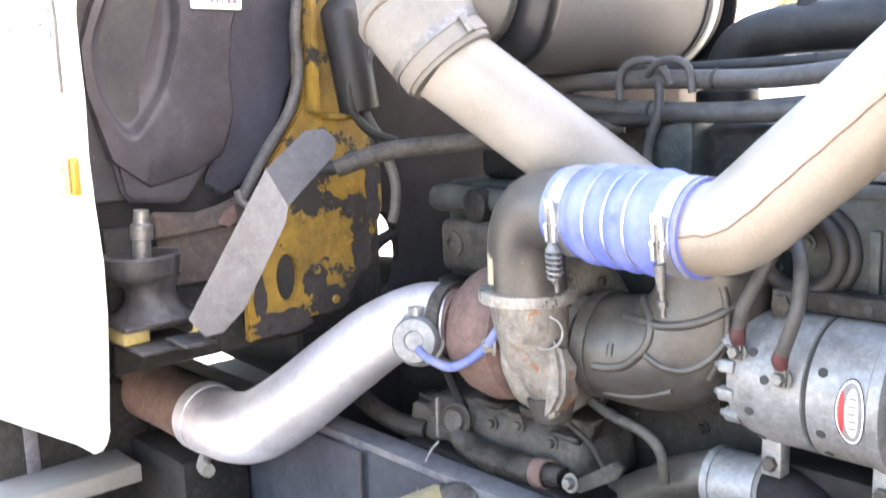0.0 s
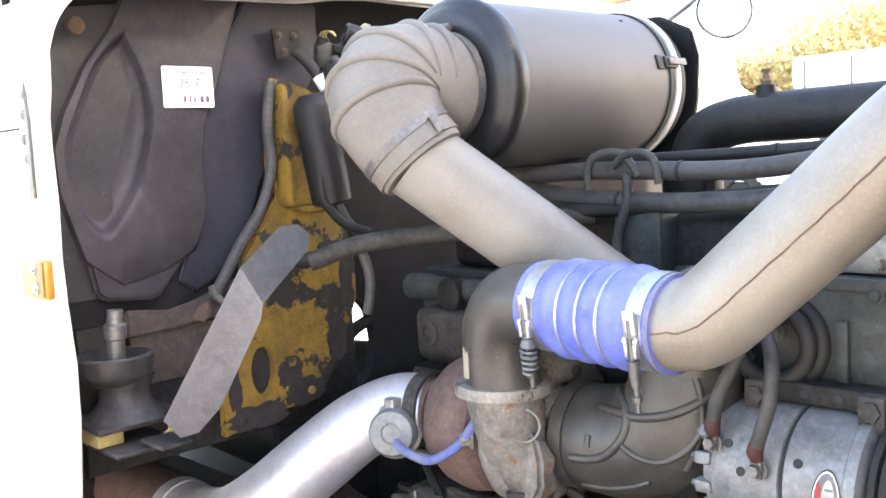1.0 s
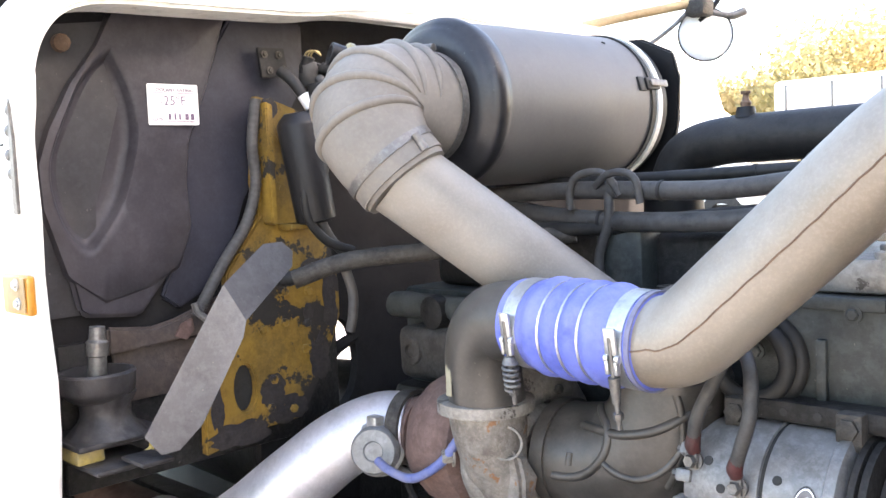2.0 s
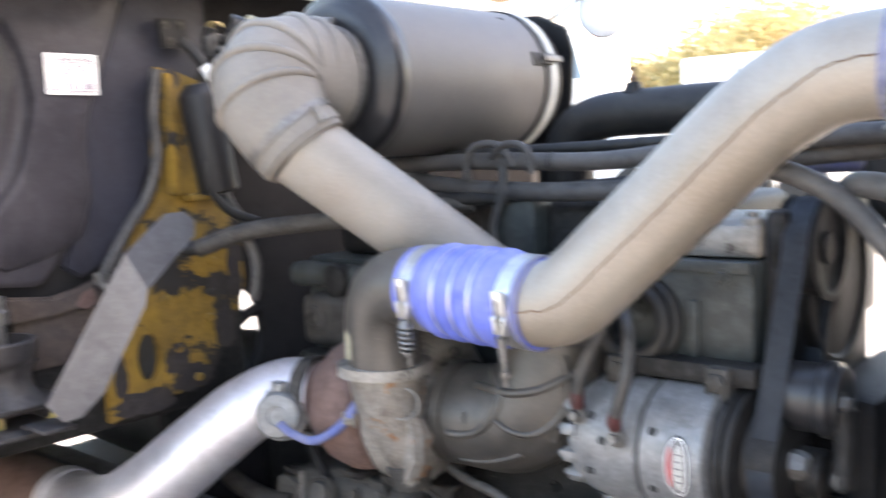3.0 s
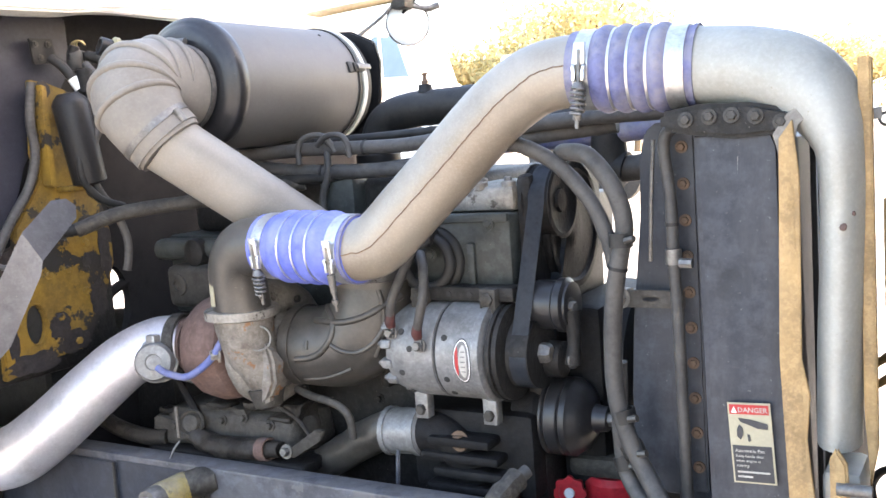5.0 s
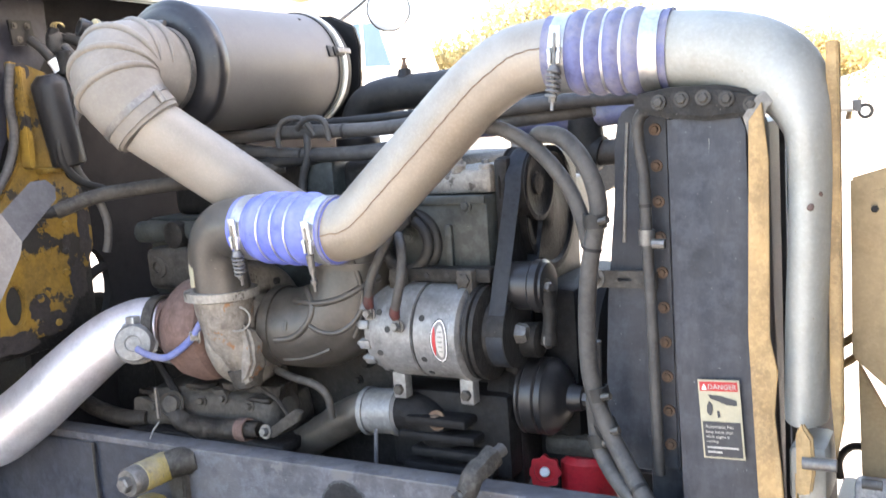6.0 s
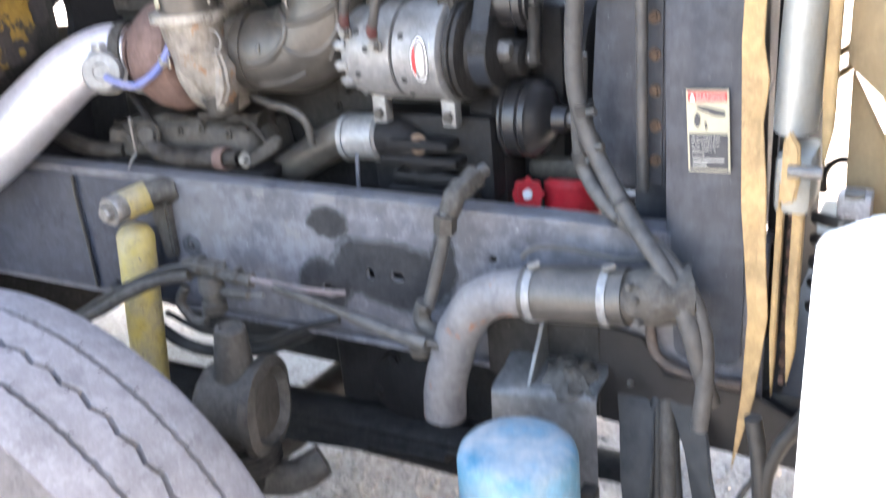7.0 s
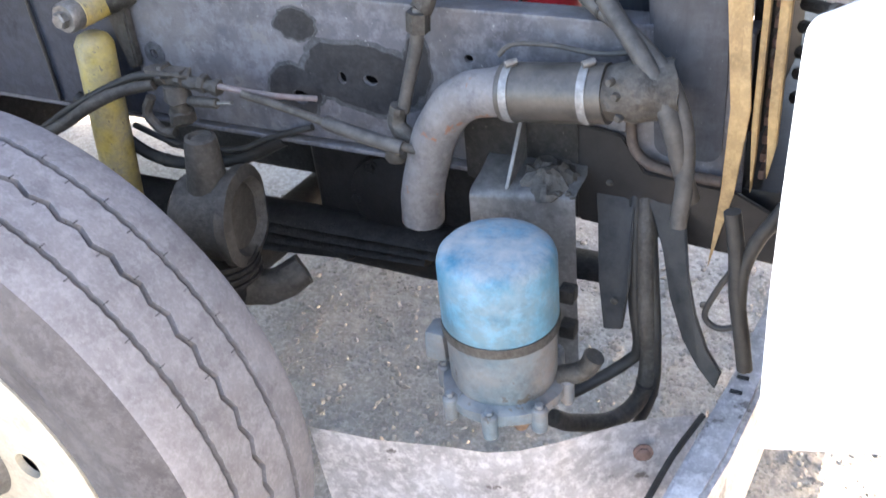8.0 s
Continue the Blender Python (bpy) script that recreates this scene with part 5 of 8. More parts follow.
    seg, sec = 40, 14
    _, u, w = frame_of(ax)
    u, w = Vector((0, -1, 0)), Vector((0, 0, 1))
    rings = []
    for k in range(seg + 1):
        q = 2 * math.pi * (k / seg) * 0.98
        r = 0.024 + 0.020 * (k / seg)
        d = math.cos(q + 2.9) * u + math.sin(q + 2.9) * w
        mid = c + d * (0.062 + r * 0.6)
        rings.append([bm.verts.new(mid + r * (math.cos(2 * math.pi * j / sec) * d + math.sin(2 * math.pi * j / sec) * ax)) for j in range(sec)])
    for a1, b1 in zip(rings, rings[1:]):
        for j in range(sec):
            bm.faces.new((a1[j], a1[(j + 1) % sec], b1[(j + 1) % sec], b1[j]))
    part("compressor_scroll", rough_up(bm, 0.002, 40), "castalu", tb, "pale stained aluminium scroll")
    part("compressor_back", lathe(c - ax * 0.03, ax, [(0, 0.085), (0.02, 0.09), (0.05, 0.082), (0.075, 0.06)], 36), "castalu", tb)
    # outlet neck, wide at the flange and narrow below
    neck = [(-0.645, 1.085, 1.315), (-0.642, 1.085, 1.27), (-0.632, 1.095, 1.22), (-0.615, 1.11, 1.165)]
    part("outlet_neck", rough_up(tube(neck, [0.055, 0.050, 0.042, 0.030], 24), 0.003, 40), "castrust", tb, "pale aluminium outlet with a rust stain")
    part("outlet_flange", lathe((-0.645, 1.082, 1.305), (0, 0, 1), [(0, 0.056), (0.003, 0.066), (0.018, 0.066), (0.021, 0.056)], 32), "castalu", tb)
    part("boss", bolt_bm((-0.69, 1.06, 1.24), (-0.6, -0.8, 0), 0.010, 0.016), "castalu", tb)
    part("foot", rough_up(lathe((-0.62, 1.10, 1.175), (0.1, 0, -1), [(0, 0.034), (0.02, 0.03), (0.035, 0.024), (0.04, 0.01)], 14), 0.006, 50), "casting", tb)
    part("scroll_edge", rough_up(plate([(-0.606, 1.262), (-0.588, 1.256), (-0.574, 1.225), (-0.577, 1.19), (-0.590, 1.158), (-0.612, 1.150), (-0.612, 1.20)], 0.03, axes((0, 1.10, 0), (1, 0, 0), (0, 0, 1)), 0.006), 0.006, 45), "castrust", tb, "grimy broken casting edge")
    part("key_ring", ring_bm((-0.598, 1.066, 1.272), (0.55, -0.8, 0.1), 0.020, 0.004, 0.003, 24), "steel", tb, "loose wire ring")
    for k in range(7):
        q = 2 * math.pi * k / 7
        p = c + ax * 0.045 + 0.088 * (math.cos(q) * u + math.sin(q) * w)
        part("bolt", bolt_bm(p, ax, 0.007, 0.008, False), "casting", tb)
    # waste gate actuator
    wg = thing("actuator", (-0.85, 1.06, 1.18), "round grey pressure actuator with a thin hose", "actuator")
    p = Vector((-0.868, 1.066, 1.213))
    d = Vector((0.55, -0.8, 0.12)).normalized()
    part("can", lathe(p - d * 0.05, d, [(0, 0.030), (0.006, 0.037), (0.02, 0.038), (0.022, 0.043), (0.028, 0.043), (0.030, 0.038), (0.046, 0.037), (0.052, 0.033), (0.053, 0.016), (0.050, 0.014)], 32), "alt", wg, "dusty grey pressed can")
    part("backing", lathe(p - d * 0.085 + Vector((0, 0, -0.012)), d, [(0, 0.026), (0.01, 0.034), (0.035, 0.034)], 28), "steel", wg)
    part("rod", cyl(p - d * 0.06 + Vector((0.02, 0, -0.03)), (-0.76, 1.13, 1.155), 0.006, seg=10), "steel", wg)
    solo("boost_hose", tube([(-0.842, 1.052, 1.207), (-0.812, 1.048, 1.199), (-0.762, 1.048, 1.197), (-0.706, 1.050, 1.229), (-0.672, 1.058, 1.272)], 0.0068, 10), "bluewire", "thin blue hose from the actuator to the turbocharger", "hose")


def band_clamp(c, d, r, w, name, label, side=Vector((0, -1, 0)), spring=True):
    """Spring-loaded T-bolt band clamp; side: where its bolt stands."""
    d = Vector(d).normalized()
    side = (side - d * side.dot(d)).normalized()
    cl = thing(name, Vector(c) - Vector((0, 0, r)), label, "hose clamp", "hose clamps")
    part("band", ring_bm(c, d, r, w, 0.0018, 36), "silver", cl)
    t = d.cross(side).normalized()
    if t.z > 0:
        t = -t
    p = Vector(c) + side * (r + 0.004)
    fold = part("bridge", box((-0.034, -w * 0.36, -0.002), (-0.004, w * 0.36, 0.0015), 0.001, axes(p + t * 0.004, t, d)), "silver", cl, "folded bright lug plate")
    for k in (-1, 1):
        part("loop", cyl(p + t * 0.004 + d * (k * w * 0.20) - side * 0.001, p + t * 0.004 + d * (k * w * 0.46) - side * 0.001, 0.0052, seg=12, edge=0.001), "silver", fold)
        part("lug", box((0.006, -w * 0.12 + k * w * 0.28, -0.003), (0.022, w * 0.12 + k * w * 0.28, 0.004), 0.0015, axes(p, t, d)), "silver", cl)
    part("t_bolt", cyl(p - t * 0.02, p + t * 0.085, 0.003, seg=8), "steel", cl)
    if spring:
        part("spring_cup", cyl(p + t * 0.024, p + t * 0.032, 0.006, 0.010, seg=14), "steel", cl)
        bm = tube([p + t * (0.032 + 0.00084 * k) + 0.0090 * (math.cos(k * 0.785) * side + math.sin(k * 0.785) * d) for k in range(42)], 0.0022, 6, 2)
        part("spring", bm, "steel", cl)
    else:
        part("sleeve", cyl(p + t * 0.025, p + t * 0.055, 0.007, 0.005, seg=10), "steel", cl)
    part("nut", bolt_bm(p + t * 0.066, t, 0.006, 0.008, False), "steel", cl)
    return cl


def hump_hose(p0, p1, r, mat, label, humps=4):
    p0, p1 = Vector(p0), Vector(p1)
    d = p1 - p0
    ln = d.length
    hs = thing("hump_hose", (p0 + p1) / 2 - Vector((0, 0, r)), label, "hose", "charge air hoses")
    prof = [(0, r - 0.003), (0.001, r)]
    a0, a1 = 0.21 * ln, 0.80 * ln
    for k in range(humps * 8 + 1):
        s = k / (humps * 8)
        prof.append((a0 + (a1 - a0) * s, r + 0.0015 + 0.0055 * abs(math.sin(math.pi * humps * s))))
    prof += [(ln - 0.001, r), (ln, r - 0.003)]
    part("sleeve", lathe(p0, d, prof, 40), mat, hs)
    part("end_lip", ring_bm(p1 - d.normalized() * 0.003, d, r, 0.006, 0.0022, 40), "blue_dusty", hs)
    for k in range(1, humps):
        part("ring", ring_bm(p0 + d.normalized() * (a0 + (a1 - a0) * k / humps), d, r + 0.0005, 0.0035, 0.0028, 40), "silver", hs)
    return hs


def build_air_system():
    # air cleaner
    ac = thing("air_cleaner", (-0.765, 1.35, 1.60), "grey-brown cylindrical air cleaner lying across the firewall", "air cleaner")
    p0, p1 = Vector((-0.772, 1.125, 1.728)), Vector((-0.772, 1.548, 1.728))
    d = (p1 - p0).normalized()
    ln = (p1 - p0).length
    part("body", lathe(p0 + d * 0.036, d, [(0, 0.113), (0.004, 0.1205), (0.02, 0.121), (ln - 0.046, 0.1225)], 64), "canister", ac)
    part("end_ring", lathe(p0, d, [(0.0, 0.075), (0.0, 0.096), (0.004, 0.108), (0.007, 0.110), (0.010, 0.116), (0.016, 0.1235), (0.022, 0.1255), (0.031, 0.1255), (0.038, 0.124), (0.042, 0.1215), (0.05, 0.120)], 64, False), "pulley_black", ac, "glossy black rounded end cap")
    part("end_face", lathe(p0 + d * 0.004, d, [(0, 0.08), (0.004, 0.112)], 48), "canister_dark", ac)
    part("far_band", ring_bm(p0 + d * (ln - 0.012), d, 0.1225, 0.012, 0.004, 64), "white_edge", ac, "pale retaining band")
    part("far_rim", ring_bm(p0 + d * (ln - 0.03), d, 0.1215, 0.008, 0.004, 64), "rubber", ac)
    part("end_cover", lathe(p0 + d * (ln - 0.006), d, [(0, 0.1215), (0.02, 0.1215), (0.03, 0.10)], 48), "black", ac)
    part("end_bracket", plate([(-0.80, 1.60), (-0.694, 1.606), (-0.662, 1.632), (-0.648, 1.70), (-0.643, 1.772), (-0.656, 1.817), (-0.715, 1.845), (-0.80, 1.85)], 0.012, axes((0, 1.60, 0), (1, 0, 0), (0, 0, 1)), 0.003), "black", ac, "black mounting plate behind the can")
    q = Vector((0.76, -0.0, 0.20)).normalized()
    lp = p0 + d * (ln - 0.036) + q * 0.1225
    ml = axes(lp, d, q.cross(d))
    part("latch", box((-0.012, -0.010, -0.002), (0.024, 0.010, 0.006), 0.002, ml), "black", ac)
    part("latch_bar", box((-0.004, -0.006, 0.006), (0.044, 0.006, 0.010), 0.002, ml), "steel", ac)
    part("latch_pad", box((-0.030, -0.012, -0.003), (-0.012, 0.012, 0.003), 0.002, ml), "black", ac)
    for s in (-0.008, 0.008):
        part("mark", lathe(p0 + d * (ln - 0.09) + Vector((0.062 + s, 0, 0.1005)), (0.55, 0, 0.85), [(0, 0.004), (0.0015, 0.003)], 10), "groove", ac)
    # rubber elbow
    el = thing("intake_elbow", (-0.76, 1.03, 1.63), "dusty grey ribbed rubber intake elbow on the air cleaner", "intake elbow")
    pts = [(-0.765, 1.13, 1.722), (-0.775, 1.082, 1.729), (-0.780, 1.038, 1.728), (-0.768, 1.008, 1.700), (-0.742, 1.005, 1.660), (-0.712, 1.020, 1.618)]
    part("elbow", tube(pts, [0.078, 0.080, 0.081, 0.078, 0.070, 0.063], 36, 8), "rubber_grey", el)
    line = spline(pts, 8)
    for k, rr in ((7, 0.0795), (12, 0.081), (17, 0.0815), (22, 0.079), (27, 0.0745)):
        dd = (line[k + 1] - line[k - 1]).normalized()
        out = Vector((-0.25, -0.55, 0.8))
        out = (out - dd * out.dot(dd)).normalized()
        side = dd.cross(out)
        bow = [line[k] + rr * (math.cos(radians(q)) * out + math.sin(radians(q)) * side) for q in range(-100, 101, 20)]
        part("rib", tube(bow, [0.0015, 0.005, 0.0062, 0.007, 0.007, 0.007, 0.007, 0.007, 0.0062, 0.005, 0.0015], 10, 4), "rubber_grey", el)
    part("spine_rib", tube([(-0.80, 0.955, 1.70), (-0.79, 0.953, 1.675), (-0.775, 0.957, 1.65)], 0.006, 8), "rubber_grey", el)
    dd = (line[-1] - line[-4]).normalized()
    part("cuff", ring_bm(line[-4], dd, 0.060, 0.026, 0.007, 40), "rubber_grey", el)
    cl = thing("band_clamp", line[-3], "steel band clamp with screw on the intake elbow", "hose clamp", "hose clamps")
    part("band", ring_bm(line[-6], dd, 0.067, 0.012, 0.002, 40), "steel", cl)
    part("screw", cyl(line[-6] + Vector((0.062, -0.012, 0.036)), line[-6] + Vector((0.072, -0.005, 0.015)), 0.006, seg=10), "steel", cl)
    cl2 = thing("band_clamp", (-0.765, 1.11, 1.80), "steel worm clamp on the air cleaner collar", "hose clamp", "hose clamps")
    part("band", ring_bm((-0.765, 1.112, 1.7225), (0, 1, 0), 0.0785, 0.012, 0.002, 40), "steel", cl2)
    part("screw", cyl((-0.78, 1.112, 1.808), (-0.745, 1.112, 1.806), 0.006, seg=10), "steel", cl2)
    sn = thing("restriction_gauge", (-0.85, 1.05, 1.76), "small brass and steel restriction sensor", "sensor")
    part("stem", lathe((-0.845, 1.090, 1.786), (-0.35, -0.85, 0.30), [(0, 0.019), (0.035, 0.018), (0.040, 0.014)], 20), "green_zinc", sn, "greenish plated sleeve")
    part("nut", lathe((-0.859, 1.056, 1.798), (-0.35, -0.85, 0.30), [(0, 0.022), (0.004, 0.024), (0.010, 0.024), (0.013, 0.020)], 20), "brass", sn, "brass collar")
    part("tip", lathe((-0.864, 1.044, 1.802), (-0.35, -0.85, 0.30), [(0, 0.017), (0.020, 0.017), (0.021, 0.013), (0.012, 0.012)], 20), "black", sn)
    # intake pipe
    a0, b0 = Vector((-0.724, 1.016, 1.628)), Vector((-0.592, 1.170, 1.468))
    solo("intake_pipe", tube([a0, a0.lerp(b0, 0.35), a0.lerp(b0, 0.7), b0, (-0.545, 1.20, 1.425), (-0.49, 1.205, 1.40)], 0.0555, 40, 6), "pipe_grey", "long dusty grey intake pipe sloping to the turbocharger", "pipe")
    # inlet elbow at the turbo
    ie = thing("turbo_inlet_elbow", (-0.48, 1.17, 1.17), "dust-covered ribbed rubber elbow on the turbocharger inlet", "intake elbow")
    pts = [(-0.60, 1.175, 1.238), (-0.545, 1.18, 1.236), (-0.485, 1.185, 1.245), (-0.440, 1.19, 1.285), (-0.425, 1.195, 1.345), (-0.430, 1.20, 1.40), (-0.46, 1.20, 1.44)]
    part("elbow", tube(pts, [0.070, 0.074, 0.078, 0.078, 0.074, 0.068, 0.062], 36, 8), "rubber_dark", ie)
    line = spline(pts, 8)
    girth = spline([(r, 0, 0) for r in (0.070, 0.074, 0.078, 0.078, 0.074, 0.068, 0.062)], 8)

    def rib(pts, r=0.0050):
        on = []
        for p in spline(pts, 3):
            i = min(range(len(line)), key=lambda j: (line[j] - p).length)
            on.append(line[i] + (p - line[i]).normalized() * (girth[i].x - 0.0012))
        part("rib", tube(on, r, 10, 2), "rubber_dark", ie)
    rib([(-0.515, 1.150, 1.325), (-0.488, 1.124, 1.312), (-0.471, 1.118, 1.298), (-0.471, 1.111, 1.272), (-0.492, 1.108, 1.245), (-0.520, 1.107, 1.231), (-0.553, 1.108, 1.227)], 0.0062)
    rib([(-0.520, 1.131, 1.296), (-0.454, 1.114, 1.296), (-0.407, 1.120, 1.306), (-0.377, 1.140, 1.323), (-0.362, 1.170, 1.335)], 0.0062)
    rib([(-0.473, 1.109, 1.257), (-0.451, 1.112, 1.246), (-0.425, 1.122, 1.244), (-0.397, 1.131, 1.259), (-0.379, 1.141, 1.285)])
    rib([(-0.389, 1.134, 1.367), (-0.379, 1.137, 1.337), (-0.377, 1.140, 1.300), (-0.385, 1.140, 1.263), (-0.405, 1.145, 1.235)])
    rib([(-0.527, 1.108, 1.262), (-0.527, 1.107, 1.246)])
    rib([(-0.440, 1.116, 1.205), (-0.47, 1.115, 1.195), (-0.51, 1.118, 1.185), (-0.55, 1.122, 1.182)], 0.004)
    part("collar", ring_bm((-0.583, 1.176, 1.2375), (1, 0.06, 0.02), 0.071, 0.020, 0.004, 40), "rubber_dark", ie)
    part("clamp", ring_bm((-0.425, 1.193, 1.36), (0.05, 0.0, 1), 0.0735, 0.012, 0.0035, 40), "rubber_dark", ie)
    # compressor discharge elbow
    de = thing("discharge_elbow", (-0.645, 1.075, 1.32), "dark cast discharge elbow with a pale sticker", "elbow")
    part("elbow", tube([(-0.635, 1.075, 1.322), (-0.635, 1.070, 1.365), (-0.625, 1.064, 1.405), (-0.602, 1.061, 1.430), (-0.565, 1.059, 1.438), (-0.52, 1.056, 1.4378)], 0.0515, 36, 8), "smoothcast", de)
    part("sticker", plate([(0, 0), (0.016, 0.002), (0.015, 0.044), (0.001, 0.042)], 0.0012, axes((-0.6612, 1.0256, 1.335), (0.93, -0.36, 0), (0, 0, 1)), 0), "label_cream", de)
    # lower charge hose and pipe
    hump_hose((-0.548, 1.058, 1.4385), (-0.346, 1.046, 1.4330), 0.0545, "blue", "blue silicone hump hose with steel rings over the turbocharger")
    band_clamp((-0.524, 1.0565, 1.4378), (1, -0.066, -0.02), 0.0548, 0.022, "spring_clamp", "steel spring T-bolt clamp on the blue hose", Vector((0.2, -1, -0.15)))
    band_clamp((-0.366, 1.0475, 1.4335), (1, -0.066, -0.02), 0.0548, 0.022, "spring_clamp", "steel T-bolt clamp on the blue hose", Vector((0.2, -1, -0.15)), False)
    pipe = [(-0.42, 1.049, 1.434), (-0.375, 1.046, 1.433), (-0.340, 1.045, 1.434), (-0.306, 1.045, 1.446), (-0.247, 1.050, 1.498), (-0.186, 1.060, 1.555), (-0.135, 1.068, 1.604), (-0.094, 1.075, 1.640), (-0.047, 1.080, 1.668), (-0.012, 1.083, 1.677), (0.03, 1.086, 1.679), (0.075, 1.089, 1.677)]
    hp = thing("charge_pipe", (-0.2, 1.06, 1.40), "dusty bent steel charge air pipe with a rusty weld seam", "pipe")
    part("pipe", tube(pipe, 0.0505, 40, 8), "pipe_dusty_lit_top", hp)
    sl = spline(pipe[:-1], 8)
    seam = []
    for i, p in enumerate(sl):
        dd = (sl[min(i + 1, len(sl) - 1)] - sl[max(i - 1, 0)]).normalized()
        side = Vector((0.43, -0.89, 0.12 - 0.30 * max(0.0, 1 - i / 24)))
        side = (side - dd * side.dot(dd)).normalized()
        seam.append(p + 0.0505 * side + Vector((0, 0, 0.0006 * math.sin(i * 1.7))))
    part("weld_seam", tube(seam, 0.0011, 6, 1), "bolt", hp, "thin rusty weld seam")
    # upper charge hose and radiator pipe
    hump_hose((0.018, 1.085, 1.6795), (0.190, 1.096, 1.6695), 0.0535, "blue_dusty", "dusty blue hump hose with steel rings beside the radiator")
    band_clamp((0.042, 1.0865, 1.678), (1, 0.06, -0.055), 0.0538, 0.022, "spring_clamp", "steel spring T-bolt clamp on the dusty hose", Vector((0.0, -1, 0.1)))
    cl3 = thing("wide_band_clamp", (0.177, 1.06, 1.62), "wide shiny steel band clamp", "hose clamp", "hose clamps")
    part("band", ring_bm((0.166, 1.0945, 1.671), (1, 0.06, -0.055), 0.0538, 0.026, 0.002, 40), "silver", cl3)
    cp = thing("radiator_charge_pipe", (0.36, 1.08, 1.13), "pale cast charge air elbow and flat tank beside the radiator", "pipe")
    path = [(0.150, 1.094, 1.672), (0.184, 1.095, 1.670), (0.248, 1.090, 1.662), (0.300, 1.086, 1.646), (0.338, 1.082, 1.618), (0.360, 1.080, 1.575), (0.366, 1.080, 1.52), (0.364, 1.080, 1.42), (0.358, 1.080, 1.30), (0.354, 1.080, 1.18)]
    def flat(off, s):
        k = min(1.0, max(0.0, (s - 0.30) / 0.3))
        return (off.x * (1 - 0.42 * k), off.y * (1 + 0.15 * k), off.z)
    part("tank", tube(path, [0.0505, 0.0515, 0.0525, 0.0545, 0.056, 0.054, 0.051, 0.049, 0.048, 0.046], 36, 8, True, flat), "pipe_pale", cp)
    part("foot", box((0.338, 1.03, 1.075), (0.385, 1.12, 1.155), 0.01), "pipe_pale", cp)
    part("lever", plate([(0, 0), (0.018, 0.004), (0.022, 0.03), (0.020, 0.075), (0.008, 0.095), (0.0, 0.08)], 0.012, axes((0.352, 1.012, 1.10), (1, 0, 0), (0, 0, 1)), 0.003), "tan", cp)
    part("lever_bolt", cyl((0.36, 1.0, 1.145), (0.40, 1.0, 1.145), 0.008, seg=10), "steel", cp)
    for x, z, s in ((0.372, 1.462, 0.0045), (0.384, 1.478, 0.0025)):
        part("pit", rough_up(lathe((x, 1.017, z), (0.1, -1, 0), [(0, s), (0.002, s * 0.6)], 8), 0.002, 90), "rust", cp)
    # exhaust
    ex = thing("exhaust_pipe", (-1.2, 0.97, 0.95), "bright curved stainless exhaust pipe", "exhaust pipe")
    epts = [(-0.868, 1.150, 1.232), (-0.915, 1.128, 1.232), (-0.965, 1.085, 1.205), (-1.02, 1.035, 1.150), (-1.085, 0.985, 1.085), (-1.155, 0.955, 1.037), (-1.235, 0.945, 1.018), (-1.32, 0.945, 1.015)]
    part("bend", rough_up(tube(epts, [0.053, 0.054, 0.056, 0.058, 0.060, 0.061, 0.061, 0.061], 48, 14), 0.0012, 11), "chrome", ex)
    vb = thing("v_band_clamp", (-0.885, 1.14, 1.17), "rusty V-band clamp joining exhaust and turbocharger", "hose clamp", "hose clamps")
    dd = Vector((1, 0.25, 0.02))
    part("band", ring_bm((-0.872, 1.148, 1.232), dd, 0.052, 0.022, 0.007, 36), "casting", vb)
    part("t_bolt", cyl((-0.89, 1.085, 1.255), (-0.875, 1.082, 1.185), 0.006, seg=8), "silver", vb)
    part("lug", box((-0.895, 1.076, 1.225), (-0.872, 1.095, 1.262), 0.003), "silver", vb)
    part("lug", box((-0.893, 1.076, 1.185), (-0.87, 1.095, 1.205), 0.003), "silver", vb)
    tp = thing("tail_pipe", (-1.6, 0.95, 0.93), "brown rusty exhaust tail pipe running under the cab", "exhaust pipe")
    part("pipe", tube([(-1.30, 0.945, 1.015), (-1.5, 0.95, 1.012), (-2.0, 0.95, 1.005), (-2.8, 0.95, 1.0)], 0.0585, 32, 4), "rust", tp)
    part("joint", ring_bm((-1.315, 0.945, 1.015), (1, 0, 0), 0.061, 0.03, 0.003, 40), "chrome", tp, "bright steel joint ring")
    part("clamp_bolt", tube([(-1.30, 0.925, 0.948), (-1.27, 0.905, 0.945), (-1.24, 0.90, 0.947)], 0.012, 8), "silver", tp)


def build_alternator():
    al = thing("alternator", (-0.27, 1.20, 1.16), "dusty grey heavy alternator with black pulley", "alternator")
    y, z, r = 1.195, 1.242, 0.082
    part("rear_case", lathe((-0.372, y, z), (1, 0, 0), [(0, 0.055), (0.004, 0.072), (0.02, 0.077), (0.045, r), (0.100, r), (0.101, r - 0.003)], 48), "alt", al)
    part("joint", lathe((-0.272, y, z), (1, 0, 0), [(0, r - 0.003), (0.006, r - 0.003)], 48), "groove", al)
    part("front_case", lathe((-0.266, y, z), (1, 0, 0), [(0, r - 0.002), (0.001, r), (0.066, r), (0.068, r + 0.003), (0.080, r + 0.003), (0.083, r - 0.004), (0.086, 0.06)], 48), "alt", al)
    for k, q in enumerate((142, 166, 192, 218, 90, 30, 270, 330)):
        a2 = radians(q)
        m = Matrix.Translation((0, y + 0.072 * math.cos(a2), z + 0.072 * math.sin(a2))) @ Matrix.Rotation(a2, 4, "X")
        lg = part("lug", rough_up(box((-0.377, -0.007, -0.008), (-0.356, 0.008, 0.008), 0.003, m), 0.001, 60), "alt", al)
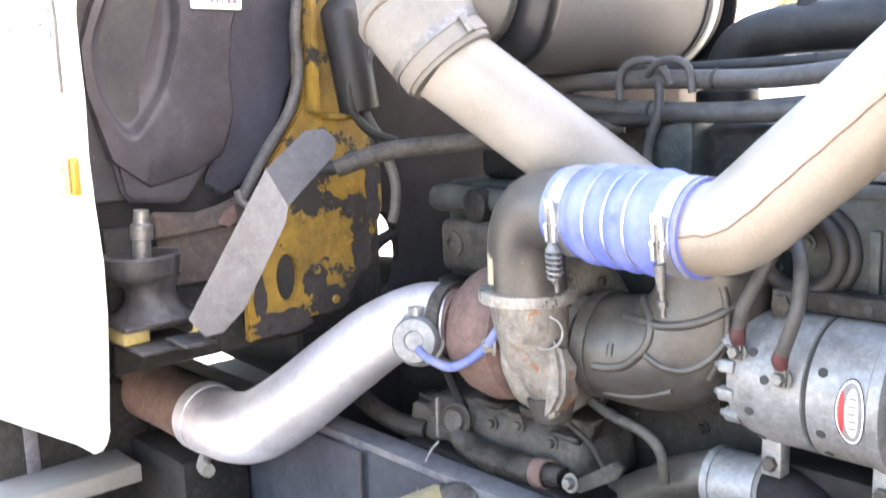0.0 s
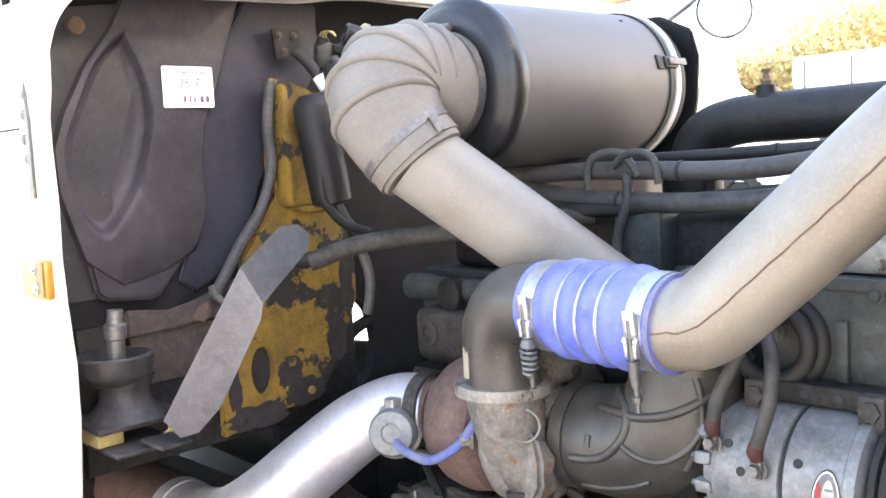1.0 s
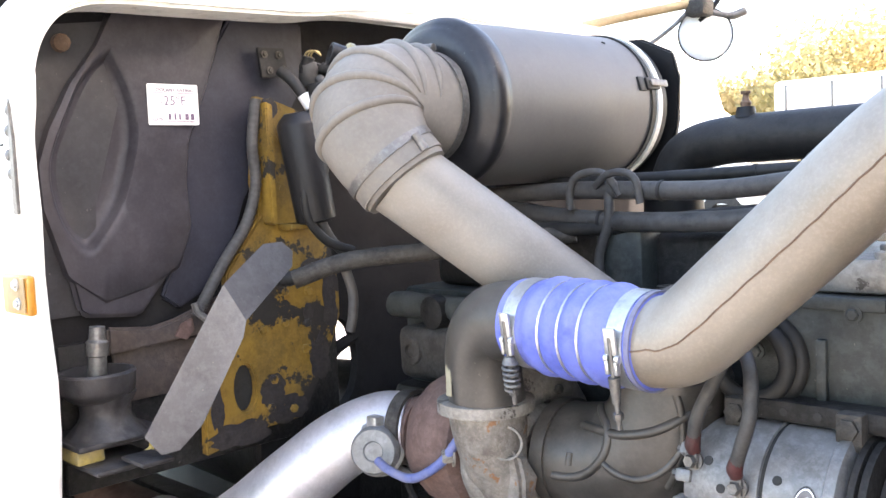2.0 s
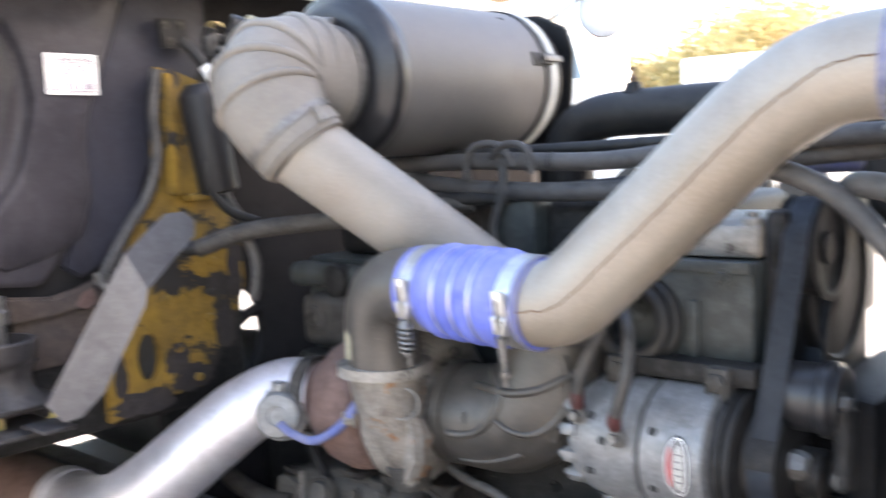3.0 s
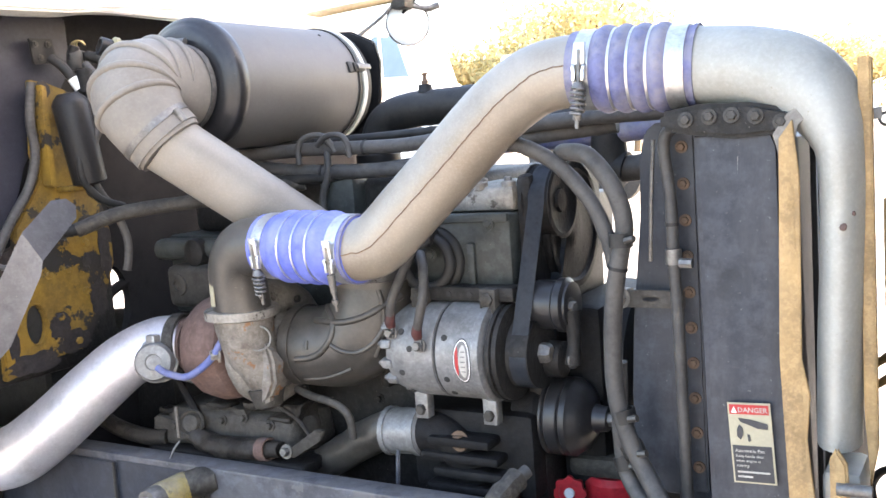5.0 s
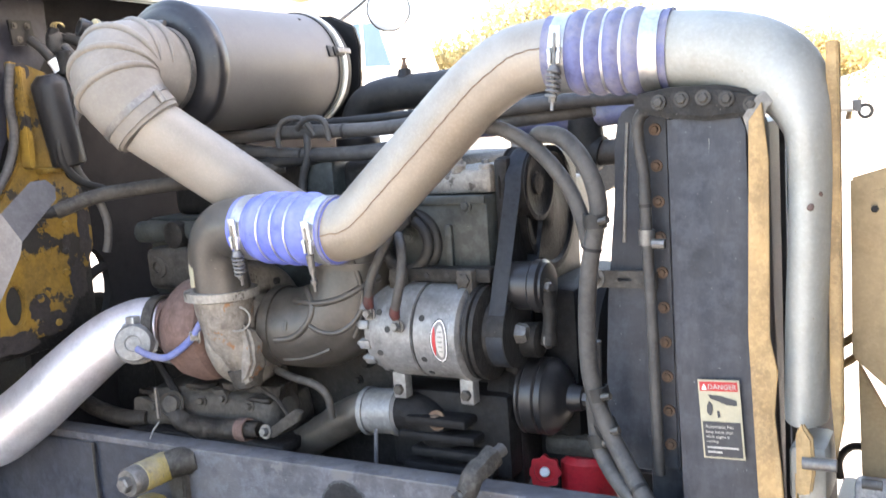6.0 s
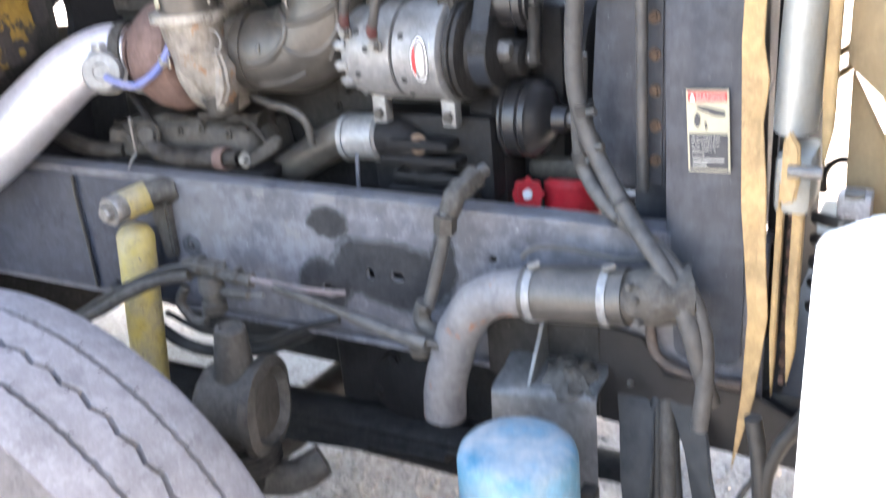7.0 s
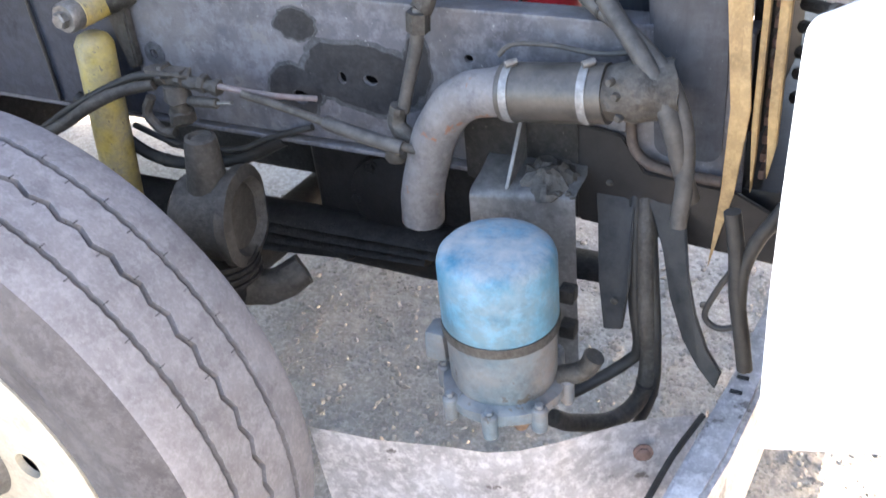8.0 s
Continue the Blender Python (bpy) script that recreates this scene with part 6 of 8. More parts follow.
        part("bolt", bolt_bm(m @ Vector((-0.377, 0, 0)), (-1, 0, 0), 0.0050, 0.006, False), "steel", lg)
    for x, q in ((-0.335, 200), (-0.335, 150), (-0.335, 235), (-0.25, 155), (-0.25, 205), (-0.25, 230), (-0.315, 170)):
        a2 = radians(q)
        d = Vector((0, math.cos(a2), math.sin(a2)))
        part("vent", lathe(Vector((x, y, z)) + d * (r - 0.0005), d, [(0, 0.0055), (0.0012, 0.0055)], 12), "groove", al)
    # oval label
    def on_case(du, dv, off):
        a2 = radians(181) - dv / r
        return (-0.216 + du, y + (r + off) * math.cos(a2), z + (r + off) * math.sin(a2))
    def oval(ru, rv, off, cu=0.0):
        b3 = bmesh.new()
        n = 28
        inner = b3.verts.new(on_case(cu, 0, off))
        rim = [b3.verts.new(on_case(cu + ru * math.cos(2 * math.pi * k / n), rv * math.sin(2 * math.pi * k / n), off)) for k in range(n)]
        mid = [b3.verts.new(on_case(cu + 0.5 * ru * math.cos(2 * math.pi * k / n), 0.5 * rv * math.sin(2 * math.pi * k / n), off)) for k in range(n)]
        for k in range(n):
            b3.faces.new((rim[k], rim[(k + 1) % n], mid[(k + 1) % n], mid[k]))
            b3.faces.new((mid[k], mid[(k + 1) % n], inner))
        return b3
    part("label_edge", oval(0.0165, 0.038, 0.0008), "label_black", al)
    part("label_line", oval(0.0150, 0.0355, 0.0011), "paper", al)
    part("label_ground", oval(0.0138, 0.0335, 0.0014), "label_grey", al, "oval red and white maker's label")
    part("label_patch", oval(0.0030, 0.024, 0.0018, -0.0088), "label_red", al)
    part("label_panel", oval(0.0075, 0.027, 0.0018, 0.0022), "label_old", al)
    for k in range(5):
        p = Vector(on_case(0.003, 0.016 - 0.008 * k, 0.0022))
        part("bar", box((-0.004, -0.0004, -0.0008), (0.0035, 0.0004, 0.0008), m=Matrix.Translation(p)), "label_grey", al)
    # mounting bar on top with bolts
    mb = thing("alternator_bracket", (-0.26, 1.2, 1.31), "dark steel alternator mounting bar with square nuts", "bracket")
    part("bar", box((-0.345, 1.180, 1.326), (-0.150, 1.220, 1.350), 0.003), "darkcast", mb)
    for x in (-0.31, -0.27, -0.23):
        part("hole", lathe((x, 1.1795, 1.338), (0, -1, 0), [(0, 0.005), (0.001, 0.005)], 10), "groove", mb)
    for x in (-0.322, -0.190):
        part("block", box((x - 0.015, 1.164, 1.308), (x + 0.015, 1.20, 1.350), 0.004), "casting", mb)
        part("nut", bolt_bm((x, 1.164, 1.333), (0, -1, 0.1), 0.012, 0.007, False), "casting", mb)
    for x in (-0.333, -0.200):
        part("foot", box((x - 0.013, 1.166, 1.120), (x + 0.013, 1.19, 1.172), 0.003), "alt", mb)
        part("foot_bolt", bolt_bm((x, 1.166, 1.137), (0, -1, 0), 0.0095, 0.008, False), "casting", mb)
    # terminals with red boots and cables
    for k, (x, yy, zz, path) in enumerate(((-0.354, 1.116, 1.288, [(-0.353, 1.120, 1.300), (-0.343, 1.115, 1.335), (-0.328, 1.120, 1.370), (-0.315, 1.145, 1.41), (-0.305, 1.18, 1.43)]),
                                          (-0.291, 1.102, 1.272, [(-0.289, 1.100, 1.288), (-0.276, 1.092, 1.318), (-0.266, 1.092, 1.352), (-0.272, 1.108, 1.392), (-0.295, 1.14, 1.41), (-0.32, 1.18, 1.40)]))):
        cb = thing("battery_cable", (x, yy, zz - 0.02), "thick black cable with a red boot and bare stud", "cable", "alternator cables")
        part("stud", bolt_bm((x, yy + 0.008, zz - 0.008), (0, -1, 0.1), 0.008, 0.014), "steel", cb)
        part("boot", tube([Vector(path[0]) + Vector((0, 0.004, -0.010)), path[0], Vector(path[0]).lerp(Vector(path[1]), 0.5)], [0.0075, 0.0092, 0.0075], 12), "redterm", cb, "grimy dark red terminal boot")
        part("cable", tube(path, 0.0080, 12), "hose", cb)
        part("lug", box((-0.007, -0.0025, -0.013), (0.007, 0.0025, 0.008), 0.002, Matrix.Translation((x, yy + 0.004, zz - 0.004))), "steel", cb, "bare tinned cable lug")
    # pulley, belt, tensioner
    pl = thing("alternator_pulley", (-0.16, y, 1.17), "black ribbed alternator pulley", "pulley")
    part("fan_disc", lathe((-0.178, y, z), (1, 0, 0), [(0, 0.072), (0.003, 0.081), (0.010, 0.081), (0.012, 0.072), (0.014, 0.080), (0.022, 0.080), (0.025, 0.06)], 44), "darkcast", pl)
    part("rim", lathe((-0.150, y, z), (1, 0, 0), [(0, 0.045), (0.0, 0.058), (0.004, 0.056), (0.034, 0.056), (0.038, 0.058), (0.038, 0.03)], 40), "darkcast", pl)
    part("nut", lathe((-0.112, y, z), (1, 0, 0), [(0, 0.018), (0.012, 0.017), (0.018, 0.012)], 6), "steel", pl)
    bl = bmesh.new()
    W2 = 0.0145
    top = (1.30, 1.480, 0.062)
    bot = (y, z, 0.0575)
    loop = []
    for k in range(13):
        a2 = radians(20 + 160 * k / 12)
        loop.append((top[0] + top[2] * math.cos(a2), top[1] + top[2] * math.sin(a2)))
    for k in range(13):
        a2 = radians(180 + 170 * k / 12)
        loop.append((bot[0] + bot[2] * math.cos(a2), bot[1] + bot[2] * math.sin(a2)))
    rows = []
    for k, (yy, zz) in enumerate(loop):
        lean = 0.0105 + 0.004 * (zz - 1.2) / 0.34
        rows.append([bl.verts.new((-0.140 + lean + s * W2, yy, zz)) for s in (-1, -0.5, 0, 0.5, 1)])
    for k in range(len(rows)):
        r0, r1 = rows[k], rows[(k + 1) % len(rows)]
        for j in range(4):
            bl.faces.new((r0[j], r0[j + 1], r1[j + 1], r1[j]))
    bmesh.ops.solidify(bl, geom=bl.faces[:], thickness=0.004)
    db = thing("drive_belt", (-0.127, 1.22, 1.17), "flat grey-blue drive belt, smooth back outwards", "belt")
    part("band", bl, "belt", db)
    tp = thing("idler_pulley", (-0.12, 1.30, 1.42), "dark upper idler pulley carrying the belt", "pulley")
    part("rim", lathe((-0.152, 1.30, 1.48), (1, 0, 0), [(0, 0.03), (0, 0.064), (0.003, 0.0605), (0.045, 0.0605), (0.048, 0.064), (0.049, 0.056), (0.044, 0.050), (0.042, 0.020), (0.046, 0.018), (0.047, 0.003)], 40), "near_black", tp)
    tn = thing("belt_tensioner", (-0.08, 1.22, 1.22), "grey cast belt tensioner with arm", "tensioner")
    part("body", lathe((-0.125, 1.215, 1.318), (1, 0, 0), [(0, 0.035), (0.004, 0.040), (0.04, 0.040), (0.044, 0.044), (0.056, 0.044), (0.060, 0.038), (0.064, 0.038), (0.066, 0.02)], 36), "pulley_black", tn)
    part("arm", tube([(-0.062, 1.205, 1.31), (-0.056, 1.20, 1.27), (-0.060, 1.20, 1.225)], [0.018, 0.011, 0.014], 14), "darkcast", tn)
    part("wheel", lathe((-0.125, 1.225, 1.225), (1, 0, 0), [(0, 0.026), (0.004, 0.030), (0.04, 0.030), (0.044, 0.02)], 28), "darkcast", tn)
    for z2 in (1.318, 1.232):
        part("bolt", bolt_bm((-0.06, 1.20, z2), (1, -0.2, 0), 0.010, 0.010), "steel", tn)
    fp = thing("fan_drive", (-0.09, 1.42, 1.36), "large dark fan drive pulley in front of the engine", "pulley")
    part("rim", lathe((-0.155, 1.38, 1.43), (1, 0, 0), [(0, 0.10), (0.0, 0.112), (0.006, 0.108), (0.034, 0.108), (0.038, 0.112), (0.039, 0.10), (0.034, 0.095), (0.033, 0.04), (0.036, 0.036), (0.037, 0.003)], 48), "near_black", fp)
    for k in range(11):
        a2 = radians(360 / 11 * k)
        m = Matrix.Translation((0.115, 1.49, 1.27)) @ Matrix.Rotation(a2, 4, "X")
        part("blade", box((-0.004, -0.05, 0.06), (0.004, 0.05, 0.29), 0.003, m @ Matrix.Rotation(radians(30), 4, "Z")), "black", fp)
    part("fan_hub", lathe((-0.072, 1.44, 1.18), (1, 0, 0), [(0, 0.05), (0.0, 0.12), (0.006, 0.125), (0.024, 0.125), (0.027, 0.116), (0.032, 0.116), (0.035, 0.125), (0.052, 0.125), (0.057, 0.11), (0.06, 0.05), (0.18, 0.045)], 44), "black", fp, "black grooved fan hub")
    wp = thing("water_pump_pulley", (-0.08, 1.26, 1.05), "black water pump pulley with pointed hub", "pulley")
    part("rim", lathe((-0.128, 1.26, 1.118), (1, 0, 0), [(0, 0.05), (0, 0.066), (0.004, 0.066), (0.007, 0.062), (0.010, 0.066), (0.030, 0.066), (0.033, 0.062), (0.036, 0.066), (0.046, 0.066), (0.050, 0.061), (0.062, 0.056), (0.072, 0.040), (0.078, 0.024), (0.10, 0.020), (0.10, 0.0)], 48, False), "pulley_black", wp)
    part("nut", cyl((-0.03, 1.26, 1.118), (-0.005, 1.26, 1.118), 0.012, seg=6), "steel", wp)


def build_engine_bay_lines():
    # horizontal lines over the engine
    runs = [
        ("coolant_line", [(-0.86, 1.30, 1.587), (-0.64, 1.30, 1.594), (-0.42, 1.30, 1.590), (-0.265, 1.31, 1.603), (-0.08, 1.32, 1.614), (0.08, 1.33, 1.615)], 0.0135, "hose", "long dusty black line over the engine"),
        ("coolant_line", [(-0.80, 1.30, 1.572), (-0.70, 1.30, 1.556), (-0.60, 1.30, 1.549), (-0.48, 1.30, 1.547), (-0.36, 1.31, 1.553), (-0.20, 1.33, 1.585), (-0.02, 1.35, 1.60)], 0.0145, "hose", "dusty grey hose over the engine"),
        ("coolant_line", [(-0.90, 1.36, 1.600), (-0.66, 1.36, 1.606), (-0.40, 1.38, 1.612), (-0.1, 1.40, 1.625)], 0.009, "rubber", "thin black line over the engine"),
        ("coolant_line", [(-0.85, 1.28, 1.545), (-0.70, 1.285, 1.537), (-0.58, 1.30, 1.540), (-0.46, 1.34, 1.552), (-0.34, 1.38, 1.56)], 0.011, "rubber", "dark hose behind the intake pipe"),
        ("silicone_hose", [(-0.33, 1.50, 1.580), (-0.18, 1.50, 1.582), (-0.05, 1.50, 1.588), (0.08, 1.50, 1.60)], 0.022, "blue_dusty", "dusty blue hose across the engine front"),
        ("coolant_line", [(-0.645, 1.283, 1.566), (-0.644, 1.282, 1.597), (-0.628, 1.282, 1.616), (-0.595, 1.285, 1.620), (-0.574, 1.286, 1.607), (-0.562, 1.29, 1.586)], 0.0060, "hose", "corrugated loop tied over the lines"),
        ("coolant_line", [(-0.600, 1.284, 1.600), (-0.576, 1.281, 1.616), (-0.547, 1.280, 1.618), (-0.529, 1.281, 1.606), (-0.524, 1.284, 1.574)], 0.0058, "hose", "corrugated loop tied over the lines"),
        ("coolant_line", [(-0.585, 1.295, 1.60), (-0.582, 1.29, 1.55), (-0.60, 1.29, 1.50), (-0.60, 1.29, 1.46)], 0.0075, "hose", "dark hose dropping to the engine"),
        ("fan_hose", [(-0.12, 1.10, 1.588), (-0.07, 1.10, 1.575), (-0.02, 1.10, 1.545), (0.025, 1.10, 1.492), (0.047, 1.10, 1.44), (0.055, 1.10, 1.40)], 0.0115, "hose", "dusty black hose bending down to the fan shroud"),
        ("radiator_hose", [(-0.04, 1.14, 1.555), (-0.015, 1.11, 1.566), (0.030, 1.09, 1.557), (0.066, 1.085, 1.510), (0.078, 1.085, 1.46), (0.070, 1.085, 1.42), (0.058, 1.085, 1.36), (0.052, 1.085, 1.29), (0.054, 1.083, 1.215), (0.070, 1.08, 1.155), (0.098, 1.07, 1.105), (0.150, 1.03, 1.05), (0.210, 0.985, 1.00), (0.248, 0.965, 0.94), (0.264, 0.968, 0.88), (0.272, 0.985, 0.83), (0.278, 0.995, 0.80)], 0.0132, "hose", "long dusty hose running down beside the radiator"),
        ("radiator_hose", [(0.054, 1.10, 1.26), (0.052, 1.10, 1.20), (0.052, 1.10, 1.15), (0.060, 1.095, 1.095), (0.105, 1.06, 1.055), (0.17, 1.02, 1.03), (0.235, 0.99, 0.985), (0.268, 0.975, 0.92), (0.274, 0.97, 0.84), (0.268, 0.97, 0.77)], 0.0125, "hose", "second dusty hose ending open below the radiator"),
        ("overflow_hose", [(0.195, 1.115, 1.588), (0.150, 1.115, 1.592), (0.130, 1.115, 1.57), (0.136, 1.115, 1.50), (0.137, 1.115, 1.41), (0.140, 1.115, 1.30), (0.141, 1.115, 1.18), (0.142, 1.115, 1.06)], 0.0085, "hose", "grey overflow hose along the shroud flange"),
    ]
    for nm, pts, r, mt2, lb in runs:
        hose_thing(nm, pts, r, mt2, lb, "engine bay hoses")
    hc = thing("hose_clip", (0.14, 1.10, 1.40), "rusty steel clip on the overflow hose", "clip")
    part("band", ring_bm((0.137, 1.115, 1.412), (0, 0, 1), 0.0088, 0.022, 0.003, 20), "steel", hc)
    part("screw", cyl((0.15, 1.098, 1.405), (0.168, 1.098, 1.405), 0.007, seg=8), "steel", hc)
    for p, d in (((0.064, 1.085, 1.185), (0.2, 0, -1)), ((0.075, 1.085, 1.135), (0.5, -0.2, -0.8)), ((0.058, 1.098, 1.11), (0.25, -0.1, -0.9)), ((0.072, 1.085, 1.44), (0, 0, 1))):
        hc2 = thing("hose_clip", p, "dark strap clip round the radiator hoses", "clip", "hose clips")
        part("band", ring_bm(p, d, 0.0140, 0.020, 0.003, 20), "rubber", hc2)
        part("stub", cyl(Vector(p) + Vector((0.012, -0.016, 0)), Vector(p) + Vector((0.026, -0.020, 0.004)), 0.005, seg=8), "rubber_dark", hc2)
    for k, (rr, yy) in enumerate(((0.052, 1.195), (0.043, 1.180))):
        loop = [(-0.315 + rr * math.cos(q / 10 * 2 * math.pi + 1.2), yy + 0.002 * q, 1.388 + rr * math.sin(q / 10 * 2 * math.pi + 1.2)) for q in range(12)]
        hose_thing("coiled_cable", loop, 0.010, "rubber", "coiled black cable behind the alternator", "engine bay hoses")
    # black coolant pipe with filler
    bp = thing("water_pipe", (-0.45, 1.48, 1.60), "black arched coolant pipe with a small brass valve", "pipe")
    part("pipe", tube([(-0.592, 1.48, 1.545), (-0.590, 1.48, 1.60), (-0.565, 1.48, 1.640), (-0.51, 1.48, 1.657), (-0.43, 1.48, 1.660), (-0.25, 1.48, 1.662), (0.02, 1.48, 1.665)], 0.036, 28, 8), "rubber", bp)
    part("valve_seat", lathe((-0.463, 1.475, 1.690), (0, 0, 1), [(0, 0.017), (0.005, 0.015), (0.016, 0.013)], 16), "black", bp)
    part("valve", lathe((-0.463, 1.475, 1.704), (0, 0, 1), [(0, 0.007), (0.008, 0.008), (0.012, 0.005), (0.02, 0.004), (0.021, 0.007), (0.025, 0.007)], 12), "bolt", bp)
    up = thing("upper_coolant_elbow", (-0.09, 1.5, 1.48), "black rubber coolant elbow on a grey cast pipe", "pipe")
    part("elbow", tube([(-0.093, 1.5, 1.66), (-0.094, 1.5, 1.60), (-0.092, 1.5, 1.545), (-0.085, 1.5, 1.522), (-0.062, 1.5, 1.516)], 0.033, 24), "rubber", up)
    part("pipe", tube([(-0.075, 1.5, 1.517), (-0.03, 1.5, 1.520), (0.03, 1.5, 1.530), (0.125, 1.5, 1.533)], 0.024, 22), "hose", up, "dusty grey cast pipe")
    part("flange", ring_bm((0.005, 1.5, 1.526), (1, 0, 0.1), 0.024, 0.014, 0.006, 24), "casting", up)
    # lower coolant pipe below the alternator
    lp = thing("lower_coolant_pipe", (-0.5, 1.22, 0.95), "dirty cast coolant pipe with a clamped sleeve below the alternator", "pipe")
    part("pipe", rough_up(tube([(-0.715, 1.21, 0.974), (-0.655, 1.205, 0.979), (-0.60, 1.20, 0.992), (-0.545, 1.20, 1.020), (-0.485, 1.20, 1.056), (-0.43, 1.20, 1.082), (-0.39, 1.20, 1.083)], [0.030, 0.030, 0.031, 0.033, 0.034, 0.035, 0.036], 24), 0.002, 40), "rubber_dark", lp)
    part("flange", rough_up(box((-0.745, 1.19, 0.945), (-0.695, 1.25, 1.0), 0.01), 0.003, 30), "casting", lp)
    part("left_sleeve", lathe((-0.70, 1.208, 0.976), (1, 0, 0.10), [(0, 0.034), (0.004, 0.038), (0.058, 0.038), (0.062, 0.034)], 28), "engine", lp, "blue-grey sleeve end")
    part("sleeve_band", ring_bm((-0.648, 1.207, 0.981), (1, 0, 0.10), 0.038, 0.010, 0.003), "steel", lp)
    part("sleeve_screw", bolt_bm((-0.648, 1.180, 1.012), (0, -0.5, 1), 0.007, 0.010), "steel", lp)
    part("sleeve", lathe((-0.428, 1.20, 1.080), (1, 0, 0.07), [(0, 0.036), (0.004, 0.041), (0.076, 0.041), (0.080, 0.036)], 32), "alt", lp, "pale grey sleeve")
    part("band", ring_bm((-0.420, 1.20, 1.0805), (1, 0, 0.07), 0.041, 0.010, 0.003), "alt", lp)
    part("band", ring_bm((-0.358, 1.20, 1.085), (1, 0, 0.07), 0.041, 0.010, 0.003), "alt", lp)
    part("outlet", tube([(-0.365, 1.20, 1.084), (-0.32, 1.20, 1.085), (-0.285, 1.205, 1.062), (-0.265, 1.22, 1.015), (-0.255, 1.23, 0.96)], 0.037, 24), "near_black", lp)
    part("tail_bolt", cyl((-0.385, 1.160, 1.060), (-0.391, 1.160, 0.992), 0.0038, seg=8), "frame", lp)
    # red valve and canister
    rc = thing("red_filter", (-0.07, 1.31, 0.87), "red canister with a red handwheel valve", "filter")
    part("can", lathe((-0.055, 1.335, 0.83), (0, 0, 1), [(0, 0.045), (0.004, 0.052), (0.158, 0.052), (0.168, 0.044)], 32), "red", rc)
    part("head", rough_up(box((-0.12, 1.29, 0.998), (-0.01, 1.40, 1.035), 0.012), 0.004, 30), "casting", rc)
    hw = bmesh.new()
    n = 48
    c, d = Vector((-0.112, 1.275, 0.976)), Vector((0.25, -1, 0.15)).normalized()
    _, u, w = frame_of(d)
    rr = [0.0275 + 0.0025 * math.cos(8 * 2 * math.pi * k / n) for k in range(n)]
    f0 = [hw.verts.new(c + rr[k] * (math.cos(2 * math.pi * k / n) * u + math.sin(2 * math.pi * k / n) * w)) for k in range(n)]
    f1 = [hw.verts.new(v.co + d * 0.012) for v in f0]
    g0 = [hw.verts.new(c + d * 0.012 + 0.018 * (math.cos(2 * math.pi * k / n) * u + math.sin(2 * math.pi * k / n) * w)) for k in range(n)]
    g1 = [hw.verts.new(v.co - d * 0.005) for v in g0]
    for k in range(n):
        j = (k + 1) % n
        hw.faces.new((f0[k], f0[j], f1[j], f1[k]))
        hw.faces.new((f1[k], f1[j], g0[j], g0[k]))
        hw.faces.new((g0[k], g0[j], g1[j], g1[k]))
    hw.faces.new(f0)
    hw.faces.new(g1)
    wheel = part("handwheel", hw, "red", rc, "red scalloped handwheel")
    part("hub", cyl(c, c + d * 0.014, 0.009, seg=16, edge=0.002), "paper", wheel)
    part("stem", cyl(c - d * 0.05, c, 0.011, seg=14), "casting", rc)
    solo("drain_hose", tube([(-0.30, 1.20, 0.985), (-0.22, 1.20, 0.965), (-0.16, 1.25, 0.955), (-0.1, 1.30, 0.955)], 0.014, 10), "hose", "grey hose behind the frame rail", "hose")


# ---- radiator, hood, front end ----
def build_radiator():
    rd = thing("radiator", (0.24, 1.48, 0.80), "dark blue-grey radiator with side tank and fan shroud", "radiator")
    tank = [(0.190, 1.585), (0.192, 1.20), (0.195, 1.05), (0.200, 0.90), (0.202, 0.862)] + arc(0.232, 0.855, 0.030, 190, 270, 5) + arc(0.283, 0.855, 0.030, 270, 360, 5) + [(0.313, 0.95), (0.308, 1.10), (0.302, 1.30), (0.300, 1.56), (0.292, 1.582)]
    part("side_tank", plate(tank, 0.12, axes((0, 1.165, 0), (1, 0, 0), (0, 0, 1)), 0.008), "radiator", rd, "dark dusty side tank with a pale streak")
    part("core", box((0.17, 1.17, 0.86), (0.25, 1.83, 1.56), 0.004), "grille", rd)
    part("far_tank", box((0.15, 1.83, 0.86), (0.25, 1.93, 1.56), 0.01), "radiator", rd)
    part("streak", tube([(0.246, 1.0460, 1.55), (0.243, 1.0462, 1.45), (0.244, 1.0462, 1.36), (0.241, 1.0465, 1.26)], 0.0035, 8, 8, True, lambda off, s: (off.x, off.y * 0.3, off.z)), "steel", rd, "pale dried streak")
    # shroud flange with its row of bolts
    fl = part("shroud_flange", plate([(0.118, 1.06), (0.166, 1.06), (0.166, 1.60), (0.150, 1.625), (0.118, 1.60)], 0.03, axes((0, 1.170, 0), (1, 0, 0), (0, 0, 1)), 0.003), "radiator", rd)
    for k in range(10):
        part("bolt", bolt_bm((0.1475 + 0.0007 * k, 1.139, 1.563 - 0.0515 * k), (0, -1, 0), 0.0058, 0.006), "bolt", fl)
    top = part("top_bracket", plate([(0.150, 1.588), (0.20, 1.578), (0.245, 1.572), (0.295, 1.575), (0.325, 1.59), (0.318, 1.605), (0.26, 1.617), (0.20, 1.619), (0.15, 1.612)], 0.13, axes((0, 1.165, 0), (1, 0, 0), (0, 0, 1)), 0.006), "darkcast", rd, "black top bracket with rusty bolts")
    for x, z in ((0.185, 1.600), (0.215, 1.602), (0.243, 1.602), (0.272, 1.599), (0.302, 1.590)):
        part("bolt", bolt_bm((x, 1.034, z), (0, -1, 0.1), 0.0068, 0.006), "casting", top)
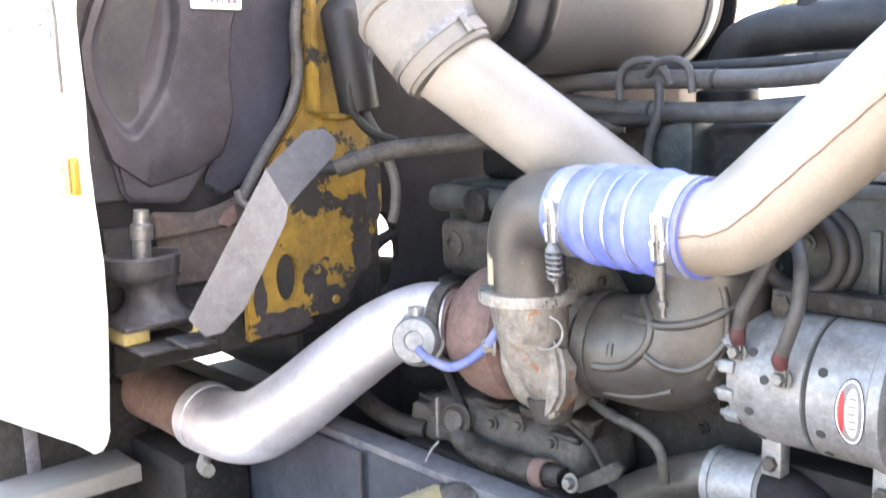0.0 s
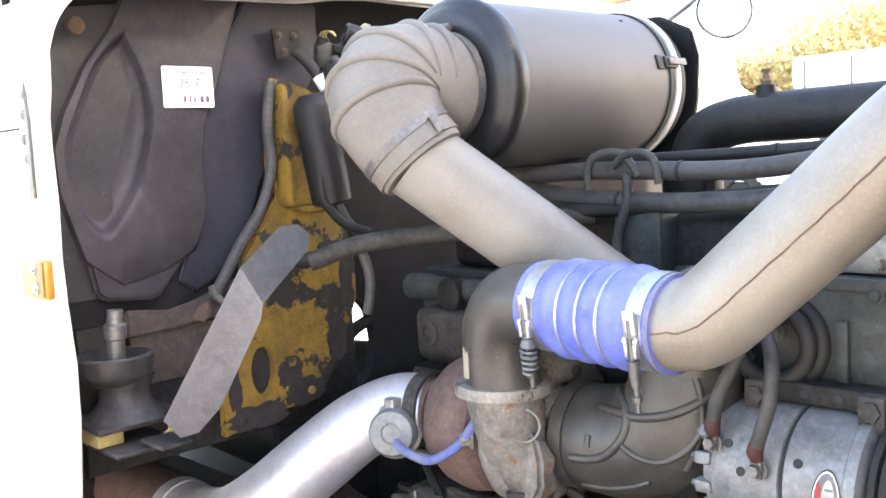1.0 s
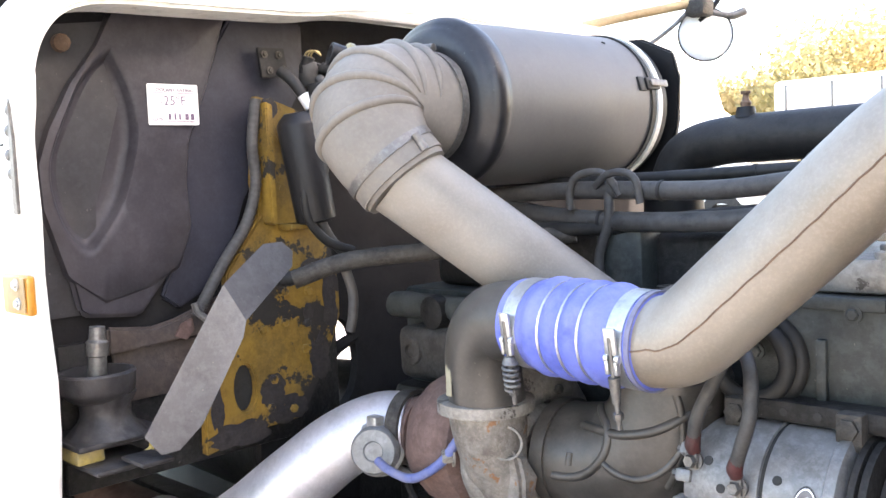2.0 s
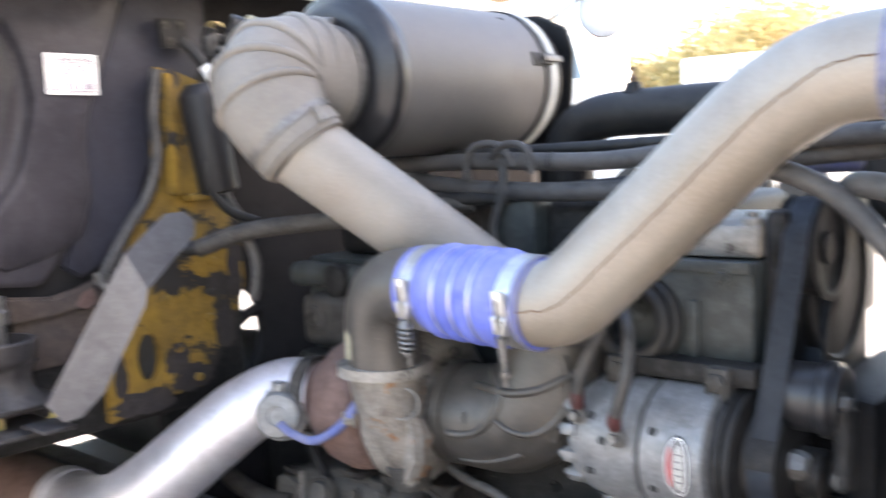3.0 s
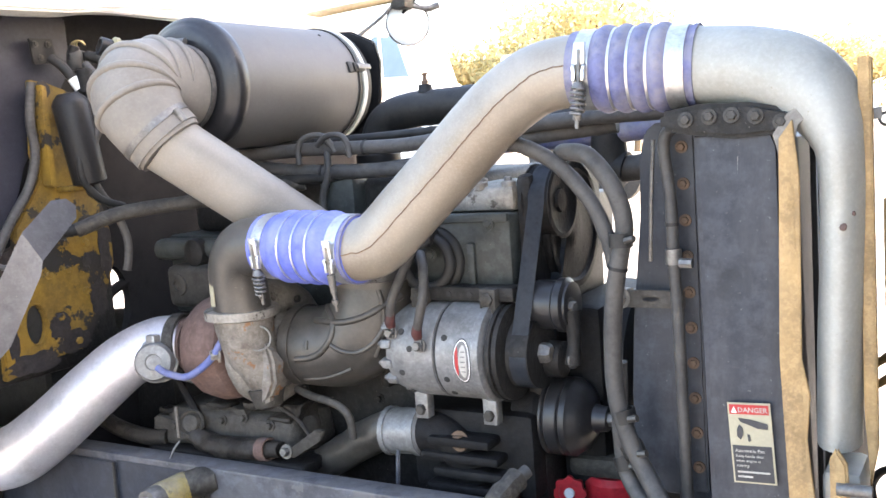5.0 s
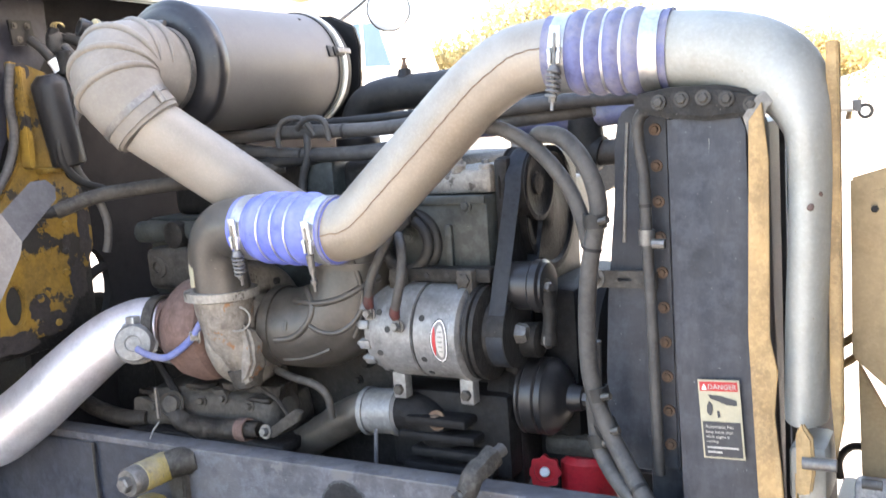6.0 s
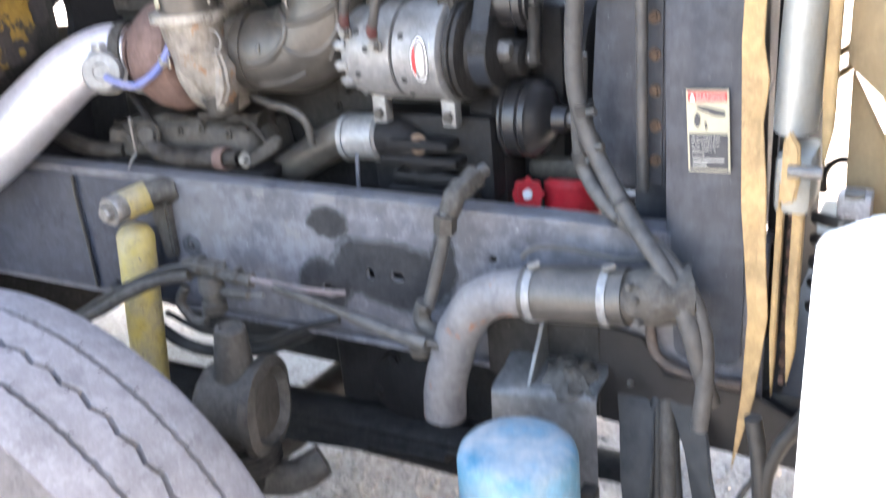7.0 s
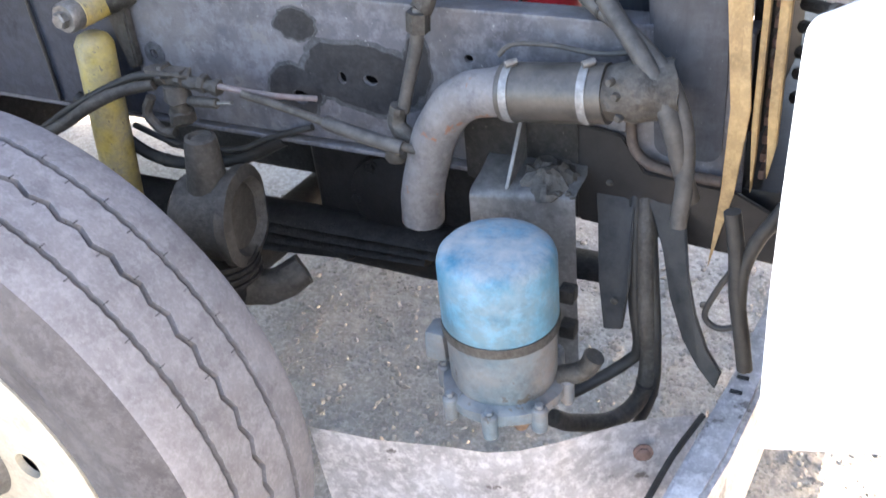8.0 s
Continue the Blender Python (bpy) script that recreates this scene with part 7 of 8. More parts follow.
    part("torn_corner", plate([(0.292, 1.575), (0.310, 1.60), (0.335, 1.615), (0.340, 1.60), (0.322, 1.585), (0.315, 1.56), (0.304, 1.53)], 0.006, axes((0, 1.035, 0), (1, 0, 0), (0, 0, 1)), 0.001), "steel", rd)
    # fan shroud: side walls tapering towards the engine
    prof = [(0.125, 1.60), (0.106, 1.598), (0.090, 1.586), (0.082, 1.548), (0.078, 1.46), (0.070, 1.39), (0.061, 1.31), (0.054, 1.20), (0.052, 1.05), (0.125, 1.05)]
    sd = part("fan_shroud", plate(prof, 0.014, axes((0, 1.164, 0), (1, 0, 0), (0, 0, 1)), 0.004), "radiator", rd, "dark tapering fan shroud wall")
    part("far_wall", plate(prof, 0.014, axes((0, 1.83, 0), (1, 0, 0), (0, 0, 1)), 0.004), "radiator", sd)
    part("shroud_back", box((0.118, 1.15, 1.0), (0.170, 1.82, 1.595), 0.006), "radiator", sd)
    part("seam", tube([(0.104, 1.150, 1.575), (0.098, 1.149, 1.50), (0.092, 1.149, 1.40)], 0.003, 8), "steel", sd)
    st = part("support_strap", plate([(0, -0.013), (0.095, -0.013), (0.095, 0.013), (0, 0.013), (-0.012, 0)], 0.004, axes((0.050, 1.135, 1.347), (1, 0, 0), (0, 0, 1)), 0.001, [(0.045, 0, 0.012, 0.003)]), "casting", rd)
    part("strap_bolt", bolt_bm((0.049, 1.131, 1.348), (0, -1, 0), 0.011, 0.009), "steel", st)
    # bottom seal and lower neck
    part("bottom_seal", tube([(0.180, 1.036, 0.900), (0.180, 1.034, 0.868), (0.188, 1.032, 0.842), (0.210, 1.032, 0.824), (0.25, 1.034, 0.815), (0.31, 1.036, 0.810)], 0.008, 12), "dirt_brown", rd)
    # danger label
    lb = thing("danger_label", (0.25, 1.04, 1.14), "red, cream and black danger sticker on the radiator side", "label")
    ml = axes((0.2280, 1.0405, 1.1225), (0.075, -0.004, 0.004), (-0.012, 0, 0.14)) @ Matrix.Diagonal((0.80, 0.795, 1.0, 1))
    W2, H2 = 0.069, 0.136
    rect = lambda x0, z0, x1, z1: [(x0, z0), (x1, z0), (x1, z1), (x0, z1)]
    part("backing", plate(rect(0, 0, W2, H2), 0.0010, ml), "label_cream", lb)
    m1 = ml @ Matrix.Translation((0, 0, 0.0012))
    part("red_field", plate(rect(0.003, 0.117, W2 - 0.003, H2 - 0.003), 0.0006, m1), "label_red", lb)
    part("black_field", plate(rect(0.003, 0.003, W2 - 0.003, 0.064), 0.0006, m1), "label_black", lb)
    m2 = ml @ Matrix.Translation((0, 0, 0.0020))
    part("signal_word", text_bm("DANGER", 0.0118, m2 @ Matrix.Translation((0.0165, 0.1205, 0))), "label_old", lb)
    part("triangle", plate([(0.006, 0.1195), (0.015, 0.1195), (0.0105, 0.1295)], 0.0005, m2), "paper", lb)
    part("caption", text_bm("Automatic Fan", 0.0080, m2 @ Matrix.Translation((0.007, 0.053, 0))), "label_old", lb)
    for k, words in enumerate(("Keep hands clear", "when engine is", "running.")):
        part("caption", text_bm(words, 0.0066, m2 @ Matrix.Translation((0.007, 0.0445 - 0.0082 * k, 0))), "label_old", lb)
    for k, (x1, z) in enumerate(((0.060, 0.018), (0.032, 0.010))):
        part("bar", box((0.008, z, 0), (x1, z + 0.003, 0.0005), m=m2), "label_old", lb)
    blade = [(0.018, 0.074), (0.022, 0.082), (0.022, 0.094), (0.017, 0.100), (0.013, 0.092), (0.012, 0.08)]
    part("pictogram_blade", plate(blade, 0.0005, m2), "label_black", lb)
    part("pictogram_blade", plate([(0.03, 0.071), (0.034, 0.073), (0.033, 0.083), (0.029, 0.084)], 0.0005, m2), "label_black", lb)
    part("pictogram_block", plate([(0.016, 0.111), (0.036, 0.109), (0.063, 0.102), (0.063, 0.093), (0.046, 0.094), (0.032, 0.100), (0.020, 0.104)], 0.0005, m2), "label_black", lb)
    # tan seal sheets standing between radiator and charge cooler
    s1 = [(0.300, 1.57), (0.316, 1.592), (0.323, 1.52), (0.322, 1.30), (0.331, 1.255), (0.326, 1.20), (0.333, 1.12), (0.336, 1.02), (0.342, 0.93), (0.330, 0.80), (0.303, 0.672), (0.312, 0.80), (0.316, 0.93), (0.303, 1.09), (0.296, 1.30)]
    bm = plate(s1, 0.006, axes((0, 1.022, 0), (1, 0, 0), (0, 0, 1)), 0.001)
    for v in bm.verts:
        v.co.y += 0.008 * math.sin(v.co.z * 9) + (0.03 * max(0.0, 0.9 - v.co.z))
    solo("seal_sheet", bm, "tan", "dusty tan rubber seal sheet along the radiator edge", "seal", "seal sheets")
    for x0, x1, y, z0, z1, mt2 in ((0.344, 0.352, 1.05, 0.80, 1.12, "tan"), (0.362, 0.376, 1.06, 0.82, 1.10, "tan"), (0.386, 0.401, 1.075, 1.13, 1.66, "tan")):
        bm = plate([(x0 + 0.006, z0), (x1, z0 + 0.05), (x1, z1), (x0, z1), (x0, z0 + 0.1)], 0.02, axes((0, y, 0), (1, 0, 0), (0, 0, 1)), 0.002)
        solo("seal_sheet", bm, mt2, "narrow dusty tan seal strip beside the charge cooler", "seal", "seal sheets")
    cc = thing("charge_cooler", (0.36, 1.48, 0.80), "dark finned charge air cooler in front of the radiator", "cooler")
    # core coloured near-black to carry the shade of the gap beside the tank
    part("core", box((0.322, 1.10, 0.86), (0.348, 1.42, 1.60), 0.004), "near_black", cc)
    part("edge_strip", box((0.3365, 1.058, 1.10), (0.3385, 1.098, 1.56), 0.0005), "grey_plate", cc, "thin metal edge strip")
    for k in range(12):
        part("fin", box((0.352, 1.075, 0.80 + 0.028 * k), (0.360, 1.118, 0.814 + 0.028 * k), 0.002), "rust", cc)
    for z in (0.955, 0.985, 1.02, 1.05, 0.92):
        sp = part("grille_rod", cyl((0.385, 1.10, z), (0.425, 1.05, z + 0.012), 0.009, seg=8), "darkcast", cc)
        part("rod_tip", cyl((0.425, 1.05, z + 0.012), (0.432, 1.042, z + 0.014), 0.011, seg=8), "steel", sp)


def build_hood():
    hd = thing("hood", (0.8, 1.4, 0.55), "white fibreglass hood tilted forward with brown inside", "hood")
    out = [(0.426, 0.552), (0.419, 0.80), (0.419, 0.945), (0.421, 1.09)] + arc(0.448, 1.125, 0.026, 180, 105, 5) + [(0.475, 1.168), (0.60, 1.20), (1.3, 1.30), (1.3, 0.818), (0.577, 0.598)]
    part("outer_shell", plate(out, 0.014, axes((0, 0.815, 0), (1, 0, 0), (0, 0, 1)), 0.004), "white", hd, "white glossy outer corner")
    inner = [(0.402, 1.485), (1.2, 1.72), (1.2, 1.10), (0.46, 1.10), (0.450, 1.20), (0.402, 1.245)]
    ip = part("inner_panel", plate(inner, 0.012, axes((0, 1.16, 0), (1, 0, 0), (0, 0, 1)), 0.003), "fibre", hd, "bare brown fibreglass inside")
    part("inner_patch", plate(arc(0.45, 1.43, 0.042, 0, 350, 24), 0.004, axes((0, 1.149, 0), (1, 0, 0), (0, 0, 1)), 0.001), "fibre", ip)
    part("patch_bolt", bolt_bm((0.432, 1.144, 1.445), (0, -1, 0), 0.005, 0.004, False), "groove", ip)
    part("lower_panel", plate([(0.405, 1.23), (0.47, 1.105), (1.2, 1.105), (1.2, 0.70), (0.43, 0.70), (0.412, 0.90)], 0.012, axes((0, 1.20, 0), (1, 0, 0), (0, 0, 1)), 0.003), "fibre", hd, "pale fibreglass lower inside")
    hb = part("hinge_bracket", box((0.405, 1.13, 0.985), (0.448, 1.165, 1.075), 0.004), "bumper", hd, "grey steel hinge bracket")
    part("pin", cyl((0.415, 1.125, 1.078), (0.44, 1.125, 1.078), 0.007, seg=12), "steel", hb)
    # liner out of view, added only to tone down bounced light
    part("inner_liner", box((0.785, 0.42, 0.17), (0.798, 2.93, 2.98), 0.003), "fibre_dark", hd, "unseen brown liner added to dull bounce light from the hood")
    # unseen oversized shell, added to keep the sun off the engine bay
    part("top_shell", box((0.80, 0.40, 0.15), (0.84, 2.95, 3.0), 0.02), "white", hd)
    part("far_shell", box((0.60, 2.70, 0.7), (0.82, 2.73, 2.0), 0.01), "fibre", hd)
    for z in (1.238, 1.206):
        solo("drain_tube", tube([(0.36, 1.30, z - 0.02), (0.385, 1.28, z), (0.42, 1.26, z + 0.03), (0.50, 1.25, z + 0.06)], 0.006, 10), "tan", "pale tan tube bending inside the hood", "hose")
    solo("latch_cable", tube([(0.368, 1.29, 1.02), (0.368, 1.28, 1.05), (0.385, 1.27, 1.076), (0.42, 1.26, 1.083), (0.52, 1.26, 1.085)], 0.006, 10), "rubber", "black cable along the hood hinge", "hose")


def build_front_low():
    # lower coolant elbow and hose
    lh = thing("lower_radiator_hose", (0.05, 0.98, 0.70), "black lower radiator hose on a rusty steel elbow", "hose")
    part("elbow", rough_up(tube([(-0.148, 0.985, 0.690), (-0.143, 0.982, 0.74), (-0.122, 0.98, 0.81), (-0.098, 0.98, 0.868), (-0.060, 0.98, 0.914), (-0.005, 0.98, 0.934), (0.04, 0.98, 0.938)], 0.0345, 24), 0.002, 30), "rustpipe", lh, "rust-stained grey steel elbow")
    part("hose", tube([(0.012, 0.98, 0.936), (0.07, 0.98, 0.942), (0.165, 0.98, 0.952)], 0.0415, 28), "rubber_dark", lh)
    part("neck", rough_up(tube([(0.150, 0.98, 0.951), (0.17, 0.98, 0.953), (0.20, 0.985, 0.957), (0.25, 1.0, 0.962)], [0.037, 0.036, 0.040, 0.041], 24, 10), 0.006, 45), "casting", lh)
    for x, z in ((0.026, 0.9375), (0.138, 0.9495)):
        part("clamp", ring_bm((x, 0.98, z), (1, 0, 0.09), 0.0417, 0.012, 0.0014, 36), "alt", lh)
        part("clamp_screw", cyl((x - 0.007, 0.968, z + 0.045), (x + 0.007, 0.980, z + 0.047), 0.0055, seg=10, edge=0.001), "steel", lh)
    for x, z in ((0.186, 0.965), (0.190, 0.935), (0.178, 0.985)):
        part("neck_bolt", bolt_bm((x, 0.950, z), (-0.3, -1, 0.1), 0.006, 0.010, False), "casting", lh)
    part("wire", tube([(0.0, 0.99, 0.985), (0.02, 1.0, 1.0), (0.07, 1.02, 0.995), (0.13, 1.03, 0.985), (0.18, 1.035, 0.99)], 0.004, 8), "hose", lh)
    # near-black body filling the dark area between rail and leaf spring
    gs = thing("steering_gear", (-0.3, 1.3, 0.36), "dark steering gear housing below the frame rail", "steering gear")
    part("housing", rough_up(box((-0.50, 1.16, 0.40), (-0.10, 1.55, 0.80), 0.04, seg=3), 0.012, 9), "near_black", gs)
    part("cover", rough_up(lathe((-0.30, 1.165, 0.60), (0, -1, 0), [(0, 0.10), (0.02, 0.095), (0.035, 0.06), (0.04, 0.02)], 28), 0.004, 20), "near_black", gs)
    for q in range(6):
        part("bolt", bolt_bm((-0.30 + 0.08 * math.cos(q * 1.05), 1.14, 0.60 + 0.08 * math.sin(q * 1.05)), (0, -1, 0), 0.010, 0.008), "near_black", gs)
    part("strut", tube([(-0.55, 1.20, 0.78), (-0.46, 1.30, 0.55), (-0.40, 1.40, 0.38)], 0.035, 10), "darkcast", gs)
    # steering line with elbow over the rail
    sv = thing("power_steering_line", (-0.15, 1.0, 0.85), "dusty steel hose with fittings over the frame rail", "hose")
    part("hose", tube([(-0.168, 0.995, 0.875), (-0.155, 0.998, 0.92), (-0.135, 1.0, 0.985), (-0.128, 1.002, 1.03), (-0.115, 1.03, 1.065), (-0.095, 1.08, 1.085)], 0.0105, 14), "hose", sv)
    part("fitting", rough_up(tube([(-0.172, 0.992, 0.885), (-0.178, 0.99, 0.855), (-0.155, 0.985, 0.835), (-0.13, 0.985, 0.82)], 0.015, 10), 0.004, 50), "casting", sv)
    part("nut", lathe((-0.130, 1.001, 1.005), (0.1, 0, 1), [(0, 0.018), (0.03, 0.018)], 6), "casting", sv)
    part("elbow", rough_up(tube([(-0.125, 1.005, 1.035), (-0.115, 1.02, 1.062), (-0.10, 1.06, 1.08)], 0.018, 10), 0.004, 50), "casting", sv)
    part("collar", lathe((-0.19, 0.985, 0.80), (0.5, -0.2, 0.3), [(0, 0.016), (0.02, 0.018), (0.03, 0.012)], 10), "casting", sv)
    # dryer bracket
    db = thing("dryer_bracket", (0.03, 0.98, 0.45), "dirty bent steel bracket carrying the air dryer", "bracket")
    bm = bmesh.new()
    rows = []
    for dy, z in ((None, 0.800), (0.05, 0.793), (0.012, 0.786), (0.004, 0.782), (0.0, 0.772), (0.0, 0.70), (0.0, 0.57), (0.0, 0.44)):
        row = []
        for k in range(7):
            f = k / 6
            x = -0.041 + 0.160 * f - (0.008 if dy is None else 0.0)
            y = 1.046 if dy is None else 0.944 + 0.026 * f + dy
            row.append(bm.verts.new((x, y, z + 0.004 * f)))
        rows.append(row)
    for r0, r1 in zip(rows, rows[1:]):
        for k in range(6):
            bm.faces.new((r0[k], r0[k + 1], r1[k + 1], r1[k]))
    bmesh.ops.solidify(bm, geom=bm.faces[:], thickness=0.007)
    part("bent_plate", rough_up(bm, 0.002, 18), "alt", db, "dusty bent shelf plate", 50)
    part("rib", plate([(0.962, 0.786), (1.040, 0.797), (1.040, 0.868), (1.030, 0.872)], 0.006, axes((0.010, 0, 0), (0, 1, 0), (0, 0, 1)), 0.001), "steel", db)
    dirt = lathe((0.066, 1.008, 0.786), (0, -0.15, 1), [(0, 0.046), (0.008, 0.044), (0.014, 0.036), (0.019, 0.028), (0.023, 0.020), (0.026, 0.012), (0.027, 0.004)], 40)
    part("dirt_clump", rough_up(rough_up(dirt, 0.010, 55), 0.006, 140, 3), "casting", db, "granular clump of dried mud")
    rnd = random.Random(11)
    for k in range(26):
        x, y, s2 = rnd.gauss(0.066, 0.026), rnd.uniform(0.968, 1.035), rnd.uniform(0.003, 0.007)
        part("crumb", rough_up(lathe((x, y, 0.786), (0, 0, 1), [(0, s2), (s2 * 0.6, s2 * 0.9), (s2, s2 * 0.4)], 7), s2 * 0.3, 200, k), "casting", db)
    for z in (0.60, 0.665):
        part("tab", box((0.118, 0.89, z - 0.012), (0.142, 0.915, z + 0.012), 0.003), "darkcast", db)
    # air dryer
    ad = thing("air_dryer", (0.07, 0.79, 0.56), "blue cylindrical air dryer with scuffed dusty paint", "air dryer")
    c = (0.072, 0.792)
    part("canister", lathe((c[0], c[1], 0.694), (0, 0, 1), [(0, 0.080), (0.004, 0.082), (0.094, 0.0815), (0.104, 0.0787), (0.111, 0.072), (0.115, 0.058), (0.117, 0.03), (0.1175, 0.004)], 56), "dryer", ad)
    part("seam_band", ring_bm((c[0], c[1], 0.688), (0, 0, 1), 0.0785, 0.015, 0.0045, 56), "casting", ad)
    part("lower_body", rough_up(lathe((c[0], c[1], 0.580), (0, 0, 1), [(0, 0.060), (0.004, 0.073), (0.02, 0.077), (0.106, 0.0785)], 48), 0.0012, 30), "dryer_dirty", ad, "dust-greyed lower body")
    base = part("base", rough_up(lathe((c[0], c[1], 0.552), (0, 0, 1), [(0, 0.05), (0.006, 0.072), (0.014, 0.089), (0.030, 0.089), (0.036, 0.076)], 40), 0.003, 35), "dryer_dirty", ad)
    for k in range(8):
        a2 = radians(45 * k + 10)
        x, y = c[0] + 0.091 * math.cos(a2), c[1] + 0.091 * math.sin(a2)
        part("lug", rough_up(cyl((x, y, 0.546), (x, y, 0.588), 0.011, seg=14, edge=0.003), 0.002, 40), "dryer_dirty", base)
        part("bolt", bolt_bm((x, y, 0.588), (0, 0, 1), 0.0065, 0.006, False), "dryer_dirty", base)
    part("port", rough_up(tube([(c[0] + 0.075, c[1] + 0.02, 0.585), (c[0] + 0.11, c[1] + 0.03, 0.60), (c[0] + 0.125, c[1] + 0.035, 0.625)], 0.016, 12), 0.003, 40), "casting", ad)
    for dx in (-0.04, 0.0, 0.045):
        part("drain", rough_up(lathe((c[0] + dx, c[1] - 0.05, 0.568), (0, 0, -1), [(0, 0.016), (0.018, 0.014), (0.028, 0.010)], 12), 0.002, 60), "bolt", ad, "dirty brass drain fitting")
    part("side_lug", rough_up(box((c[0] - 0.112, c[1] - 0.03, 0.60), (c[0] - 0.078, c[1] + 0.01, 0.655), 0.008), 0.003, 30), "dryer_dirty", ad)
    # straps and hoses below the crossmember
    for pts, lb in (([(0.118, 0.775), (0.188, 0.775), (0.190, 0.745), (0.205, 0.66), (0.199, 0.584), (0.170, 0.577), (0.158, 0.66), (0.140, 0.73)], "broad black rubber strap hanging from the crossmember"),
                    ([(0.190, 0.775), (0.262, 0.775), (0.270, 0.738), (0.287, 0.69), (0.305, 0.634), (0.327, 0.58), (0.348, 0.535), (0.340, 0.498), (0.313, 0.535), (0.290, 0.59), (0.265, 0.655), (0.244, 0.71), (0.222, 0.742)], "long black rubber strap slanting to the bumper")):
        bm = plate(pts, 0.008, axes((0, 0.958, 0), (1, 0, 0), (0, 0, 1)), 0.002)
        for v in bm.verts:
            v.co.y += 1.1 * max(0.0, v.co.z - 0.675) + 0.006 * math.sin(v.co.z * 40)
        low = min((v.co for v in bm.verts), key=lambda q: q.z)
        rs = thing("rubber_strap", low, lb, "strap", "hanging straps")
        part("band", bm, "rubber", rs)
        x, z = (pts[4][0] + pts[5][0]) / 2, (pts[4][1] + pts[5][1]) / 2 + 0.05
        part("rivet", lathe((x, 0.951, z), (0, -1, 0), [(0, 0.006), (0.002, 0.006), (0.004, 0.003)], 12), "casting", rs)
    runs = [
        ("air_hose", [(0.180, 1.075, 0.80), (0.190, 1.03, 0.73), (0.205, 0.985, 0.62), (0.216, 0.98, 0.53), (0.200, 0.97, 0.50), (0.150, 0.93, 0.47), (0.118, 0.90, 0.46)], 0.010, "rubber", "black air hose to the dryer"),
        ("air_hose", [(0.195, 1.080, 0.80), (0.206, 1.03, 0.72), (0.222, 0.985, 0.60), (0.232, 0.98, 0.50), (0.222, 0.97, 0.43), (0.19, 0.94, 0.40), (0.14, 0.89, 0.42), (0.118, 0.86, 0.45)], 0.0145, "casting", "thick dusty hose bending to the dryer base"),
        ("air_hose", [(0.205, 1.085, 0.80), (0.216, 1.03, 0.71), (0.240, 0.985, 0.56), (0.240, 0.98, 0.44), (0.205, 0.97, 0.34), (0.165, 0.95, 0.31), (0.11, 0.93, 0.31)], 0.009, "rubber", "thin black hose hanging below the dryer"),
        ("signal_cable", [(0.415, 0.90, 0.87), (0.40, 0.90, 0.84), (0.385, 0.90, 0.81), (0.372, 0.90, 0.76), (0.372, 0.90, 0.70)], 0.0095, "rubber", "bundle of black cables beside the bumper"),
        ("signal_cable", [(0.352, 0.90, 0.85), (0.362, 0.90, 0.79), (0.368, 0.90, 0.72), (0.380, 0.90, 0.65), (0.388, 0.90, 0.60)], 0.011, "rubber", "thick black cable dropping to the bumper"),
        ("signal_cable", [(0.358, 0.90, 0.76), (0.342, 0.90, 0.725), (0.328, 0.90, 0.68), (0.345, 0.90, 0.662), (0.37, 0.90, 0.672), (0.378, 0.90, 0.70)], 0.0045, "rubber", "thin black wire loop"),
    ]
    for nm, pts, r, mt2, lb in runs:
        hose_thing(nm, pts, r, mt2, lb, "lower hoses")
    # bumper: side wing sheet and beam
    bp = thing("bumper", (0.2, 1.0, 0.28), "scuffed grey steel bumper with a bent side wing", "bumper")
    edge = [(-0.193, 0.659), (-0.09, 0.675), (0.018, 0.697), (0.075, 0.707), (0.116, 0.728), (0.16, 0.760), (0.202, 0.797), (0.240, 0.830), (0.271, 0.852), (0.332, 0.885)]
    bm = bmesh.new()
    rows = []
    for k, (x, y) in enumerate(edge):
        rows.append([bm.verts.new((x + 0.10 * (0.50 - z) * (0 if k else 1), y - 0.03 * (0.5 - z), z - 0.004 * k * (0.5 - z))) for z in (0.505, 0.495, 0.44, 0.36, 0.28)])
    for r0, r1 in zip(rows, rows[1:]):
        for j in range(4):
            bm.faces.new((r0[j], r1[j], r1[j + 1], r0[j + 1]))
    bmesh.ops.solidify(bm, geom=bm.faces[:], thickness=0.008)
    part("side_wing", rough_up(bm, 0.004, 6), "bumper", bp, "dented stained side wing", 50)
    beam = [(0.322, 0.70), (0.345, 0.888), (0.356, 0.983), (0.372, 1.198), (0.372, 1.9), (0.425, 1.9), (0.418, 1.2), (0.405, 0.962), (0.393, 0.825), (0.372, 0.70)]
    part("beam", plate(beam, 0.22, axes((0, 0, 0.285), (1, 0, 0), (0, 1, 0)), 0.008), "bumper", bp, "pale bumper beam with bright edge")
    part("gap_strip", tube([(0.309, 0.70, 0.505), (0.320, 0.794, 0.506), (0.339, 0.887, 0.507)], 0.005, 8), "rubber", bp)
    for x, y in ((0.375, 0.955), (0.378, 0.99)):
        part("slot", box((x - 0.012, y - 0.004, 0.505), (x + 0.006, y + 0.004, 0.5065)), "groove", bp)
    part("bolt", bolt_bm((0.268, 0.835, 0.455), (0.4, -0.9, 0.1), 0.010, 0.005), "rust", bp)


# ---- what stands behind the truck ----
def build_tree(p, h, spread, seed, mt2, label):
    rnd = random.Random(seed)
    tr = thing("tree", p, label, "tree", "trees along the yard")
    base = Vector(p)
    top = base + Vector((rnd.uniform(-0.4, 0.4), rnd.uniform(-0.4, 0.4), h * 0.75))
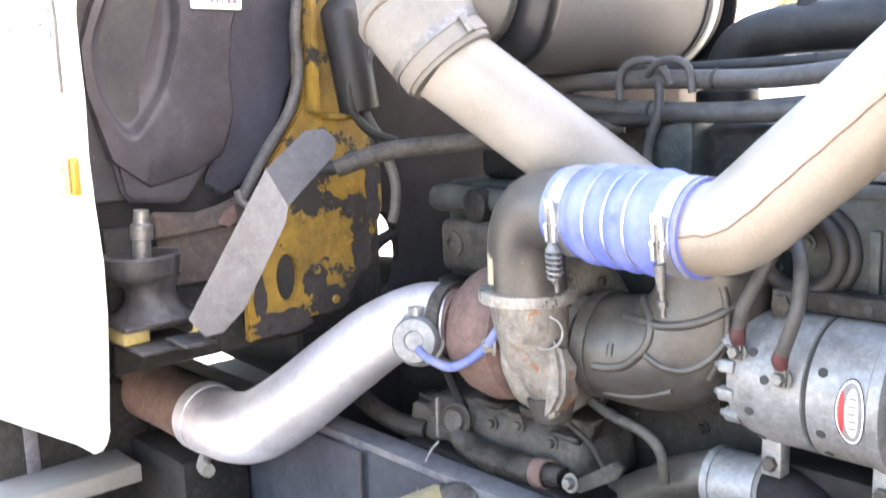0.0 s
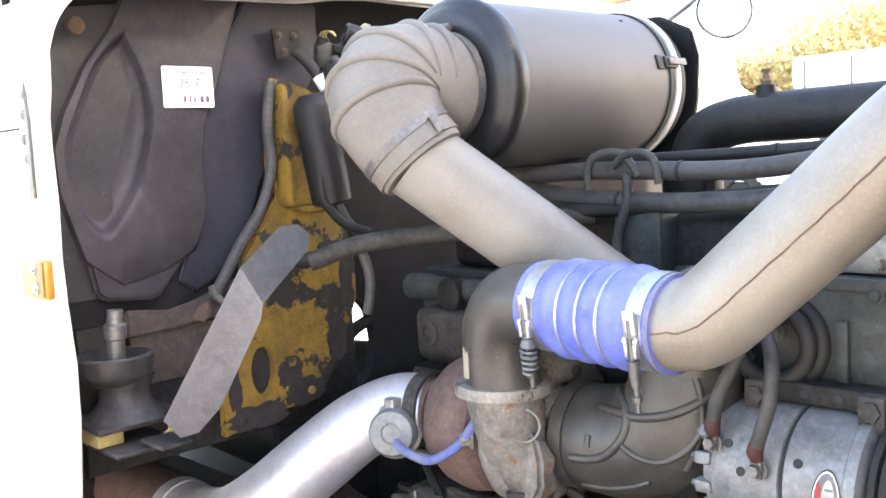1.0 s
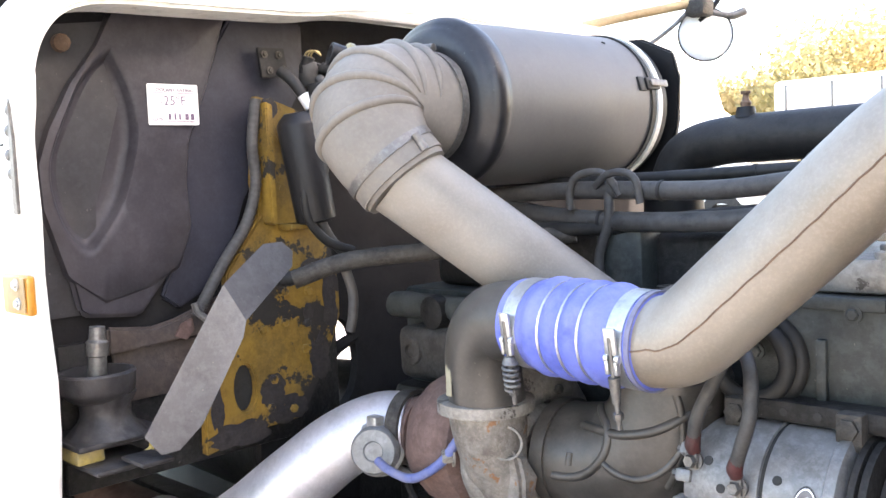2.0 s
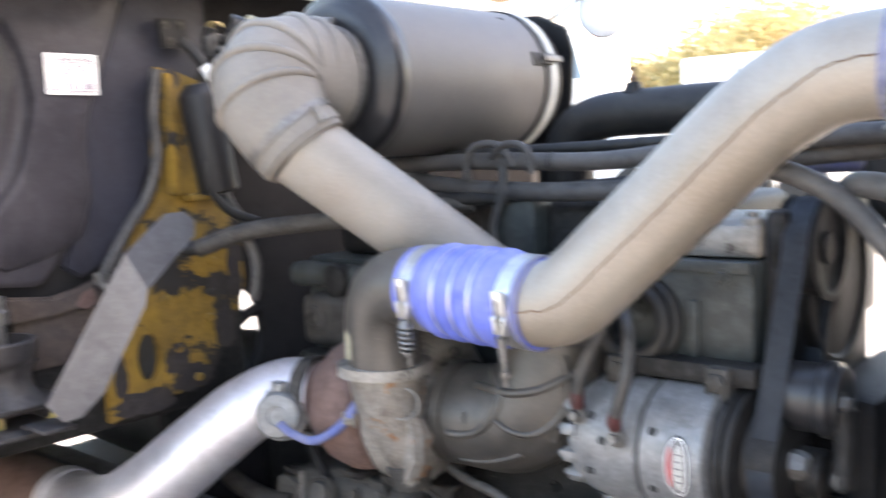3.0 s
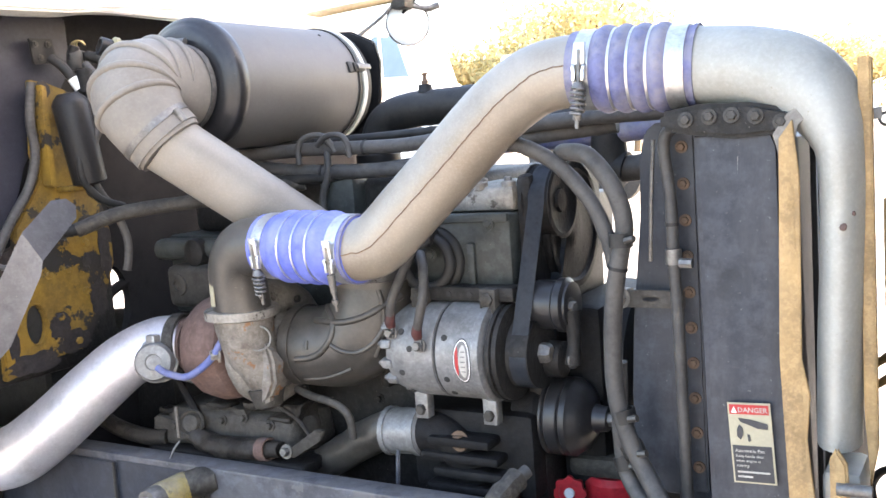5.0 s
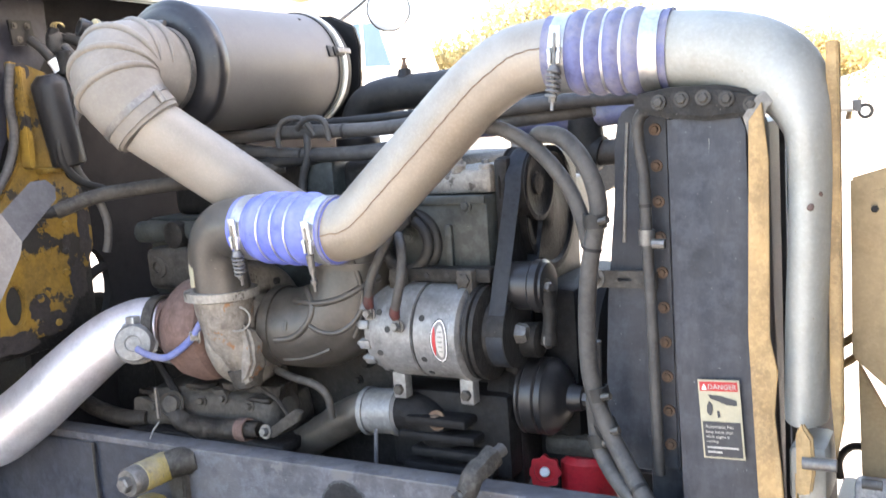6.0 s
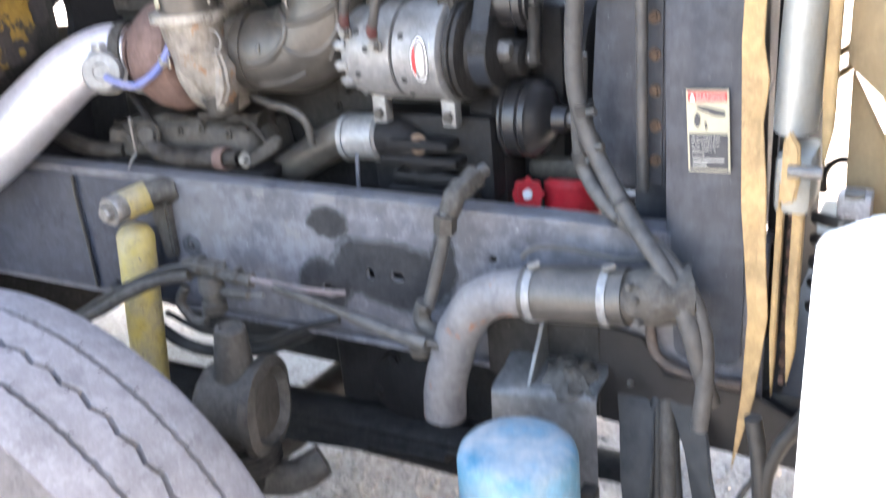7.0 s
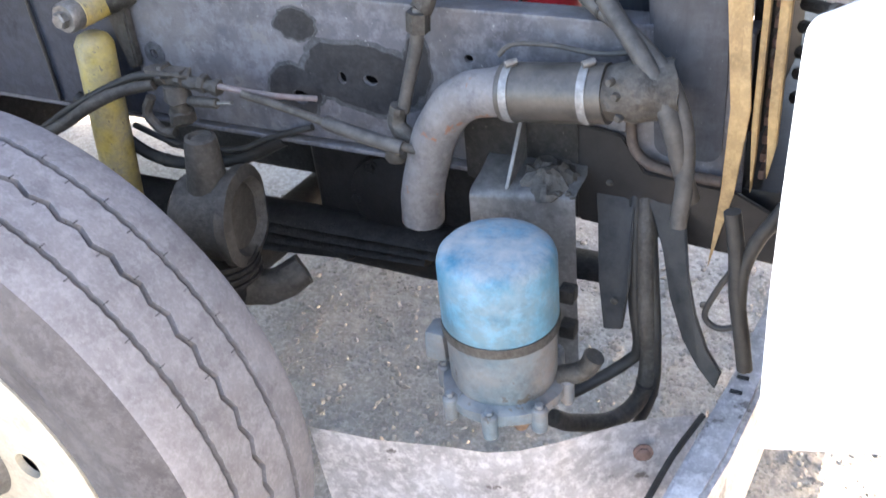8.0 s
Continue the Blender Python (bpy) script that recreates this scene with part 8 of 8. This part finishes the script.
    trunk = tube([base, base.lerp(top, 0.4) + Vector((0.15, 0, 0)), top], [0.22, 0.15, 0.05], 8, 4)
    limbs = []
    tips = [top]
    for k in range(9):
        s = base.lerp(top, rnd.uniform(0.25, 0.9))
        a2 = rnd.uniform(0, 6.28)
        e2 = s + Vector((math.cos(a2) * spread * rnd.uniform(0.4, 0.9), math.sin(a2) * spread * rnd.uniform(0.4, 0.9), h * rnd.uniform(0.08, 0.3)))
        limbs.append(tube([s, s.lerp(e2, 0.5) + Vector((0, 0, 0.2)), e2], [0.07, 0.05, 0.02], 6, 3))
        tips += [e2, s.lerp(e2, 0.6)]
    part("trunk", join(trunk, *limbs), "bark", tr)
    verts, faces = [], []
    for k in range(2600):
        t = rnd.choice(tips)
        d = Vector((rnd.gauss(0, 1), rnd.gauss(0, 1), rnd.gauss(0, 0.8))) * spread * 0.28
        q = t + d
        if q.z < base.z + h * 0.12:
            continue
        u = Vector((rnd.gauss(0, 1), rnd.gauss(0, 1), rnd.gauss(0, 1))).normalized()
        v = u.orthogonal().normalized()
        s = rnd.uniform(0.10, 0.22)
        i = len(verts)
        verts += [q - u * s, q - v * s * 0.6, q + u * s, q + v * s * 0.6]
        faces.append((i, i + 1, i + 2, i + 3))
    me = bpy.data.meshes.new("crown")
    me.from_pydata([v - base for v in verts], [], faces)
    me.materials.append(M[mt2])
    put(new("crown", me), Matrix.Translation(base), tr)


def build_distance():
    # row of autumn trees
    spots = [(-27, 46, 5.0, "leaf"), (-24.5, 47, 4.8, "leaf"), (-22, 50, 5.4, "leaf"), (-20.5, 46, 6.6, "leaf_green"), (-18, 49, 7.2, "leaf_green"), (-15.5, 47, 6.4, "leaf"),
             (-31, 62, 6.6, "leaf"), (-27, 64, 7.8, "leaf"), (-23.5, 63, 7.2, "leaf"), (-19, 64, 6.2, "leaf"), (-34, 58, 6.0, "leaf"), (-9.5, 72, 5.6, "leaf"), (-7.2, 70, 4.9, "leaf"), (-5.0, 74, 4.4, "leaf_green"), (-12, 76, 5.0, "leaf")]
    for k, (x, y, h, mt2) in enumerate(spots):
        build_tree((x, y, -0.05), h * 1.28, h * 0.46, 30 + k, mt2, "autumn tree with thin golden leaves" if mt2 == "leaf" else "tree with sparse olive-yellow leaves")
    # white parked tractor behind the engine
    tk = thing("parked_truck", (-10.9, 18.5, 0), "white parked truck with sloping windshield", "truck")
    ox, oy = -10.9, 18.0
    hood_o = [(-1.4, 0.7), (1.8, 0.7), (1.85, 2.25), (1.7, 2.42), (0.45, 2.62), (0.22, 2.80), (-0.15, 4.05), (-1.4, 4.15)]
    part("body", plate(hood_o, 2.0, axes((ox, oy + 2.0, 0), (1, 0, 0), (0, 0, 1)), 0.06), "white", tk)
    part("window", plate([(-0.55, 2.95), (0.12, 2.92), (-0.17, 3.85), (-0.55, 3.9)], 0.03, axes((ox, oy + 0.01, 0), (1, 0, 0), (0, 0, 1))), "glass", tk)
    part("side_window", plate([(-1.3, 2.95), (-0.65, 2.95), (-0.65, 3.9), (-1.3, 3.9)], 0.03, axes((ox, oy + 0.01, 0), (1, 0, 0), (0, 0, 1))), "glass", tk)
    part("vent", box((ox - 0.05, oy - 0.03, 2.05), (ox + 0.22, oy + 0.02, 2.30), 0.02), "grille", tk)
    part("grille", box((ox + 1.50, oy - 0.06, 1.75), (ox + 1.88, oy + 0.4, 2.36), 0.03), "silver", tk)
    for k in range(5):
        part("slat", box((ox + 1.52, oy - 0.09, 1.80 + 0.11 * k), (ox + 1.89, oy - 0.05, 1.85 + 0.11 * k), 0.01), "grille", tk)
    part("step", box((ox - 0.10, oy - 0.05, 1.45), (ox + 0.35, oy + 0.02, 2.0), 0.02), "grille", tk)
    for x in (-0.9, 1.2):
        part("wheel", lathe((ox + x, oy + 0.25, 0.5), (0, -1, 0), [(0, 0.5), (0.25, 0.5), (0.27, 0.3), (0.2, 0.25)], 28), "rubber", tk)
    # tank trailer
    tt = thing("tank_trailer", (-5.8, 19, 0), "white box trailer on a rusty bed", "trailer")
    part("tank", box((-8.55, 18.0, 2.50), (-3.0, 20.2, 3.14), 0.10, seg=3), "white", tt)
    part("skirt", box((-8.55, 17.97, 2.40), (-3.0, 20.2, 2.51), 0.02), "steel", tt)
    part("bed", box((-8.8, 17.95, 1.90), (-3.0, 20.2, 2.38), 0.02), "rust", tt)
    for k in range(10):
        part("stake", box((-8.7 + 0.58 * k, 17.90, 1.90), (-8.65 + 0.58 * k, 17.96, 2.44), 0.01), "steel", tt)
    for k in range(6):
        part("band", box((-8.3 + 0.9 * k, 17.985, 2.52), (-8.26 + 0.9 * k, 18.02, 3.05), 0.006), "steel", tt)
    part("bed_leg", box((-8.2, 18.4, 0.0), (-7.9, 19.8, 1.90), 0.02), "grille", tt)
    for x in (-7.2, -6.1):
        part("wheel", lathe((x, 18.2, 0.5), (0, -1, 0), [(0, 0.5), (0.25, 0.5), (0.27, 0.3)], 28), "rubber", tt)
    # far white semi at the yard's edge
    fs = thing("parked_truck", (-6.5, 68, 0), "distant white day cab truck with chrome tank", "truck")
    part("cab", plate([(-7.75, 1.2), (-3.5, 1.2), (-3.5, 3.6), (-5.6, 3.7), (-6.0, 3.2), (-7.75, 2.7)], 2.2, axes((0, 70.2, 0), (1, 0, 0), (0, 0, 1)), 0.05), "white", fs)
    part("tank", cyl((-8.2, 67.9, 0.85), (-6.7, 67.9, 0.85), 0.33, edge=0.04), "silver", fs)
    part("step", box((-6.7, 67.85, 0.5), (-6.2, 68.2, 1.25), 0.03), "grille", fs)
    part("wheel", lathe((-5.95, 68.2, 0.5), (0, -1, 0), [(0, 0.5), (0.25, 0.5), (0.27, 0.32), (0.2, 0.3)], 28), "rubber", fs)
    part("hub", cyl((-5.95, 67.92, 0.5), (-5.95, 67.9, 0.5), 0.3), "silver", fs)
    part("pole", box((-7.9, 69.0, 2.7), (-4.6, 69.1, 2.85), 0.02), "rust", fs)
    # rounded mirror and its arms on the far side of the cab; white paints its glare
    mr = thing("fender_mirror", (-0.95, 2.15, 1.86), "round convex mirror on thin stays beyond the engine", "mirror")
    mc, md = Vector((-0.935, 2.19, 1.925)), Vector((0.62, -0.77, 0.10))
    part("head", lathe(mc, md, [(-0.03, 0.010), (-0.025, 0.045), (-0.008, 0.060), (0.0, 0.062)], 36), "white", mr)
    part("glass", lathe(mc, md, [(0.0, 0.060), (0.003, 0.056), (0.008, 0.036), (0.010, 0.004)], 36), "white", mr, "convex mirror face painted white for washed-out glare")
    part("ring", ring_bm(mc, md, 0.061, 0.006, 0.003, 40), "black", mr)
    part("arm", tube([(-1.13, 1.98, 1.955), (-1.06, 2.05, 1.972), (-0.95, 2.17, 1.998)], 0.011, 10), "fibre", mr)
    part("cross_arm", tube([(-0.985, 2.14, 2.03), (-0.945, 2.185, 1.985), (-0.90, 2.23, 1.965), (-0.87, 2.26, 1.975)], 0.010, 10), "steel", mr)
    part("stay", tube([(-1.04, 2.085, 1.895), (-0.985, 2.14, 1.95), (-0.95, 2.175, 2.0)], 0.005, 8), "steel", mr)
    part("stay", tube([(-0.90, 2.225, 2.03), (-0.925, 2.20, 1.98), (-0.945, 2.18, 1.955)], 0.006, 8), "black", mr)
    part("knuckle", rough_up(box((-0.965, 2.15, 1.965), (-0.915, 2.20, 2.005), 0.008), 0.004, 30), "casting", mr)


def build_stones():
    rnd = random.Random(11)
    base = bmesh.new()
    bmesh.ops.create_icosphere(base, subdivisions=1, radius=1.0)
    bv = [v.co.copy() for v in base.verts]
    bf = [[v.index for v in f.verts] for f in base.faces]
    base.free()
    verts, faces = [], []
    for k in range(26000):
        x, y = (rnd.uniform(-1.6, 1.2), rnd.uniform(0.2, 3.2)) if k % 2 else (rnd.uniform(-0.9, 0.6), rnd.uniform(0.9, 2.0))
        s = 0.0018 + 0.008 * rnd.random() ** 5
        i = len(verts)
        sc = Vector((s * rnd.uniform(0.7, 1.4), s * rnd.uniform(0.7, 1.4), s * rnd.uniform(0.4, 0.8)))
        ph = rnd.uniform(0, 6.28)
        p = Vector((x, y, 0))
        z = max(0.0, 1 - math.hypot(x, y - 1) / 8) * (0.022 * noise.noise(p * 1.9) + 0.012 * noise.noise(p * 7) + 0.006 * noise.noise(p * 19)) - 0.006
        for v in bv:
            w = Vector((v.x * sc.x, v.y * sc.y, v.z * sc.z)) * rnd.uniform(0.8, 1.2)
            verts.append((x + w.x * math.cos(ph) - w.y * math.sin(ph), y + w.x * math.sin(ph) + w.y * math.cos(ph), z + w.z))
        faces += [[i + j for j in f] for f in bf]
    me = bpy.data.meshes.new("gravel_stones")
    me.from_pydata(verts, [], faces)
    me.materials.append(M["stone"])
    tagged(new("gravel_stones", me), "loose grey pebbles scattered on the dirt", "gravel", kind="stuff")


build_ground()
build_cab()
build_chassis()
build_engine()
build_turbo()
build_air_system()
build_alternator()
build_engine_bay_lines()
build_radiator()
build_hood()
build_front_low()
build_firewall_things()
build_distance()
build_stones()
